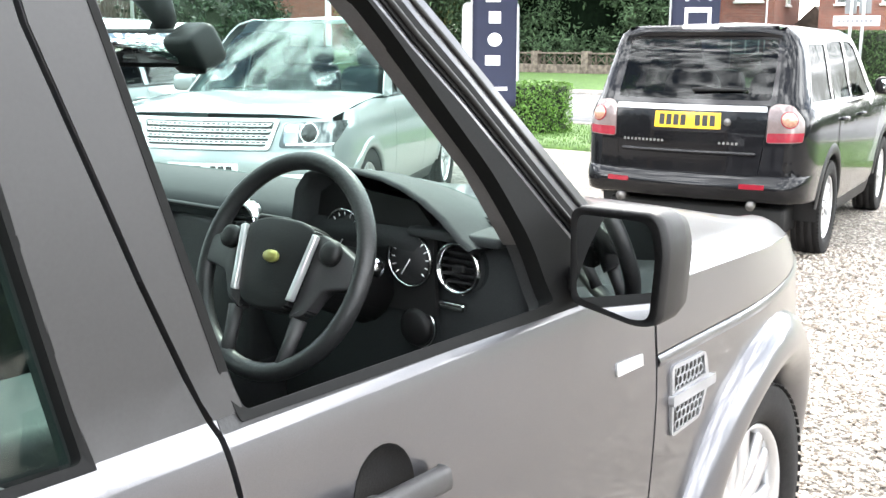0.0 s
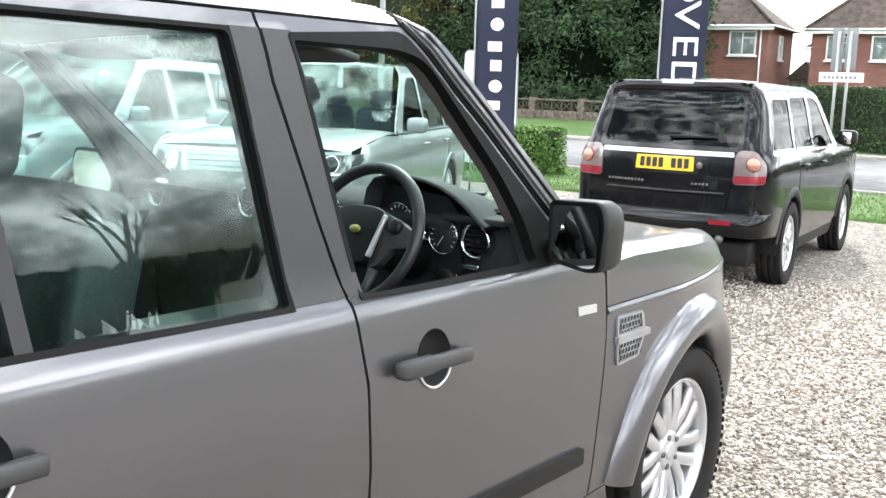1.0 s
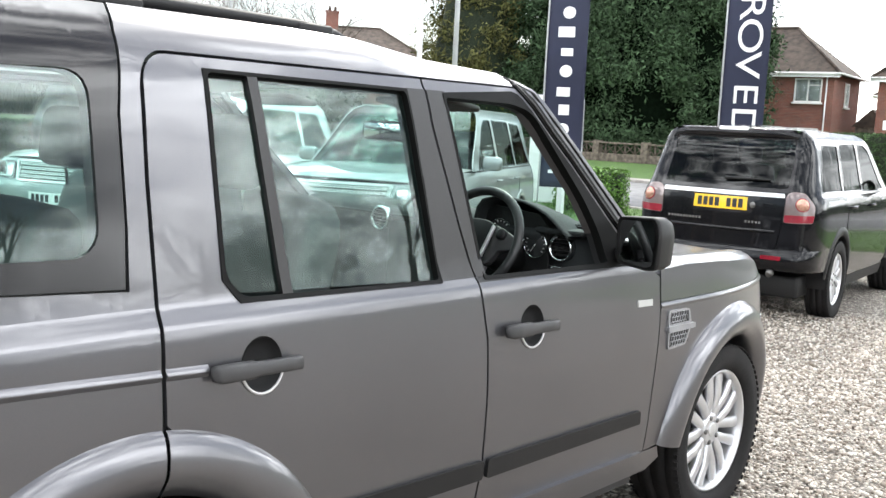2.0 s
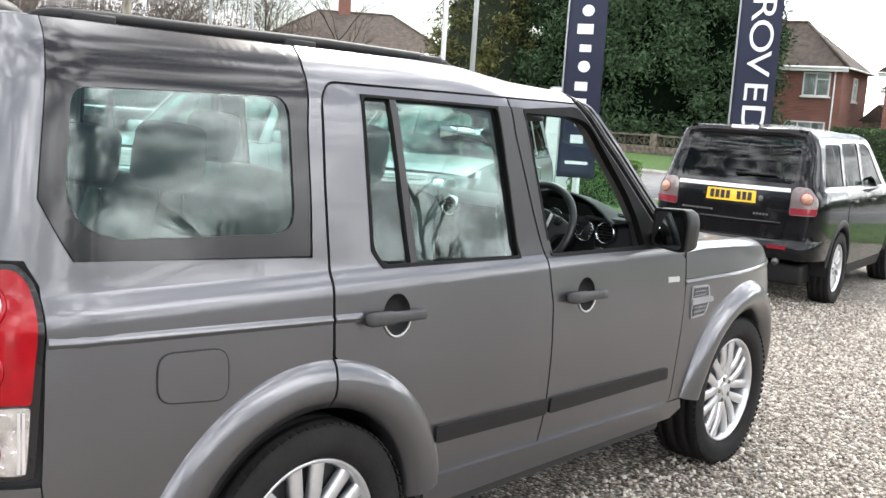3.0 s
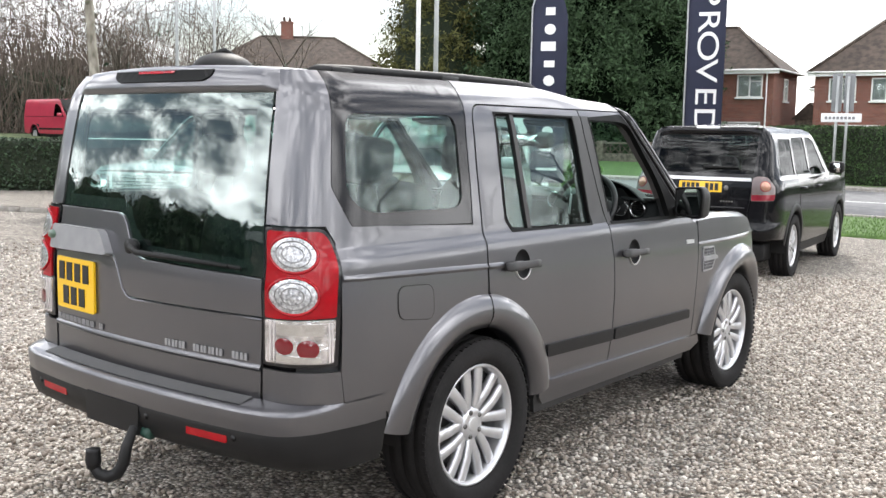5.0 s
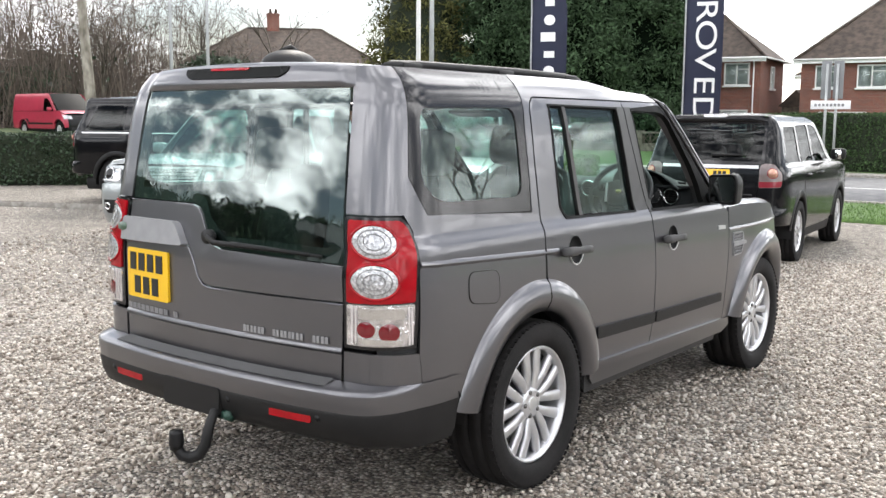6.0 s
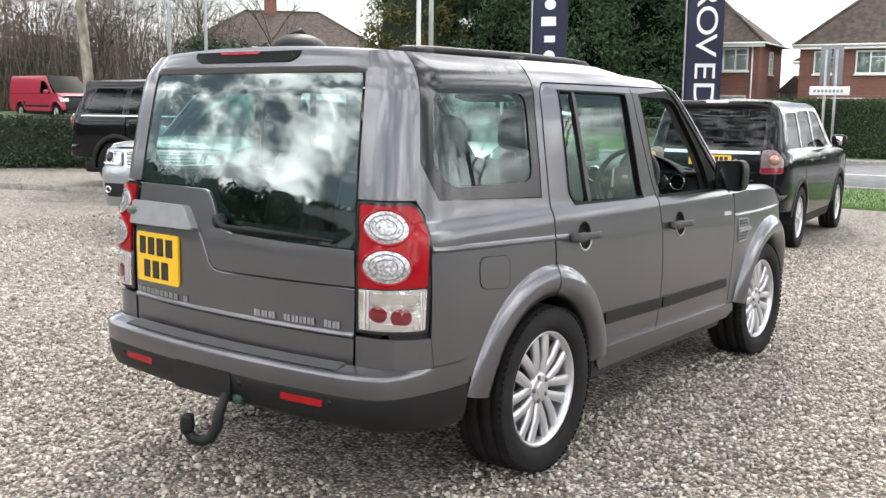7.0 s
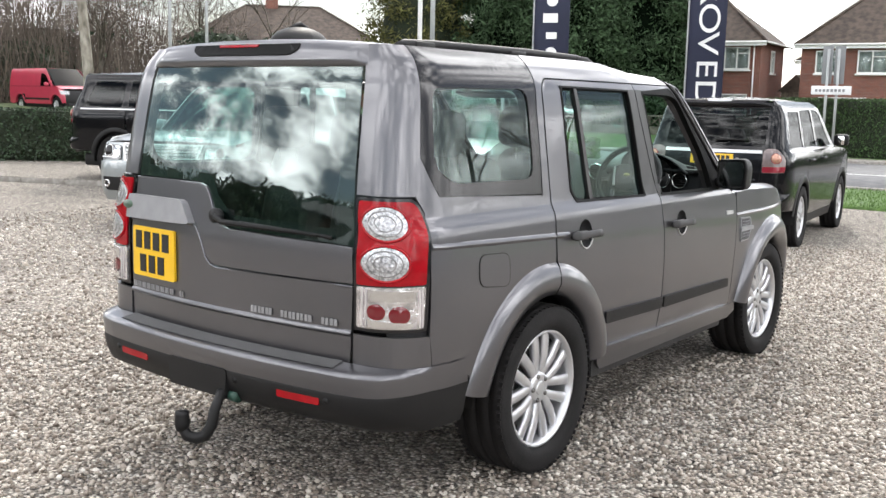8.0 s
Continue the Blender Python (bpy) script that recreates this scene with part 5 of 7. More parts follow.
# black compact off-roader, tail towards the grey car
FL = Shell([(0.20, 0.84), (0.34, 0.875), (0.45, 0.895), (0.62, 0.908), (0.80, 0.915), (0.95, 0.914), (1.05, 0.905), (1.12, 0.878), (1.17, 0.852), (1.45, 0.775), (1.58, 0.735), (1.64, 0.70), (1.69, 0.63)],
           [(0.20, 0.08), (0.40, 0.0), (0.62, 0.0), (0.66, 0.03), (0.95, 0.045), (1.12, 0.06), (1.20, 0.09), (1.58, 0.26), (1.64, 0.26), (1.69, 0.30)],
           [(0.2, 0.1), (0.4, 0.0), (0.7, 0.02), (0.9, 0.08), (1.05, 0.25)], -0.55, 0.66, -0.95, 3.0, 0.58, 3.50, lr=0.44, lf=0.65, bow_r=0.06, bow_f=0.10)


def compact_estate(m, label):
    d = dict(wheelbase=2.66, belt=1.13, roof=1.69, q0=-0.62, a0=2.02, e=(0.18, 0.98, 2.0), tail_s=-0.86, nose_s=3.62, lamp_z=0.92, bonnet=0.98, track=0.80,
             windows={"q": [(-0.60, 1.17), (0.10, 1.165), (0.16, 1.57), (-0.40, 1.57)], "r": [(0.22, 1.165), (0.90, 1.16), (0.90, 1.60), (0.26, 1.585)], "f": [(1.02, 1.16), (1.88, 1.155), (1.45, 1.54), (1.30, 1.59), (1.02, 1.60)]},
             upper=[(-0.99, 1.132), (-0.99, 1.67), (-0.80, 1.69), (1.30, 1.69), (1.46, 1.655), (2.12, 1.14), (2.02, 1.132)],
             roof_y=(-0.68, 1.36), cowl=(2.12, 1.13), nose_y=3.42, waist=True, skirt=0.52)
    car = simple_car("black_estate_car", label, BLACK_PAINT, m, FL, d, pairs=6)
    c = FL.tail_s(0.0)

    def two(s):
        return 2 * c - s
    # tailgate
    tg = sheet("tailgate", FL, [[(-1.04, 1.145), (two(-1.04), 1.145), (two(-1.10), 0.66), (-1.10, 0.66)]], BLACK_PAINT, car)
    gl = sheet("tailgate_window", FL, [rounded([(-1.02, 1.185), (two(-1.02), 1.185), (two(-1.00), 1.60), (-1.00, 1.60)], 0.04)], GLASS_DARK, car, off=-0.002, lip=0.0, label="dark tailgate window")
    sheet("window_surround", FL, [[(-0.985, 1.150), (two(-0.985), 1.150), (two(-0.975), 1.628), (-0.975, 1.628)], rounded([(-1.02, 1.185), (two(-1.02), 1.185), (two(-1.00), 1.60), (-1.00, 1.60)], 0.04)], GLOSS_BLACK, gl, off=-0.001)
    part("parcel_backing", box(-0.6, 0.6, -0.70, -0.66, 0.7, 1.22, 0.01), TRIM, car)
    sp = grid(lambda s, k: FL.at(s, [1.615, 1.625, 1.65, 1.672, 1.69, 1.695][k], [0.0, 0.015, 0.03, 0.03, 0.02, 0.0][k] * min(1.0, min(-0.96 - s, s - two(-0.96)) / 0.15)), span(two(-0.96), -0.96, 26), range(6))
    bmesh.ops.recalc_face_normals(sp, faces=sp.faces)
    so = part("roof_spoiler", sp, BLACK_PAINT, car)
    sheet("high_brake_lamp", FL, [rounded([(c - 0.17, 1.682), (c + 0.17, 1.682), (c + 0.16, 1.655), (c - 0.16, 1.655)], 0.008, 3)], CLEAR_LENS, so, off=0.034, lip=0.01)
    part("wiper_arm", tube([FL.at(c + 0.02, 1.24, 0.03), FL.at(c + 0.45, 1.245, 0.02)], [0.016, 0.007], 8), PLASTIC, gl)
    tr = sheet("chrome_strip", FL, [[(-1.05, 1.140), (two(-1.05), 1.140), (two(-1.05), 1.108), (-1.05, 1.108)]], BRIGHT, tg, off=0.018, lip=0.02, label="satin silver tailgate strip")
    pl = sheet("number_plate", FL, [[(c - 0.26, 1.092), (c + 0.26, 1.092), (c + 0.26, 0.980), (c - 0.26, 0.980)]], YELLOW, tg, off=0.012, lip=0.01, label="yellow number plate")
    pb = bmesh.new()
    for i in range(8):
        if i != 4:
            s0 = c - 0.222 + i * 0.057
            vs = [[pb.verts.new(FL.at(s, z, o)) for s, z in ((s0, 0.998), (s0 + 0.042, 0.998), (s0 + 0.042, 1.075), (s0, 1.075))] for o in (0.0122, 0.015)]
            pb.faces.new(vs[1])
            for k in range(4):
                pb.faces.new((vs[0][k], vs[0][(k + 1) % 4], vs[1][(k + 1) % 4], vs[1][k]))
    bmesh.ops.recalc_face_normals(pb, faces=pb.faces)
    tagged(part("plate_print", pb, INK, pl, smooth=False), kind="stuff")
    sheet("plate_recess", FL, [[(c - 0.32, 1.106), (c + 0.34, 1.106), (c + 0.30, 0.955), (c - 0.28, 0.955)]], GLOSS_BLACK, tg, off=0.005, lip=0.005)
    part("tailgate_latch", lathe([(0, 0.028), (-0.006, 0.026), (-0.008, 0.0)], 20, axis="y", at=FL.at(c + 0.31, 1.03, 0.008)), STEEL, tg)
    for side_s, n, wdt, z in ((two(-1.13), 11, 0.024, 0.875), (-1.40, 5, 0.024, 0.875)):
        bm = bmesh.new()
        for i in range(n):
            q = side_s + i * 0.032
            vs = [bm.verts.new(FL.at(s, zz, 0.006)) for s, zz in ((q, z), (q + wdt * 0.8, z), (q + wdt * 0.8, z + 0.018), (q, z + 0.018))]
            bm.faces.new(vs)
        tagged(part("model_lettering", bm, STEEL, tg, smooth=False), kind="stuff")
    tl = grid(lambda s, k: FL.at(s, 0.815 + (-0.018, -0.004, 0.0, 0.012)[k], (0.0, 0.016, 0.017, 0.0)[k]), span(two(-1.12), -1.12, 24), range(4))
    bmesh.ops.recalc_face_normals(tl, faces=tl.faces)
    part("tailgate_crease", tl, BLACK_PAINT, tg)
    # bumper
    def bump(s, k):
        e = min(1.0, max(0.0, min(-0.60 - s, s - two(-0.60)) / 0.5))
        return FL.at(s, [0.672, 0.668, 0.655, 0.61, 0.565, 0.555, 0.52, 0.49, 0.475][k], [0.0, 0.012, 0.026, 0.032, 0.030, 0.028, 0.02, 0.0, -0.08][k] * e)
    b = grid(lambda s, k: bump(s, k), span(two(-0.50), -0.50, 46), range(5))
    bmesh.ops.recalc_face_normals(b, faces=b.faces)
    bp = part("rear_bumper", b, BLACK_PAINT, car)
    b = grid(lambda s, k: bump(s, k + 4), span(two(-0.50), -0.50, 46), range(5))
    bmesh.ops.recalc_face_normals(b, faces=b.faces)
    lb = part("lower_bumper", b, BLACK_PAINT, car)
    for s0 in (-1.21, two(-1.03)):
        sheet("rear_reflector", FL, [[(s0, 0.612), (s0 + 0.18, 0.612), (s0 + 0.18, 0.578), (s0, 0.578)]], RED_MID, bp, off=0.036, lip=0.01)
        part("exhaust", tube([FL.at(s0 + 0.09, 0.46, -0.10), FL.at(s0 + 0.09, 0.455, 0.0)], 0.035, 12), STEEL, lb)
    for flip in (1, -1):
        lp = sheet("rear_lamp", FL, [rounded([(-1.04, 1.13), (-0.98, 1.165), (-0.85, 1.155), (-0.77, 1.05), (-0.785, 0.905), (-1.055, 0.895)], 0.03, 4)], FROST, car, off=0.008, lip=0.03, flip=flip, ds=0.04, dz=0.04, label="clear and red rear lamp")
        sheet("red_lens", FL, [rounded([(-1.047, 0.965), (-0.782, 0.972), (-0.795, 0.912), (-1.047, 0.902)], 0.01, 3)], RED_MID, lp, off=0.014, flip=flip, lip=0.008, ds=0.04)
        b = grid(lambda a, r: FL.at(-0.90 + r * 0.058 * math.cos(a), 1.058 + r * 0.050 * math.sin(a), 0.012 + 0.028 * math.sqrt(max(0, 1 - r * r * 0.95)), flip), span(0, 2 * math.pi, 25), [0.001, 0.35, 0.7, 0.9, 1.0])
        bmesh.ops.recalc_face_normals(b, faces=b.faces)
        part("round_lens", b, ORANGE, lp)
        b = tube([FL.at(-0.90 + 0.061 * math.cos(a), 1.058 + 0.053 * math.sin(a), 0.012, flip) for a in span(0, 2 * math.pi, 25)[:-1]], 0.006, 6, closed=True)
        part("lens_ring", b, RED_MID, lp)
    for flip in (1, -1):
        sheet("tail_corner", FL, [[(-1.095, 0.655), (-0.855, 0.655), (-0.855, 1.13), (-1.035, 1.145)]], BLACK_PAINT, car, off=-0.002, flip=flip, ds=0.05)
    n0 = FL.nose_s(0.0)
    sheet("front_bumper", FL, [[(3.62, 0.92), (2 * n0 - 3.62, 0.92), (2 * n0 - 3.62, 0.34), (3.62, 0.34)]], BLACK_PAINT, car, off=0.0, ds=0.1, dz=0.1)
    return car


black_car = compact_estate(pose(-1.438, 8.06, 0, 0, 0, 6.45) @ Matrix.Diagonal((0.92, 0.93, 1, 1)), "black compact off-road estate car parked tail-first on gravel by the road")
tagged(copy_thing(black_car, pose(-12.70, 7.83, 0.10, 0, 0, -63.7) @ Matrix.Scale(1.11, 4)), "black compact off-road estate car parked before a clipped hedge")

# large silver off-roaders, noses towards the grey car
RS = Shell([(0.20, 0.86), (0.34, 0.91), (0.5, 0.95), (0.70, 0.965), (0.90, 0.96), (1.02, 0.945), (1.10, 0.915), (1.16, 0.89), (1.50, 0.80), (1.66, 0.755), (1.72, 0.72), (1.78, 0.64)],
           [(0.2, 0.05), (0.5, 0.0), (1.1, 0.05), (1.78, 0.35)], [(0.20, 0.14), (0.35, 0.05), (0.5, 0.0), (0.70, 0.0), (0.9, 0.05), (1.02, 0.10), (1.10, 0.16)], -0.7, 0.70, -1.14, 3.20, 0.70, 3.80, lr=0.44, lf=0.56, bow_r=0.05, bow_f=0.10)


def silver_estate(m, label, paint, plate):
    d = dict(wheelbase=2.92, belt=1.12, roof=1.78, q0=-0.75, a0=2.15, e=(0.12, 1.08, 2.16), tail_s=-1.84, nose_s=3.50, lamp_z=1.0, bonnet=1.03, track=0.84,
             windows={"q": [(-0.70, 1.16), (0.05, 1.155), (0.05, 1.64), (-0.45, 1.62)], "r": [(0.16, 1.155), (1.00, 1.15), (1.00, 1.66), (0.18, 1.65)], "f": [(1.12, 1.15), (2.02, 1.145), (1.55, 1.58), (1.40, 1.65), (1.12, 1.66)]},
             upper=[(-1.0, 1.122), (-1.0, 1.70), (-0.80, 1.78), (1.40, 1.78), (1.56, 1.735), (2.32, 1.13), (2.15, 1.122)],
             roof_y=(-0.86, 1.46), cowl=(2.32, 1.14), nose_y=3.70, screen=GLASS)
    car = simple_car("silver_estate_car", label, paint, m, RS, d, arch=False, wheel_r=0.38, rim=0.26, pairs=7, group="silver cars in a row")
    n0 = RS.nose_s(0.0)

    def two(s):
        return 2 * n0 - s
    bp = sheet("front_bumper", RS, [[(3.50, 0.80), (two(3.50), 0.80), (two(3.50), 0.34), (3.50, 0.34)]], paint, car, ds=0.08, dz=0.08, off=0.02)
    nose = sheet("nose_panel", RS, [[(3.50, 1.04), (two(3.50), 1.04), (two(3.50), 0.79), (3.50, 0.79)]], paint, car, ds=0.06, dz=0.06, off=-0.01)
    g0 = 3.93
    gr = sheet("grille", RS, [rounded([(g0, 1.02), (two(g0), 1.02), (two(g0 + 0.06), 0.82), (g0 + 0.06, 0.82)], 0.03)], INK, car, off=0.006, lip=0.02, label="black grille with silver bars")
    sheet("grille_frame", RS, [rounded([(g0, 1.025), (two(g0), 1.025), (two(g0 + 0.06), 0.812), (g0 + 0.06, 0.812)], 0.03), rounded([(g0 + 0.035, 1.005), (two(g0 + 0.035), 1.005), (two(g0 + 0.085), 0.835), (g0 + 0.085, 0.835)], 0.02)], BRIGHT, gr, off=0.02, lip=0.015)
    for z in (0.985, 0.945, 0.905, 0.865):
        bar = sheet("grille_bar", RS, [[(g0 + 0.05, z + 0.011), (two(g0 + 0.05), z + 0.011), (two(g0 + 0.07), z - 0.011), (g0 + 0.07, z - 0.011)]], BRIGHT, gr, off=0.018, lip=0.008)
        tk = bmesh.new()
        for i in range(24):
            s = g0 + 0.08 + (2 * (n0 - g0) - 0.16) * (i + 0.5) / 24
            vs = [tk.verts.new(RS.at(a, b2, 0.0195)) for a, b2 in ((s - 0.014, z - 0.005), (s + 0.014, z - 0.005), (s + 0.012, z + 0.005), (s - 0.012, z + 0.005))]
            tk.faces.new(vs)
        tagged(part("bar_slots", tk, INK, bar, smooth=False), kind="stuff")
    for flip in (1, -1):
        hl = sheet("headlamp", RS, [rounded([(3.32, 1.015), (3.90, 1.000), (3.93, 0.83), (3.52, 0.83), (3.42, 0.93)], 0.03, 4)], LAMP_DARK, car, off=0.010, lip=0.02, flip=flip, ds=0.05, dz=0.05, label="clear headlamp with round projector")
        b = grid(lambda a, r: RS.at(3.72 + r * 0.062 * math.cos(a), 0.93 + r * 0.062 * math.sin(a), 0.012 + 0.03 * math.sqrt(max(0, 1 - r * r * 0.95)), flip), span(0, 2 * math.pi, 25), [0.001, 0.4, 0.75, 1.0])
        bmesh.ops.recalc_face_normals(b, faces=b.faces)
        part("projector", b, GLOSS_BLACK, hl)
        sheet("lamp_reflector", RS, [rounded([(3.80, 0.985), (3.89, 0.985), (3.90, 0.86), (3.80, 0.86)], 0.02, 3)], CHROME, hl, off=0.013, lip=0.004, flip=flip)
        sheet("lamp_strip", RS, [[(3.50, 0.862), (3.88, 0.862), (3.88, 0.846), (3.52, 0.846)]], BRIGHT, hl, off=0.014, lip=0.004, flip=flip)
        part("projector_ring", tube([RS.at(3.72 + 0.066 * math.cos(a), 0.93 + 0.066 * math.sin(a), 0.014, flip) for a in span(0, 2 * math.pi, 25)[:-1]], 0.007, 6, closed=True), CHROME, hl)
        sheet("lower_intake", RS, [rounded([(3.66, 0.62), (4.05, 0.62), (4.05, 0.46), (3.72, 0.46)], 0.03)], PLASTIC, bp, off=0.024, flip=flip)
        part("fog_lamp", tube([RS.at(3.74 + 0.036 * math.cos(a), 0.54 + 0.036 * math.sin(a), 0.032, flip) for a in span(0, 2 * math.pi, 19)[:-1]], 0.012, 6, closed=True), CHROME, bp)
    pl = sheet("number_plate", RS, [[(n0 - 0.26, 0.72), (n0 + 0.26, 0.72), (n0 + 0.26, 0.61), (n0 - 0.26, 0.61)]], WHITE_PRINT, bp, off=0.035, lip=0.012, label="white number plate")
    pb = bmesh.new()
    for i in range(8):
        if i != 4:
            s0 = n0 - 0.222 + i * 0.057
            pb.faces.new([pb.verts.new(RS.at(s, z, 0.0375)) for s, z in ((s0, 0.628), (s0 + 0.042, 0.628), (s0 + 0.042, 0.703), (s0, 0.703))])
    tagged(part("plate_print", pb, INK, pl, smooth=False), kind="stuff")
    return car


silver_estate(pose(-5.71, 8.49, 0, 0, 0, 206.0), "silver large off-road estate car seen nose-on, wide barred grille", SILVER, True)
silver_estate(pose(-8.36, 7.40, 0, 0, 0, 203.0), "silver large off-road estate car parked beside another on gravel", SILVER, True)

# red panel van behind the hedge
VN = Shell([(0.2, 0.86), (0.4, 0.92), (0.8, 0.94), (1.1, 0.93), (1.5, 0.88), (1.8, 0.82), (1.92, 0.74)], [(0.2, 0.0), (1.0, 0.0), (1.92, 0.08)],
           [(0.2, 0.08), (0.5, 0.0), (0.8, 0.06), (1.0, 0.22), (1.1, 0.35)], -0.9, 0.80, -1.0, 3.3, 0.62, 3.78, lr=0.2, lf=0.6)


def van(m):
    d = dict(wheelbase=3.1, belt=1.12, roof=1.90, q0=-0.8, a0=2.72, e=(0.5, 1.75, 2.75), tail_s=-1.08, nose_s=3.7, lamp_z=0.95, bonnet=1.0, track=0.80,
             windows={"f": [(1.85, 1.16), (2.68, 1.14), (2.30, 1.55), (2.05, 1.66), (1.85, 1.66)]},
             upper=[(-1.08, 1.122), (-1.05, 1.86), (-0.95, 1.90), (2.0, 1.90), (2.2, 1.82), (2.95, 1.13), (2.72, 1.122)], roof_y=(-0.98, 2.06), cowl=(2.98, 1.14), nose_y=3.60, screen=FRAME_BLACK)
    car = simple_car("red_van", "red panel van parked beyond the clipped hedge", RED_PAINT, m, VN, d, arch=False, wheel_r=0.32, rim=0.2, pairs=5)
    n0, c = VN.nose_s(0.0), VN.tail_s(0.0)
    sheet("tail_doors", VN, [[(-1.09, 1.88), (2 * c + 1.09, 1.88), (2 * c + 1.09, 0.4), (-1.09, 0.4)]], RED_PAINT, car, ds=0.15, dz=0.15)
    sheet("front_bumper", VN, [[(3.70, 0.95), (2 * n0 - 3.70, 0.95), (2 * n0 - 3.7, 0.3), (3.7, 0.3)]], PLASTIC, car, ds=0.15, dz=0.15)
    for flip in (1, -1):
        sheet("headlamp", VN, [[(3.45, 0.95), (3.9, 0.92), (3.9, 0.78), (3.5, 0.78)]], CLEAR_LENS, car, off=0.008, flip=flip)
        sheet("rubbing_strip", VN, [[(0.5, 0.62), (2.6, 0.62), (2.6, 0.54), (0.5, 0.54)]], PLASTIC, car, off=0.01, flip=flip, ds=0.3)
    return car


van(pose(-39.8, 22.0, 0.82, 0, 0, -93))


# ---- the yard, the road and what stands round it ----
def quick_mesh(name, verts, faces, material, parent=None, smooth=True):
    """A mesh from arrays: verts (n, 3), faces (m, k)."""
    me = bpy.data.meshes.new(name)
    verts, faces = np.asarray(verts, np.float32), np.asarray(faces, np.int32)
    k = faces.shape[1]
    me.vertices.add(len(verts))
    me.vertices.foreach_set("co", verts.ravel())
    me.loops.add(faces.size)
    me.loops.foreach_set("vertex_index", faces.ravel())
    me.polygons.add(len(faces))
    me.polygons.foreach_set("loop_start", np.arange(0, faces.size, k, dtype=np.int32))
    me.polygons.foreach_set("use_smooth", np.full(len(faces), smooth))
    me.update(calc_edges=True)
    me.validate()
    me.materials.append(material)
    ob = new(name, me)
    if parent is not None:
        ob.parent = parent
    return ob


RNG = np.random.default_rng(7)


def leaf_cloud(name, centres, size, material, parent=None, outward=None, spread=1.0, long=1.6):
    """Small leaves or sprays, each a bent diamond of four corners, scattered at the centres."""
    n = len(centres)
    c = np.asarray(centres, np.float32)
    d = RNG.normal(size=(n, 3)) * spread
    if outward is not None:
        d += outward
    d /= np.linalg.norm(d, axis=1)[:, None] + 1e-9
    r = RNG.normal(size=(n, 3))
    u = np.cross(d, r)
    u /= np.linalg.norm(u, axis=1)[:, None] + 1e-9
    v = np.cross(d, u)
    s = size * RNG.uniform(0.6, 1.4, size=(n, 1))
    pts = np.stack([c - u * s * long * 0.5, c + v * s * 0.4 + d * s * 0.15, c + u * s * long * 0.5, c - v * s * 0.4 + d * s * 0.15], 1).reshape(-1, 3)
    return quick_mesh(name, pts, np.arange(4 * n).reshape(-1, 4), material, parent)


def gravel_material():
    m = bpy.data.materials.new("gravel")
    m.use_nodes = True
    nt = m.node_tree
    b = nt.nodes["Principled BSDF"]
    b.inputs["Roughness"].default_value = 0.85
    co = nt.nodes.new("ShaderNodeTexCoord")
    vo = nt.nodes.new("ShaderNodeTexVoronoi")
    vo.inputs["Scale"].default_value = 60.0
    ramp = nt.nodes.new("ShaderNodeValToRGB")
    e = ramp.color_ramp.elements
    e[0].position, e[0].color = 0.0, (0.07, 0.06, 0.05, 1)
    e[1].position, e[1].color = 1.0, (0.74, 0.69, 0.61, 1)
    for p, c in ((0.25, (0.225, 0.185, 0.15, 1)), (0.55, (0.37, 0.325, 0.275, 1)), (0.8, (0.52, 0.47, 0.41, 1))):
        x = e.new(p)
        x.color = c
    sep = nt.nodes.new("ShaderNodeSeparateColor")
    big = nt.nodes.new("ShaderNodeTexNoise")
    big.inputs["Scale"].default_value, big.inputs["Detail"].default_value = 0.45, 6.0
    mr = nt.nodes.new("ShaderNodeMapRange")
    mr.inputs[1].default_value, mr.inputs[2].default_value, mr.inputs[3].default_value, mr.inputs[4].default_value = 0.3, 0.7, 0.78, 1.12
    # shade in the gaps between stones, painted in by Voronoi distance
    gap_shade = nt.nodes.new("ShaderNodeMapRange")
    gap_shade.inputs[1].default_value, gap_shade.inputs[2].default_value, gap_shade.inputs[3].default_value, gap_shade.inputs[4].default_value = 0.25, 0.75, 1.02, 0.34
    mu = nt.nodes.new("ShaderNodeMath")
    mu.operation = "MULTIPLY"
    sc = nt.nodes.new("ShaderNodeVectorMath")
    sc.operation = "SCALE"
    bump = nt.nodes.new("ShaderNodeBump")
    bump.inputs["Distance"].default_value = 0.014
    bump.invert = True
    lk = nt.links.new
    lk(co.outputs["Object"], vo.inputs["Vector"])
    lk(co.outputs["Object"], big.inputs["Vector"])
    lk(vo.outputs["Color"], sep.inputs["Color"])
    lk(sep.outputs[0], ramp.inputs["Fac"])
    lk(big.outputs["Fac"], mr.inputs[0])
    lk(vo.outputs["Distance"], gap_shade.inputs[0])
    lump = nt.nodes.new("ShaderNodeTexVoronoi")
    lump.inputs["Scale"].default_value = 17.0
    lsep = nt.nodes.new("ShaderNodeSeparateColor")
    lr = nt.nodes.new("ShaderNodeMapRange")
    lr.inputs[3].default_value, lr.inputs[4].default_value = 0.70, 1.25
    lm = nt.nodes.new("ShaderNodeMath")
    lm.operation = "MULTIPLY"
    lk(co.outputs["Object"], lump.inputs["Vector"])
    lk(lump.outputs["Color"], lsep.inputs["Color"])
    lk(lsep.outputs[0], lr.inputs[0])
    lk(mr.outputs[0], lm.inputs[0])
    lk(lr.outputs[0], lm.inputs[1])
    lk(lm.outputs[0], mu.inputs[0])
    lk(gap_shade.outputs[0], mu.inputs[1])
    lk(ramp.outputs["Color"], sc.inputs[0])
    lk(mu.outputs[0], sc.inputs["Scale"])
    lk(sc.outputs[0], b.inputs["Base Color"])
    lk(vo.outputs["Distance"], bump.inputs["Height"])
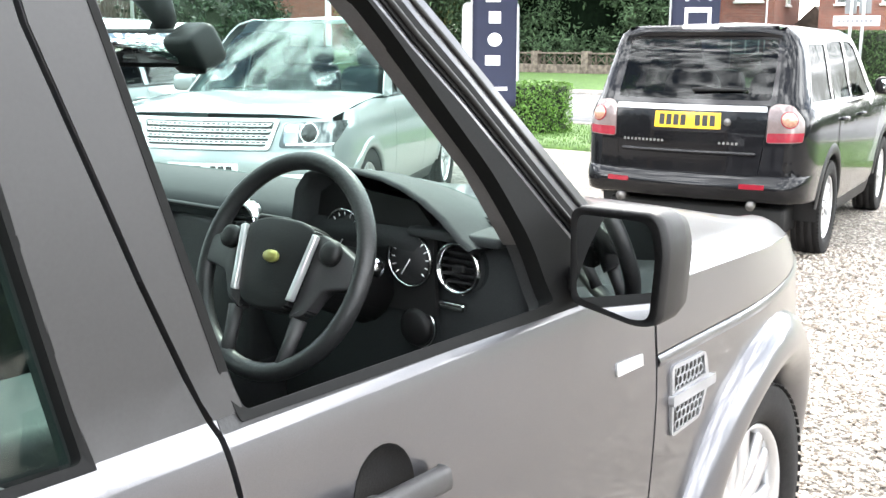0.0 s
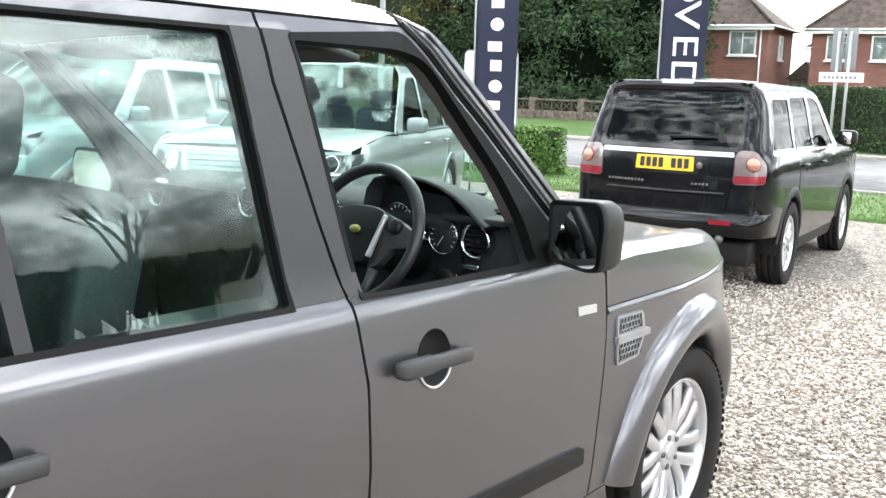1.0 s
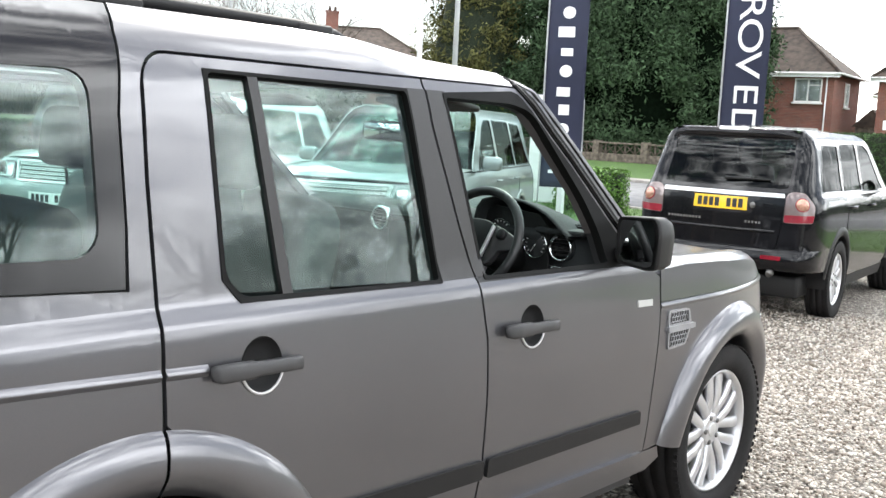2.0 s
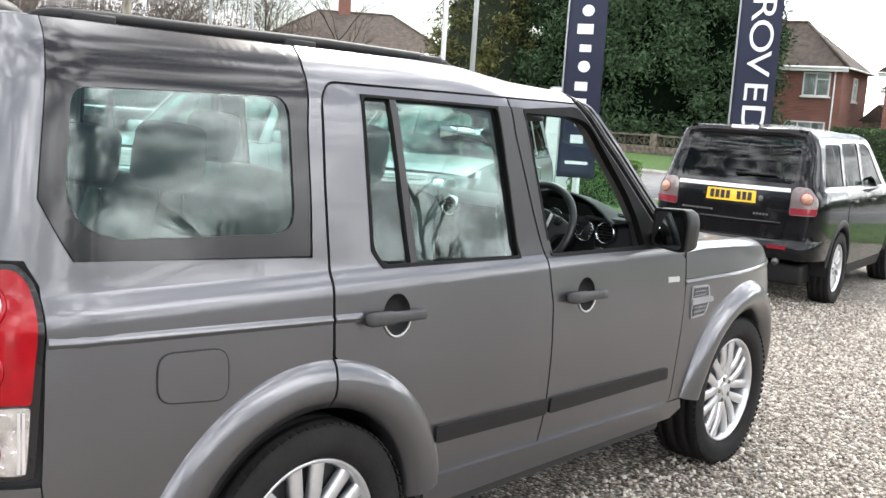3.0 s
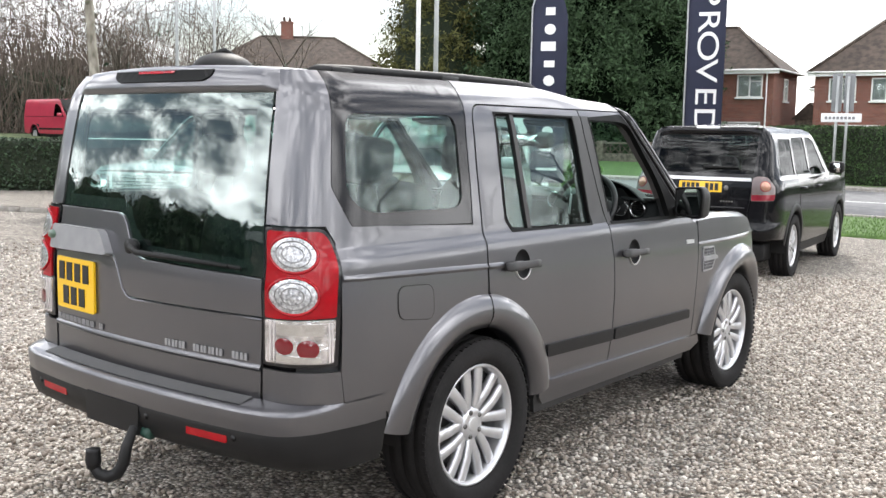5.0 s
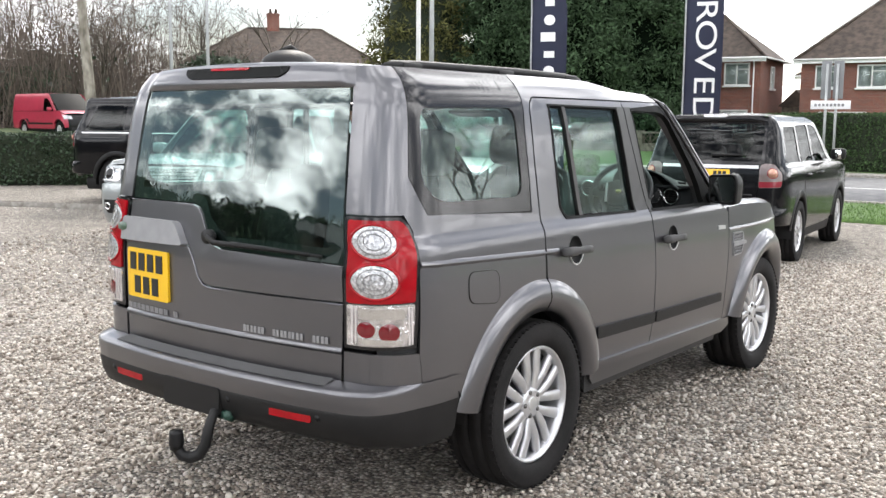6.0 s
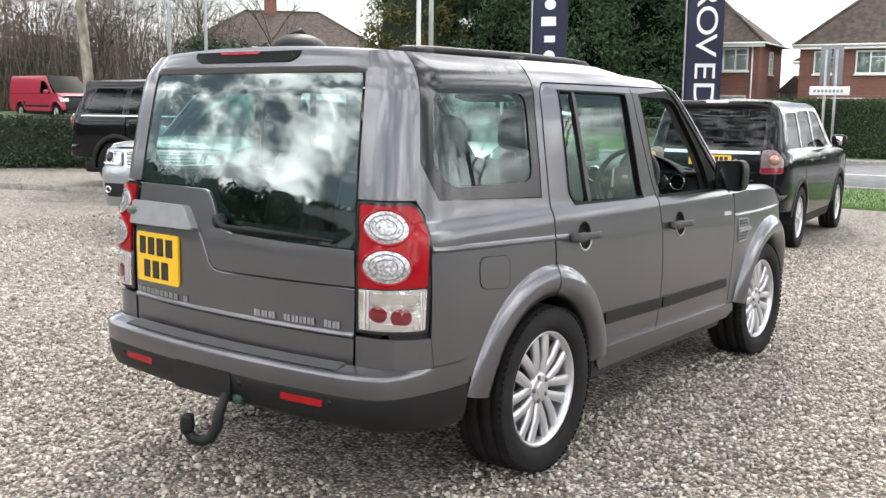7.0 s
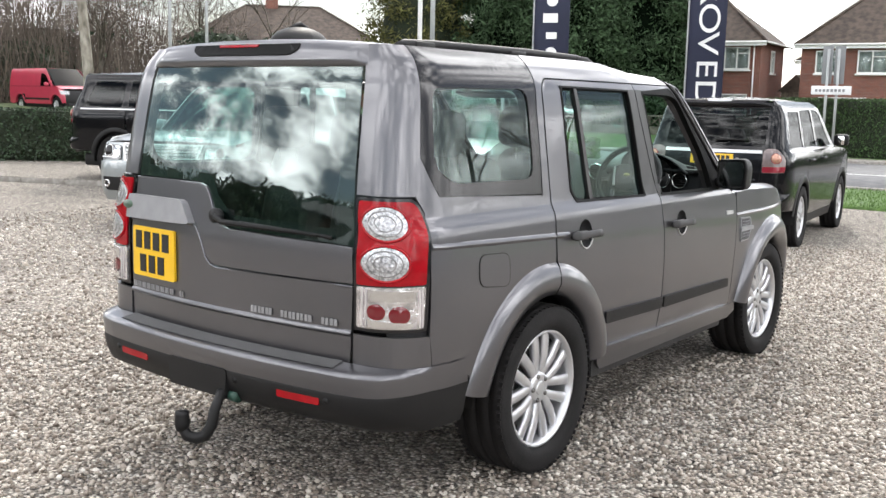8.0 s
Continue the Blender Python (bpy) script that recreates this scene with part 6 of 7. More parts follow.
    lk(bump.outputs["Normal"], b.inputs["Normal"])
    return m


def pebble_material():
    m = bpy.data.materials.new("pebble")
    m.use_nodes = True
    nt = m.node_tree
    b = nt.nodes["Principled BSDF"]
    b.inputs["Roughness"].default_value = 0.75
    g = nt.nodes.new("ShaderNodeNewGeometry")
    ramp = nt.nodes.new("ShaderNodeValToRGB")
    e = ramp.color_ramp.elements
    e[0].position, e[0].color = 0.0, (0.136, 0.108, 0.088, 1)
    e[1].position, e[1].color = 1.0, (0.68, 0.64, 0.58, 1)
    for p, c in ((0.25, (0.235, 0.195, 0.16, 1)), (0.5, (0.37, 0.32, 0.27, 1)), (0.75, (0.51, 0.46, 0.40, 1)), (0.9, (0.57, 0.53, 0.47, 1))):
        x = e.new(p)
        x.color = c
    nt.links.new(g.outputs["Random Per Island"], ramp.inputs["Fac"])
    nt.links.new(ramp.outputs["Color"], b.inputs["Base Color"])
    return m


def two_tone(name, a, b2, scale, rough=0.9, bump=0.0, detail=6.0, lo=0.35, hi=0.65, stretch=(1, 1, 1)):
    m = bpy.data.materials.new(name)
    m.use_nodes = True
    nt = m.node_tree
    p = nt.nodes["Principled BSDF"]
    p.inputs["Roughness"].default_value = rough
    co = nt.nodes.new("ShaderNodeTexCoord")
    mp = nt.nodes.new("ShaderNodeMapping")
    mp.inputs["Scale"].default_value = stretch
    n = nt.nodes.new("ShaderNodeTexNoise")
    n.inputs["Scale"].default_value, n.inputs["Detail"].default_value = scale, detail
    r = nt.nodes.new("ShaderNodeValToRGB")
    r.color_ramp.elements[0].position, r.color_ramp.elements[0].color = lo, (*a, 1)
    r.color_ramp.elements[1].position, r.color_ramp.elements[1].color = hi, (*b2, 1)
    nt.links.new(co.outputs["Object"], mp.inputs["Vector"])
    nt.links.new(mp.outputs["Vector"], n.inputs["Vector"])
    nt.links.new(n.outputs["Fac"], r.inputs["Fac"])
    nt.links.new(r.outputs["Color"], p.inputs["Base Color"])
    if bump:
        u = nt.nodes.new("ShaderNodeBump")
        u.inputs["Distance"].default_value = bump
        nt.links.new(n.outputs["Fac"], u.inputs["Height"])
        nt.links.new(u.outputs["Normal"], p.inputs["Normal"])
    return m


def brick_material():
    m = bpy.data.materials.new("red_brick")
    m.use_nodes = True
    nt = m.node_tree
    p = nt.nodes["Principled BSDF"]
    p.inputs["Roughness"].default_value = 0.9
    co = nt.nodes.new("ShaderNodeTexCoord")
    sep = nt.nodes.new("ShaderNodeSeparateXYZ")
    add = nt.nodes.new("ShaderNodeMath")
    com = nt.nodes.new("ShaderNodeCombineXYZ")
    br = nt.nodes.new("ShaderNodeTexBrick")
    br.inputs["Color1"].default_value, br.inputs["Color2"].default_value, br.inputs["Mortar"].default_value = (0.235, 0.082, 0.056, 1), (0.155, 0.060, 0.046, 1), (0.26, 0.21, 0.18, 1)
    br.inputs["Scale"].default_value = 1.0
    br.inputs["Brick Width"].default_value, br.inputs["Row Height"].default_value, br.inputs["Mortar Size"].default_value = 0.225, 0.075, 0.006
    no = nt.nodes.new("ShaderNodeTexNoise")
    no.inputs["Scale"].default_value, no.inputs["Detail"].default_value = 0.8, 6.0
    mr = nt.nodes.new("ShaderNodeMapRange")
    mr.inputs[3].default_value, mr.inputs[4].default_value = 0.7, 1.3
    sc = nt.nodes.new("ShaderNodeVectorMath")
    sc.operation = "SCALE"
    lk = nt.links.new
    lk(co.outputs["Object"], sep.inputs[0])
    lk(sep.outputs["X"], add.inputs[0])
    lk(sep.outputs["Y"], add.inputs[1])
    lk(add.outputs[0], com.inputs["X"])
    lk(sep.outputs["Z"], com.inputs["Y"])
    lk(com.outputs[0], br.inputs["Vector"])
    lk(co.outputs["Object"], no.inputs["Vector"])
    lk(no.outputs["Fac"], mr.inputs[0])
    lk(br.outputs["Color"], sc.inputs[0])
    lk(mr.outputs[0], sc.inputs["Scale"])
    lk(sc.outputs[0], p.inputs["Base Color"])
    return m


GRAVEL, PEBBLE, BRICK = gravel_material(), pebble_material(), brick_material()
GRASS = two_tone("mown_grass", (0.035, 0.075, 0.012), (0.085, 0.16, 0.03), 9.0, bump=0.02)
FIELD = two_tone("rough_grass", (0.03, 0.055, 0.015), (0.07, 0.10, 0.03), 0.8, bump=0.03)
BLADE = mat("grass_blade", (0.07, 0.145, 0.022), 0.7, per_island=0.4)
ASPHALT = two_tone("asphalt", (0.11, 0.11, 0.115), (0.17, 0.17, 0.175), 3.0, bump=0.004)
CONCRETE = two_tone("kerb_concrete", (0.22, 0.20, 0.18), (0.36, 0.34, 0.31), 12.0, bump=0.004)
HEDGE = mat("hedge_leaf", (0.038, 0.075, 0.020), 0.8, per_island=0.55)
HEDGE_DARK = mat("dark_hedge_leaf", (0.022, 0.045, 0.018), 0.6, per_island=0.6)
BOX_LEAF = mat("box_leaf", (0.09, 0.19, 0.025), 0.55, per_island=0.45)
# near-black green: shade between the leaves, put into the core's colour
HEDGE_CORE = two_tone("foliage_shade_core", (0.008, 0.013, 0.005), (0.02, 0.03, 0.012), 12.0)
FIR = mat("conifer_spray", (0.046, 0.076, 0.038), 0.9, spec=0.15, per_island=0.6)
# near-black: the crown's inner shade is put into this colour
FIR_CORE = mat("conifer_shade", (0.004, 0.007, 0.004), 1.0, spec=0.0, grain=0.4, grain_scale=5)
CYPRESS = mat("cypress_spray", (0.105, 0.105, 0.038), 0.9, spec=0.15, per_island=0.5)
BARK = two_tone("bark", (0.06, 0.05, 0.04), (0.15, 0.13, 0.105), 9.0, bump=0.01, stretch=(1, 1, 0.3))
PALE_BARK = two_tone("pale_bark", (0.13, 0.115, 0.09), (0.36, 0.33, 0.28), 5.0, bump=0.008, stretch=(1, 1, 0.4))
TWIG = mat("twig", (0.135, 0.108, 0.088), 0.9, per_island=0.55)
ROOF = two_tone("roof_tile", (0.045, 0.034, 0.028), (0.095, 0.071, 0.056), 3.0, bump=0.02)
UPVC = mat("white_window_frame", (0.78, 0.78, 0.76), 0.4, stain=0.06)
PANE = glass_mat("house_pane", (0.80, 0.84, 0.84))
NET = mat("net_curtain", (0.55, 0.55, 0.53), 0.9, stain=0.2)
NAVY = mat("navy_flag_cloth", (0.013, 0.016, 0.040), 0.75, grain=0.08, grain_scale=400, stain=0.12)
WHITE = mat("white_panel", (0.78, 0.78, 0.78), 0.45, stain=0.06)
POST = mat("galvanised_post", (0.36, 0.37, 0.37), 0.5, 0.3, stain=0.15)
SIGN_BACK = mat("sign_back_grey", (0.20, 0.205, 0.21), 0.55, stain=0.12)
STONE = two_tone("wall_stone", (0.07, 0.055, 0.045), (0.17, 0.14, 0.11), 6.0, bump=0.01)
LINE = mat("road_paint", (0.6, 0.6, 0.58), 0.7, stain=0.2)


# ground: one sheet to the horizon, flat near by, rising a little to the far left
def rise(x, y):
    t = min(1.0, max(0.0, (-24.0 - x) / 16.0))
    return 1.1 * t * t * (3 - 2 * t)


gx = [-600, -300, -150, -100, -80, -60, -50, -44, -40, -38, -36, -34, -32, -30, -28, -26, -24, -20, 0, 20, 60, 150, 300, 600]
tagged(part("ground", grid(lambda x, y: Vector((x, y, rise(x, y) - 0.03)), gx, [-600, -200, -100, -60, -30, 0, 15, 30, 60, 100, 200, 400, 800], flip=True), FIELD), "rough grass ground reaching the horizon", "ground", kind="structure")
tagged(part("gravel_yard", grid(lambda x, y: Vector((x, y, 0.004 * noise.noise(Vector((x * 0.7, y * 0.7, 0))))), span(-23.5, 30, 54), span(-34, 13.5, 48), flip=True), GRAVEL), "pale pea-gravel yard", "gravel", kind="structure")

# pebbles that can be told apart, in the stretch beside and behind the grey car
ico = bmesh.new()
bmesh.ops.create_icosphere(ico, subdivisions=1, radius=1.0)
ico_v = np.array([v.co[:] for v in ico.verts], np.float32)
ico_f = np.array([[v.index for v in f.verts] for f in ico.faces], np.int32)
ico.free()


def pebbles(name, n, x0, x1, y0, y1, size, keep):
    xy = np.stack([RNG.uniform(x0, x1, n), RNG.uniform(y0, y1, n)], 1)
    xy = xy[keep(xy)]
    n = len(xy)
    s = size * RNG.lognormal(0.0, 0.28, (n, 1)) * np.stack([RNG.uniform(0.85, 1.2, n), RNG.uniform(0.75, 1.0, n), RNG.uniform(0.6, 0.95, n)], 1)
    a = RNG.uniform(0, 2 * math.pi, n)
    t = RNG.uniform(-0.5, 0.5, n)
    v = ico_v[None] * s[:, None, :]
    ct, st = np.cos(t)[:, None], np.sin(t)[:, None]
    v = np.stack([v[..., 0], v[..., 1] * ct - v[..., 2] * st, v[..., 1] * st + v[..., 2] * ct], 2)
    ca, sa = np.cos(a)[:, None], np.sin(a)[:, None]
    v = np.stack([v[..., 0] * ca - v[..., 1] * sa, v[..., 0] * sa + v[..., 1] * ca, v[..., 2]], 2)
    v[..., 0] += xy[:, None, 0]
    v[..., 1] += xy[:, None, 1]
    v[..., 2] += (0.003 + RNG.uniform(-0.002, 0.006, n))[:, None]
    f = (ico_f[None] + (np.arange(n) * len(ico_v))[:, None, None]).reshape(-1, 3)
    ob = quick_mesh(name, v.reshape(-1, 3), f, PEBBLE)
    return tagged(ob, "loose rounded tan and grey pebbles", "gravel", kind="stuff")


def near_yard(xy):
    x, y = xy[:, 0], xy[:, 1]
    return ~((np.abs(x) < 0.66) & (y > -0.7) & (y < 3.3))


pebbles("pebble_gravel", 82000, -3.6, 3.2, -2.6, 8.4, 0.0093, near_yard)
pebbles("pebble_gravel_far", 16000, -9.5, 3.0, -0.5, 9.5, 0.014, lambda q: (q[:, 0] < -1.0) & (q[:, 1] < 1.5 - 0.75 * q[:, 0]) & (q[:, 1] > -2.5 - 0.35 * q[:, 0]))

# verge, road, kerbs
tagged(part("grass_verge", grid(lambda x, y: Vector((x, y, 0.045 + 0.012 * noise.noise(Vector((x * 0.5, y * 0.9, 3)))) if 13.5 < y < 17.3 else Vector((x, y, -0.02))), span(-60, 60, 121), [13.48, 13.52, 14.2, 15, 16, 16.8, 17.28, 17.32], flip=True), GRASS), "mown grass verge beside the road", "grass", kind="structure")
tagged(part("road", box(-300, 300, 17.44, 28.6, -0.12, 0.0), ASPHALT), "worn grey asphalt road", "road", kind="structure")
for y, nm in ((17.32, "near"), (28.6, "far")):
    kb = tagged(part("kerb_" + nm, box(-120, 120, y, y + 0.12, -0.1, 0.09, 0.012), CONCRETE), "pale concrete kerb along the road", "kerb", kind="structure")
tagged(part("pavement", box(-120, 120, 28.72, 30.2, -0.1, 0.075), CONCRETE), "pale concrete footway across the road", "pavement", kind="structure")
tagged(part("lawn", grid(lambda x, y: Vector((x, y, 0.07 + 0.25 * (y - 30.2) / 9)), span(-60, 40, 60), span(30.2, 39.2, 10), flip=True), GRASS), "mown lawn across the road", "grass", kind="structure")
dash = box(0, 2.0, 23.0, 23.12, 0.0, 0.006)
d0 = part("road_marking", dash, LINE, smooth=False)
tagged(d0, "white dashed centre line on asphalt", "road marking", "centre line dashes", "structure")
d0.matrix_basis = pose(-40, 0, 0)
for i in range(1, 16):
    copy_thing(d0, pose(-40 + i * 5.0, 0, 0))
# stone kerb that divides the gravel
kl = thing("stone_kerb", "low worn stone kerb set in the gravel", "kerb", pose(-12.3, 6.85, 0, 0, 0, 22), kind="structure")
k0 = part("kerb_stone", box(0, 0.90, 0, 0.16, -0.05, 0.085, 0.012), CONCRETE, kl)
for i in range(1, 12):
    again(k0, kl, pose(-0.915 * i, 0.004 * (i % 3), 0.004 * ((i * 7) % 3)))
for i in range(1, 4):
    again(k0, kl, pose(0.915 * i, 0, 0))

# grass blades on the near verge
n = 26000
bx, by = RNG.uniform(-14, 6, n), RNG.uniform(13.45, 17.35, n)
h = RNG.uniform(0.03, 0.075, n)
lean = RNG.normal(0, 0.02, (n, 2))
w = 0.006
a = RNG.uniform(0, math.pi, n)
p0 = np.stack([bx - w * np.cos(a), by - w * np.sin(a), np.full(n, 0.035)], 1)
p1 = np.stack([bx + w * np.cos(a), by + w * np.sin(a), np.full(n, 0.035)], 1)
p2 = np.stack([bx + lean[:, 0], by + lean[:, 1], 0.045 + h], 1)
tagged(quick_mesh("grass_blades", np.stack([p0, p1, p2], 1).reshape(-1, 3), np.arange(3 * n).reshape(-1, 3), BLADE), "short mown grass blades on the verge", "grass", kind="stuff")


def hedge(name, label, p, length, depth, height, angle, leaf, material, per_m2=420, bulge=0.06):
    ob = thing(name, label, "hedge", pose(*p, 0, 0, angle))
    # added dark core that stands in for the hedge's inner shade
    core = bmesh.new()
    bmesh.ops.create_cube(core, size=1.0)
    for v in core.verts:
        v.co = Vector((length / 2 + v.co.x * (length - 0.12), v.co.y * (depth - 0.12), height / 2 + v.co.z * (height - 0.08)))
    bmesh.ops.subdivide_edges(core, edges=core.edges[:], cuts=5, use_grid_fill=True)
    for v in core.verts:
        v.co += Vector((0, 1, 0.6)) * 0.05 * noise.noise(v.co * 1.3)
    part("foliage_shade_core", core, HEDGE_CORE, ob)
    pts, out = [], []
    for (au, av, fix, nrm) in ((length, height, "front", (0, -1, 0)), (length, height, "back", (0, 1, 0)), (length, depth, "top", (0, 0, 1)), (depth, height, "a", (-1, 0, 0)), (depth, height, "b", (1, 0, 0))):
        k = int(au * av * per_m2)
        u, v, j = RNG.uniform(0, au, k), RNG.uniform(0, av, k), RNG.normal(0, bulge * 0.45, k)
        wob = np.array([bulge * noise.noise(Vector((q * 0.9, r * 1.1, 2.0))) for q, r in zip(u, v)])
        if fix == "front":
            q = np.stack([u, -depth / 2 - j - wob, v], 1)
        elif fix == "back":
            q = np.stack([u, depth / 2 + j + wob, v], 1)
        elif fix == "top":
            q = np.stack([u, v - depth / 2, height + j * 0.7 + wob], 1)
        elif fix == "a":
            q = np.stack([-j, u - depth / 2, v], 1)
        else:
            q = np.stack([length + j, u - depth / 2, v], 1)
        pts.append(q)
        out.append(np.tile(np.array(nrm, float) * 0.8, (k, 1)))
    tagged(leaf_cloud("leaves", np.concatenate(pts), leaf, material, ob, np.concatenate(out)), kind="stuff")
    return ob


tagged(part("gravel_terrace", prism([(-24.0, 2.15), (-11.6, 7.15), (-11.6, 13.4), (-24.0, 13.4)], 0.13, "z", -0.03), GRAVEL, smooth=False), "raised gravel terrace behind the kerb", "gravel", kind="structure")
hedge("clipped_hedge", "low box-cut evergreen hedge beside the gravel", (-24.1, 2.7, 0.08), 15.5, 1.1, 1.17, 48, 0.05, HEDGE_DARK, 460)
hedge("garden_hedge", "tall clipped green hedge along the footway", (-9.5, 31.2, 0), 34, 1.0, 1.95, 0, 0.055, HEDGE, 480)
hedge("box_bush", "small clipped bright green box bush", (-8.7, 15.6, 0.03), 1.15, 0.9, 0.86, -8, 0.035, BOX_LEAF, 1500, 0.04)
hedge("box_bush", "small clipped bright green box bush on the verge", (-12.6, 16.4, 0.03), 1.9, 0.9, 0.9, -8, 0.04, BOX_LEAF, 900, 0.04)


# trees
def bare_tree(name, label, x, y, z, height, seed, spread=0.55, trunk=0.16, levels=5, bark=BARK, up=0.25):
    rng = random.Random(seed)
    ob = thing(name, label, "tree", pose(x, y, z))
    limbs, twigs = bmesh.new(), bmesh.new()

    def grow_limb(p, d, length, r, level):
        steps = 4 if level < 3 else 3
        pts, rad = [p.copy()], [r]
        q, w = p.copy(), d.copy()
        for i in range(steps):
            j = 0.03 if level == 0 else 0.13
            w = (w + Vector((rng.gauss(0, j), rng.gauss(0, j), rng.gauss(0.03, 0.08)))).normalized()
            q = q + w * length / steps
            pts.append(q.copy())
            rad.append(r * (1 - 0.5 * (i + 1) / steps))
        tube(pts, rad, 8 if level == 0 else 5 if level < 3 else 3, bm=limbs if level < 3 else twigs)
        if level >= levels:
            return
        kids = 5 if level == 0 else 4 if level < 3 else 3
        for i in range(kids):
            t = rng.uniform(0.35, 1.0) if level else rng.uniform(0.45, 1.0)
            k = min(int(t * steps), steps - 1)
            b = pts[k].lerp(pts[k + 1], t * steps - k)
            a = rng.uniform(0, 2 * math.pi)
            side = Vector((math.cos(a), math.sin(a), up))
            nd = (w * 0.55 + side * spread).normalized()
            grow_limb(b, nd, length * rng.uniform(0.5, 0.72), rad[k] * 0.58, level + 1)
    grow_limb(Vector((0, 0, -0.1)), Vector((0.03, 0.02, 1)), height * 0.45, trunk, 0)
    part("trunk", limbs, bark, ob)
    if len(twigs.verts):
        tagged(part("twig_spray", twigs, TWIG, ob), kind="stuff")
    else:
        twigs.free()
    return ob


for i, (x, y, h) in enumerate(((-50, 13, 11), (-54, 22, 12), (-47, 30, 10), (-52, 34, 12), (-46, 36, 11), (-58, 17, 12), (-44, 40, 10), (-60, 27, 13), (-52, 8, 11), (-55, 44, 10), (-62, 20, 13), (-48, 20, 10))):
    bare_tree("bare_tree", "leafless brown winter tree", x, y, rise(x, y), h, 20 + i, trunk=0.15, levels=4)
bare_tree("pale_trunk_tree", "leafless tree with a tall pale mottled trunk", -24.4, 14.5, 0.0, 20, 5, 0.4, 0.19, 4, PALE_BARK)
bare_tree("bare_tree", "leafless garden tree before the brick house", -6.3, 40.5, 0.2, 10, 77, 0.6, 0.13, 5)
bare_tree("bare_tree", "leafless tree at the edge of the yard", 26.5, 11.0, 0, 9.5, 91, 0.6, 0.17, 5)
bare_tree("bare_tree", "leafless tree at the edge of the yard", 24.0, 4.5, 0, 8, 93, 0.6, 0.14, 5)
bare_tree("bare_tree", "leafless tree at the edge of the yard", 28.0, 19.0, 0, 9, 94, 0.6, 0.15, 5)
for i, (x, y, h) in enumerate(((20.0, 32.5, 12), (25.0, 33.0, 13), (31.0, 32.5, 12))):
    bare_tree("bare_tree", "leafless tree behind the hedge across the road", x, y, 0.1, h, 130 + i, 0.6, 0.16, 5)
bare_tree("bare_tree", "leafless tree at the edge of the yard", 27.0, -3.5, 0, 9, 92, 0.6, 0.15, 5)


def conifer(name, label, x, y, z, radius, height, seed, leaf, material, count, taper=0.55, core=FIR_CORE):
    rng = np.random.default_rng(seed)
    ob = thing(name, label, "tree", pose(x, y, z))
    part("trunk", tube([(0, 0, -0.2), (0.05, 0, height * 0.5), (0, 0.05, height * 0.95)], [radius * 0.07, radius * 0.04, 0.03], 10), BARK, ob)
    lb = bmesh.new()
    tips = []
    for i in range(230):
        hh = rng.uniform(0.02, 0.97)
        rr = radius * min(1.0, 0.75 + 1.2 * hh) * (1 - hh ** 1.6 * taper - 0.25 * max(0, hh - 0.7) / 0.3) * rng.uniform(0.78, 1.08)
        a = rng.uniform(0, 2 * math.pi)
        tip = Vector((rr * math.cos(a), rr * math.sin(a), hh * height - 0.25 * rr * rng.uniform(0, 1)))
        tips.append(tip)
        if i % 3 == 0:
            tube([(0, 0, hh * height), tuple(tip * 0.5 + Vector((0, 0, hh * height * 0.5 + 0.2))), tuple(tip)], [0.06, 0.04, 0.015], 5, bm=lb)
    part("limbs", lb, BARK, ob)
    # added dark shell, so gaps between sprays look shaded
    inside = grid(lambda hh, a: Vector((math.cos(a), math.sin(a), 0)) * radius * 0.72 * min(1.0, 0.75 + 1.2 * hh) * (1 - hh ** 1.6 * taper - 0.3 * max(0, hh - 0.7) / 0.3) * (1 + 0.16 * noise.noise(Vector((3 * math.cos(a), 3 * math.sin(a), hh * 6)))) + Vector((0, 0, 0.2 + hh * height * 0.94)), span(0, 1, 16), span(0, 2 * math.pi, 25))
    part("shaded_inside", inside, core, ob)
    t = np.array([tuple(q) for q in tips])
    idx = rng.integers(0, len(t), count)
    spread = radius * 0.105
    pts = t[idx] * rng.uniform(0.80, 1.03, (count, 1)) ** np.array([1, 1, 0.25]) + rng.normal(0, 1, (count, 3)) * np.array([spread, spread, spread * 0.8])
    pts[:, 2] = np.abs(pts[:, 2]) + 0.05
    out = pts * np.array([1, 1, 0]) / (np.linalg.norm(pts[:, :2], axis=1)[:, None] + 1e-6) * 0.6 + np.array([0, 0, 0.2])
    tagged(leaf_cloud("crown", pts, leaf, material, ob, out, long=2.6), kind="stuff")
    return ob


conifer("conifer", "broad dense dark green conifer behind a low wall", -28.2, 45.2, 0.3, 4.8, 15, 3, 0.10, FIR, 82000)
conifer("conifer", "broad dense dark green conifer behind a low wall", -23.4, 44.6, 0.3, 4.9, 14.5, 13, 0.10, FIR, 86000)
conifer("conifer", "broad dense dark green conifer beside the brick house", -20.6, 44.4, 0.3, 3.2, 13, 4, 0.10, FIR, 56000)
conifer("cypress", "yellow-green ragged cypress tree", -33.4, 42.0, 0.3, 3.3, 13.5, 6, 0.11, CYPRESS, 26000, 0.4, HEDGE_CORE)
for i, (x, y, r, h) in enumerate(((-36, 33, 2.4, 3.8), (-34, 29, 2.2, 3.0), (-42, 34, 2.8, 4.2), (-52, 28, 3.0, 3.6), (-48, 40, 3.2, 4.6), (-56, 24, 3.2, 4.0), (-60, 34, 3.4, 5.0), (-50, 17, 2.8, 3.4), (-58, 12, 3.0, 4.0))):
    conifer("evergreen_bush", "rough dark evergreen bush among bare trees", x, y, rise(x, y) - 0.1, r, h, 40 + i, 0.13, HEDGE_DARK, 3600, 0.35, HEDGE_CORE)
nb = 64000
tx = RNG.uniform(-80, -47, nb)
ty = RNG.uniform(0, 43, nb) + (-47 - tx) * 0.25
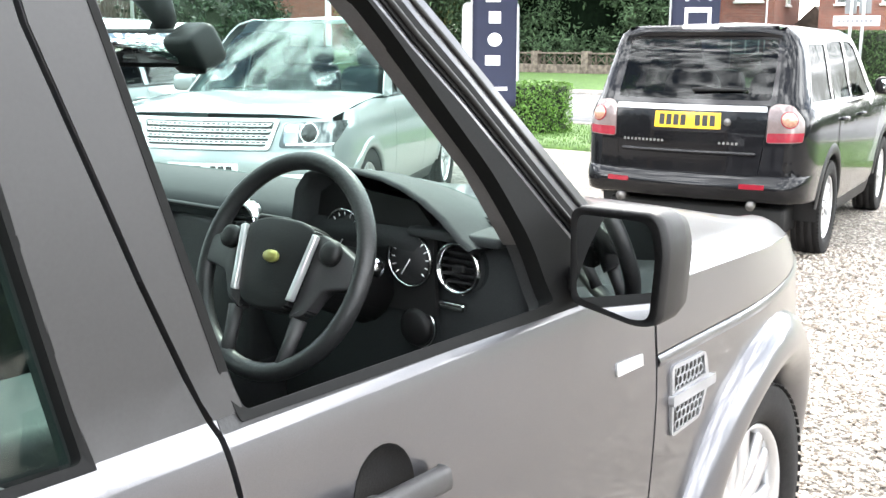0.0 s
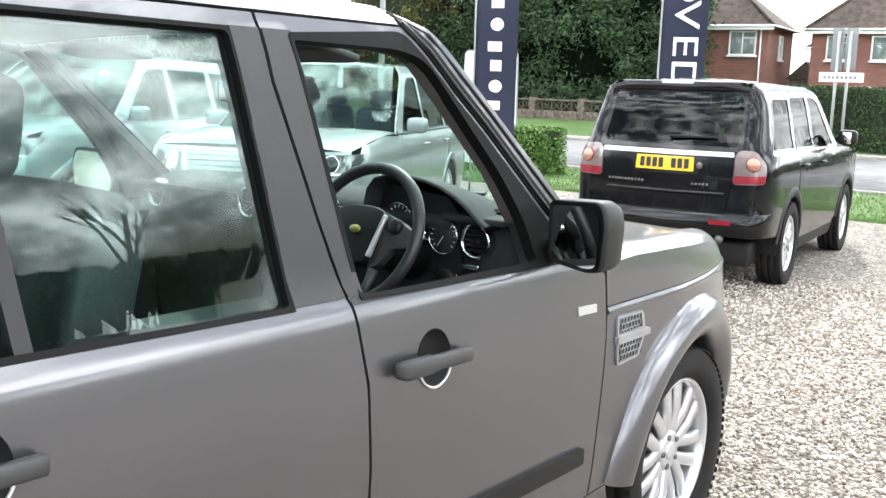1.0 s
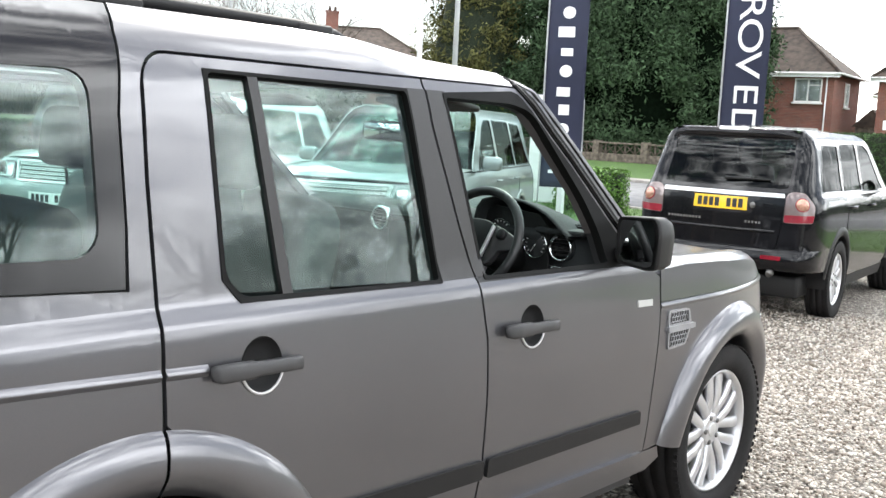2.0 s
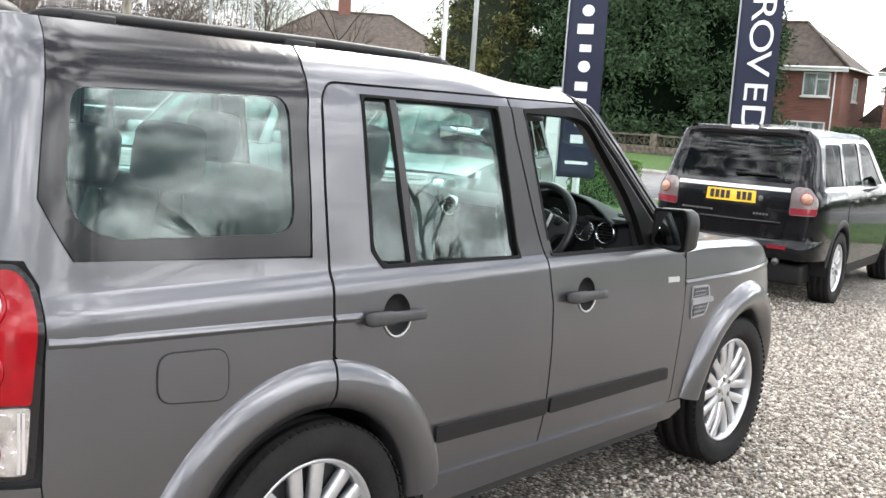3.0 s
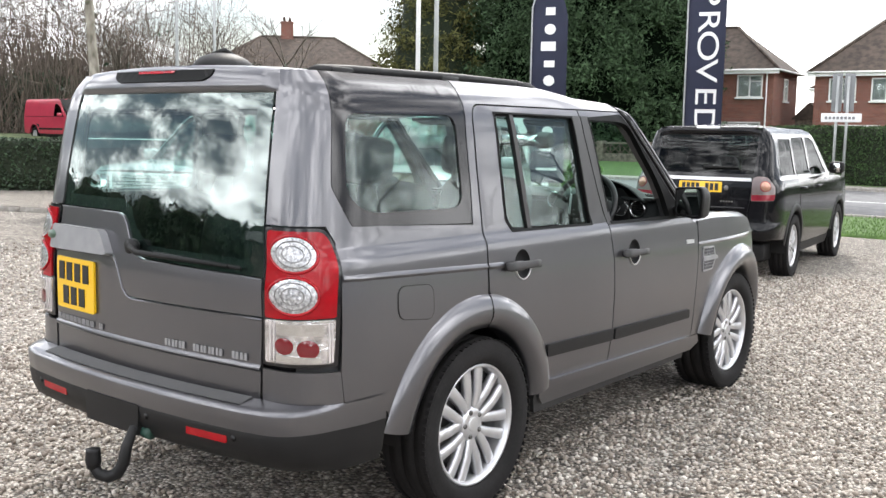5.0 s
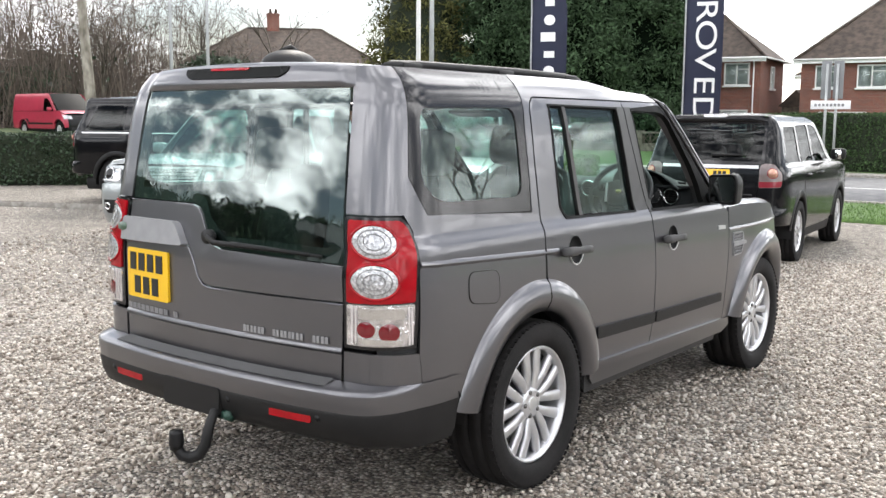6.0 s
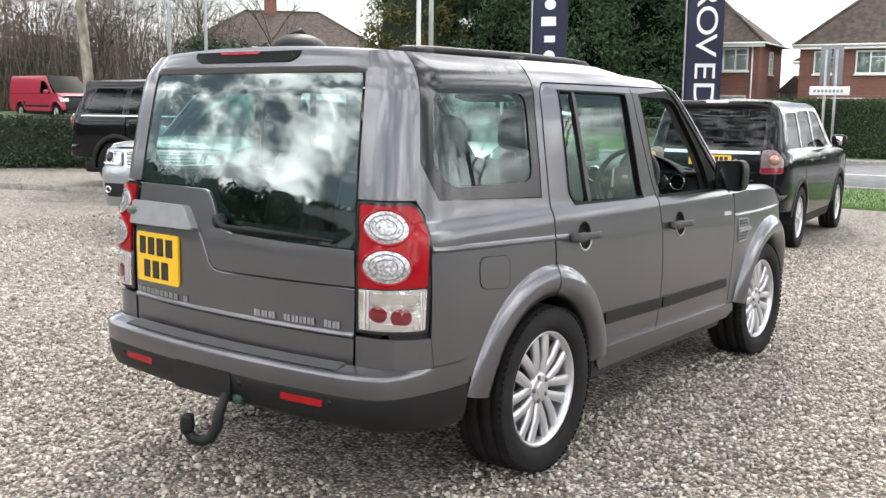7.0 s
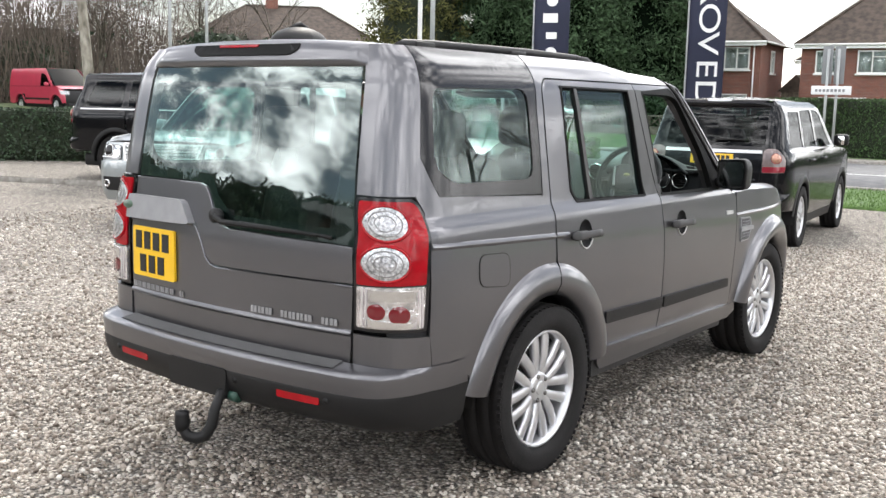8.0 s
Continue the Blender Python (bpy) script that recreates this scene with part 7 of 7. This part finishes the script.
foot = np.stack([tx, ty, np.array([rise(x, 0) for x in tx])], 1)
up = RNG.gamma(4.0, 1.45, nb) * np.where(ty > 38, 0.6, 1.0)
half_n = nb // 3
# long bare stems, and short crossing twigs higher up
q0 = foot + np.stack([np.zeros(nb), np.zeros(nb), np.where(np.arange(nb) < half_n, 0.0, up * 1.2)], 1)
q1 = q0 + np.where((np.arange(nb) < half_n)[:, None], np.stack([RNG.normal(0, 1.7, nb), RNG.normal(0, 1.7, nb), up + 0.6], 1), RNG.normal(0, 1.0, (nb, 3)) + np.array([0, 0, 0.5]))
sd = RNG.normal(size=(nb, 3)) * np.where(np.arange(nb) < half_n, 0.016, 0.012)[:, None]
tagged(quick_mesh("brushwood", np.stack([q0 - sd, q0 + sd, q1], 1).reshape(-1, 3), np.arange(3 * nb).reshape(-1, 3), TWIG), "thicket of bare brown brushwood", "brush", kind="stuff")
iv = RNG.uniform(size=(9000, 3)) * np.array([24, 30, 1]) + np.array([-72, 5, 0])
iv[:, 2] = 1.0 + RNG.gamma(1.6, 1.1, 9000)
iv[:, :2] += RNG.normal(0, 0.7, (9000, 2))
keep = np.array([noise.noise(Vector((a * 0.35, b * 0.35, c * 0.5))) > 0.02 for a, b, c in iv])
tagged(leaf_cloud("ivy", iv[keep], 0.22, HEDGE_DARK), "patches of green ivy among the brushwood", "ivy", kind="stuff")

# low wall with an openwork band under the conifer
lw = thing("garden_wall", "low stone garden wall with pierced blocks", "wall", pose(-34, 39.3, 0.28), kind="structure")
part("wall_base", box(0, 21, -0.12, 0.12, -0.3, 0.42, 0.015), STONE, lw)
part("wall_coping", box(-0.05, 21.05, -0.16, 0.16, 0.86, 0.94, 0.01), STONE, lw)
blk = bmesh.new()
for dx in (0.02, 0.52):
    box(dx - 0.02, dx + 0.02, -0.05, 0.05, 0.42, 0.86, bm=blk)
tube([(0.04, 0, 0.44), (0.50, 0, 0.84)], 0.03, 4, bm=blk)
tube([(0.04, 0, 0.84), (0.50, 0, 0.44)], 0.03, 4, bm=blk)
b0 = part("pierced_block", blk, STONE, lw)
for i in range(1, 40):
    again(b0, lw, pose(0.525 * i, 0, 0))
for i in range(0, 9):
    part("wall_pier", box(i * 2.6, i * 2.6 + 0.35, -0.17, 0.17, -0.3, 1.0, 0.01), STONE, lw)


# houses
def window(parent, m, w, h, bays=2):
    f = 0.07
    wf = bmesh.new()
    rings = [[wf.verts.new((x, y, z)) for x, z in ((a, a), (w - a, a), (w - a, h - a), (a, h - a))] for a, y in ((0, 0.02), (0, -0.06), (f, -0.06), (f, 0.02))]
    for a, b in zip(rings, rings[1:] + rings[:1]):
        for i in range(4):
            wf.faces.new((a[i], a[(i + 1) % 4], b[(i + 1) % 4], b[i]))
    bmesh.ops.recalc_face_normals(wf, faces=wf.faces)
    win = part("window", wf, UPVC, parent, "white-framed window", smooth=False)
    for i in range(1, bays):
        part("mullion", box(w * i / bays - 0.035, w * i / bays + 0.035, -0.058, 0.02, f, h - f), UPVC, win, smooth=False)
    for i in range(1, bays, 2):
        part("transom", box(w * i / bays + 0.035, w * (i + 1) / bays - (f if i == bays - 1 else 0.035), -0.05, 0.02, h * 0.70, h * 0.70 + 0.05), UPVC, win, smooth=False)
    win.matrix_basis = m
    part("window_sill", box(-0.08, w + 0.08, -0.14, 0.03, -0.09, 0.0, 0.01), UPVC, win)
    for i in range(bays):
        part("pane", box(w * i / bays + 0.03, w * (i + 1) / bays - 0.03, -0.012, -0.004, 0.04, h - 0.04), PANE, win)
        part("net_curtain", box(w * i / bays + 0.05, w * (i + 1) / bays - 0.05, 0.0, 0.012, 0.04, h - 0.05), NET, win)
    return win


def house(name, label, m, w, d, eave, ridge, windows, hip=True, chimney=()):
    ho = thing(name, label, "house", m)
    part("wall", box(0, w, 0, d, -0.2, eave), BRICK, ho, "red-brown brick wall", smooth=False)
    o = 0.35
    bm = bmesh.new()
    e = [bm.verts.new(p) for p in ((-o, -o, eave - 0.08), (w + o, -o, eave - 0.08), (w + o, d + o, eave - 0.08), (-o, d + o, eave - 0.08))]
    k = min(w, d) / 2 if hip else -o
    if w >= d:
        r = [bm.verts.new((k, d / 2, ridge)), bm.verts.new((w - k, d / 2, ridge))] if w - 2 * k > 0.05 or not hip else [bm.verts.new((w / 2, d / 2, ridge))] * 2
        fs = [(e[0], e[1], r[1], r[0]), (e[1], e[2], r[1]), (e[2], e[3], r[0], r[1]), (e[3], e[0], r[0])]
    else:
        r = [bm.verts.new((w / 2, k, ridge)), bm.verts.new((w / 2, d - k, ridge))]
        fs = [(e[0], e[1], r[0]), (e[1], e[2], r[1], r[0]), (e[2], e[3], r[1]), (e[3], e[0], r[0], r[1])]
    for f in fs:
        bm.faces.new(list(dict.fromkeys(f)))
    bm.faces.new(e[::-1])
    bmesh.ops.recalc_face_normals(bm, faces=bm.faces)
    rf = part("roof", bm, ROOF, ho, "brown tiled hipped roof", smooth=False)
    rid = bmesh.new()
    tube([(k, d / 2, ridge) if w >= d else (w / 2, k, ridge), (w - k, d / 2, ridge) if w >= d else (w / 2, d - k, ridge)], 0.1, 6, bm=rid)
    part("ridge_tiles", rid, ROOF, rf)
    for a, b in (((-o, -o), (k, d / 2) if w >= d else (w / 2, k)), ((w + o, -o), (w - k, d / 2) if w >= d else (w / 2, k))):
        part("hip_tiles", tube([(*a, eave - 0.05), (*b, ridge)], 0.09, 6), ROOF, rf)
    gut = tube([(-o, -o - 0.05, eave - 0.06), (w + o, -o - 0.05, eave - 0.06)], 0.06, 6)
    part("gutter", gut, UPVC, ho)
    part("gutter", tube([(w + o + 0.05, -o, eave - 0.06), (w + o + 0.05, d + o, eave - 0.06)], 0.06, 6), UPVC, ho)
    part("fascia", box(-o, w + o, -o - 0.02, -o + 0.01, eave - 0.26, eave - 0.1), UPVC, ho, smooth=False)
    part("drainpipe", tube([(w - 0.35, -0.06, 0), (w - 0.35, -0.06, eave - 0.2)], 0.045, 6), UPVC, ho)
    for face, x, z, ww, hh, bays in windows:
        mm = pose(x, -0.03, z) if face == "front" else pose(w + 0.03, x, z, 0, 0, 90)
        window(ho, mm, ww, hh, bays)
    for cx, cy in chimney:
        ch = part("chimney", box(cx - 0.5, cx + 0.5, cy - 0.35, cy + 0.35, ridge - 1.2, ridge + 1.1), BRICK, ho, smooth=False)
        part("chimney_cap", box(cx - 0.56, cx + 0.56, cy - 0.41, cy + 0.41, ridge + 1.1, ridge + 1.22), BRICK, ch, smooth=False)
        for k2 in (-0.22, 0.22):
            part("chimney_pot", lathe([(0, 0.13), (0.4, 0.11), (0.4, 0.08), (0.1, 0.08)], 10, axis="z", at=(cx + k2, cy, ridge + 1.2)), ROOF, ch)
    return ho


H1 = pose(-25.1, 49.66, 0.1, 0, 0, 7)
house("brick_house", "red-brick two-storey house with brown hipped roof", H1, 8.3, 5.6, 5.15, 7.7,
      [("front", 6.35, 3.62, 1.38, 1.22, 2), ("front", 1.4, 3.62, 1.38, 1.22, 2), ("front", 5.6, 1.0, 2.1, 1.3, 3), ("side", 2.3, 3.5, 0.75, 1.25, 1)])
house("brick_house", "red-brick semi-detached house with wide windows", pose(-15.0, 51.68, 0.1, 0, 0, 7), 13, 7.5, 5.0, 8.6,
      [("front", 0.75, 3.45, 1.35, 1.2, 2), ("front", 2.85, 3.45, 2.2, 1.2, 3), ("front", 8.2, 3.45, 1.5, 1.2, 2), ("front", 1.0, 0.8, 2.4, 1.4, 3), ("front", 4.8, 0.8, 2.2, 1.4, 3)])
house("far_house", "distant house with a brown roof and brick chimney", pose(-60.5, 46.5, 1.0, 0, 0, 46), 15, 9, 5.0, 8.1, [("front", 3, 2.5, 1.8, 1.2, 2)], True, ((6.6, 4.5),))
house("far_house", "distant brick house between its neighbours", pose(-21.0, 70, 0.5, 0, 0, 0), 8, 7, 4.6, 7.2, [("front", 3, 2.8, 1.5, 1.2, 2)], True)
sh = thing("brick_garage", "small brick garage with a pale gable", "garage", pose(-16.6, 53.5, 0.35))
part("wall", box(0, 1.6, 0, 4, -0.2, 2.3), STONE, sh, smooth=False)
part("roof", prism([(-0.2, 2.25), (1.8, 2.25), (0.8, 3.2)], 4.2, "y", -0.1), ROOF, sh, smooth=False)


# feather flags
def text_mesh(word, size, extrude=0.0):
    cu = bpy.data.curves.new(word, "FONT")
    cu.body, cu.size, cu.extrude, cu.align_x, cu.align_y = word, size, extrude, "CENTER", "CENTER"
    ob = bpy.data.objects.new("lettering", cu)
    scene.collection.objects.link(ob)
    bpy.context.view_layer.update()
    me = bpy.data.meshes.new_from_object(ob.evaluated_get(bpy.context.evaluated_depsgraph_get()))
    scene.collection.objects.unlink(ob)
    bpy.data.objects.remove(ob)
    return me


def feather_flag(label, m, width, z0, z1, word, letter, step, sway):
    """A tall cloth sail on a curved pole; x runs across the cloth, z up."""
    fl = thing("feather_flag", label, "flag", m, "feather flags")

    def bend(x, z):
        t = (z - z0) / (z1 - z0)
        return Vector((x, sway * 0.35 * math.sin(2.2 * t + 3.5 * x) + 0.05 * math.sin(9 * t), z))
    def edge(t):
        return width * (1.0 if t < 0.72 else max(0.05, math.cos((t - 0.72) / 0.28 * math.pi / 2) ** 0.7))
    bm = grid(lambda t, u: bend(u * edge(t), z0 + t * (z1 - z0)), span(0, 1, 34), span(0, 1, 9))
    cl = part("flag_cloth", bm, NAVY, fl, "navy printed flag cloth")
    mod = cl.modifiers.new("thickness", "SOLIDIFY")
    mod.thickness = 0.004
    pole = tube([(-0.012, 0, 0.0), (-0.012, 0, z0)] + [tuple(bend(-0.012, z) - Vector((0, 0, 0))) for z in span(z0 + 0.2, z1 - 0.8, 10)] + [tuple(bend(width * 0.3, z1 - 0.1))], 0.014, 8)
    part("flag_pole", pole, POST, fl)
    part("flag_base", box(-0.25, 0.25, -0.25, 0.25, 0.0, 0.05, 0.01), PLASTIC, fl)
    if word:
        for i, ch in enumerate(word):
            me = text_mesh(ch, letter)
            me.transform(Matrix.Rotation(radians(-90), 4, "Z") @ Matrix.Diagonal((1.3, 1.0, 1, 1)))
            zc = z0 + step[0] + i * step[1]
            for side_off in (-0.006, 0.006):
                me2 = me.copy()
                for v in me2.vertices:
                    x, z = width * 0.52 + v.co.x * (1.0), zc + v.co.y
                    q = bend(x, z)
                    v.co = (q.x, q.y + side_off, q.z)
                me2.materials.append(WHITE_PRINT)
                o = new("letter", me2)
                o.parent = fl
    else:
        # a brand's name, as plain shapes
        for i in range(10):
            zc = z0 + step[0] + i * step[1]
            tall = (1.0, 1.25, 0.8, 1.0, 1.25, 0.9, 1.25, 1.0, 0.8, 1.0)[i]
            if i % 3 == 1:
                b = grid(lambda a, r: bend(width * 0.5 + r * letter * 0.38 * math.cos(a), zc + r * letter * 0.36 * math.sin(a)) + Vector((0, -0.006, 0)), span(0, 2 * math.pi, 17), [0.001, 1.0])
            else:
                b = grid(lambda u, v: bend(width * (0.5 + 0.04 * ((i * 5) % 3 - 1)) + u * letter * tall, zc + v * letter) + Vector((0, -0.006, 0)), span(-0.40, 0.40, 5), span(-0.20 - 0.05 * (i % 4), 0.32 - 0.12 * (i % 2), 4))
            part("mark", b, WHITE_PRINT, fl)
        b = grid(lambda a, r: bend(width * (0.2 + 0.6 * a), z0 + 0.22 + 0.05 * r) + Vector((0, -0.006, 0)), span(0, 1, 8), [0, 1])
        part("mark_bar", b, WHITE_PRINT, fl)
    return fl


feather_flag("tall navy feather flag with white marks, swaying", pose(-6.72, 11.85, 0, 0, 0, 32), 0.62, 0.70, 4.6, "", 0.26, (0.62, 0.30), 0.25)
feather_flag("tall navy feather flag lettered in white, swaying", pose(-4.25, 12.9, 0, 0, 0, 26), 0.62, 0.9, 4.9, "DEVORPPA", 0.50, (0.95, 0.42), 0.2)

# poles, lamp posts and signs
def post(name, label, x, y, h, r0, r1, material, cat="pole"):
    ob = thing(name, label, cat, pose(x, y, rise(x, y)))
    part("shaft", tube([(0, 0, -0.2), (0, 0, h * 0.5), (0, 0, h)], [r0, (r0 + r1) / 2, r1], 12), material, ob)
    part("foot_plate", lathe([(0, r0 * 2.2), (0.03, r0 * 2.2), (0.05, r0 * 1.3), (0.25, r0 * 1.15), (0.25, 0.0)], 14, axis="z"), material, ob)
    return ob


post("flagpole", "tall white flagpole standing behind the parked cars", -8.65, 11.0, 9.0, 0.045, 0.035, WHITE)
lp = post("street_lamp", "tall grey street lamp on the verge", -12.6, 16.4, 8.5, 0.07, 0.045, POST, "street lamp")
part("lamp_arm", tube([(0, 0, 8.4), (0, 0.5, 8.7), (0, 1.2, 8.75)], 0.03, 8), POST, lp)
part("lamp_head", cushion(0.2, 0.5, 0.12, 0.5, m=Matrix.Translation((0, 1.4, 8.74))), POST, lp)
for x, y in ((-21.0, 14.9), (-22.3, 17.3)):
    post("lamp_post", "slim grey post beyond the hedge", x, y, 7.5, 0.055, 0.045, POST)
for x, y in ((16.5, 2.5), (17.5, 4.2)):
    post("lamp_post", "slim grey post at the edge of the yard", x, y, 5.0, 0.06, 0.05, POST)

sg = thing("road_sign", "pair of grey posts with a white name board", "sign", pose(-6.98, 30.4, -0.17, 0, 0, 8))
for x in (-0.16, 0.16):
    part("sign_post", tube([(x, 0, -0.2), (x, 0, 3.75)], 0.045, 10), POST, sg)
part("name_board", box(-0.62, 0.62, -0.07, -0.045, 2.28, 2.56, 0.01), WHITE, sg)
bars("board_print", [(-0.5 + i * 0.12, -0.42 + i * 0.12, 2.37, 2.46) for i in range(8)], SIGN_BACK, sg).location = (0, -0.072, 0)
for x in (-0.19, 0.19):
    part("sign_back", box(x - 0.16, x + 0.16, 0.05, 0.075, 2.62, 3.85, 0.012), SIGN_BACK, sg)

# white dealer board behind the first flag
db = thing("display_board", "white rounded upright display board on the verge", "sign", pose(-9.88, 16.7, 0.03, 0, 0, 24))
part("board_panel", prism(rounded([(-0.58, 0.0), (0.58, 0.0), (0.54, 2.30), (-0.54, 2.30)], [0.02, 0.02, 0.12, 0.12]), 0.12, "y", 0, 0.01), WHITE, db, "white panel")
part("board_edge", prism(rounded([(-0.60, 0.0), (0.60, 0.0), (0.56, 2.33), (-0.56, 2.33)], [0.02, 0.02, 0.12, 0.12]), 0.05, "y", 0.035, 0.0), SIGN_BACK, db)
wp = thing("marker_post", "short white marker post at the grass edge", "post", pose(-0.75, 14.0, 0.04))
part("shaft", box(-0.05, 0.05, -0.05, 0.05, -0.1, 0.95, 0.008), WHITE, wp)
wp2 = thing("marker_post", "short white marker post beside the box bush", "post", pose(-7.3, 13.3, 0.0))
part("shaft", box(-0.05, 0.05, -0.05, 0.05, -0.1, 0.95, 0.008), WHITE, wp2)

for i, (x, y, r, h) in enumerate(((-14, -33, 3.8, 5.6), (-18, -30, 3.6, 5.2), (-22, -28, 3.8, 5.4), (-26, -25.5, 3.8, 5.0), (-30, -22.5, 3.8, 5.2), (-33.5, -19, 3.6, 4.8), (-36.5, -15, 3.8, 5.0), (-39, -10.5, 3.6, 4.8), (-41, -6, 3.6, 5.2))):
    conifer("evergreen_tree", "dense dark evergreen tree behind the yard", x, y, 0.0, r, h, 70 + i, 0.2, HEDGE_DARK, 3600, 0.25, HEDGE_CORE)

# the low showroom that closes the yard behind the camera
sr = thing("showroom", "low dark glazed showroom building behind the yard", "building", pose(-14, -22, 0))
part("wall", box(0, 34, -8, 0, 0, 3.2), STONE, sr, smooth=False)
part("roof", box(-0.4, 34.4, -8.4, 0.4, 3.2, 3.7, 0.02), SIGN_BACK, sr, smooth=False)
for i in range(8):
    part("shop_window", box(1 + i * 4.1, 4.6 + i * 4.1, 0.0, 0.03, 0.4, 2.7), PANE, sr, smooth=False)
hedge("boundary_hedge", "dark hedge at the edge of the yard", (21, -16, 0), 44, 1.2, 2.0, 90, 0.16, HEDGE_DARK, 40)
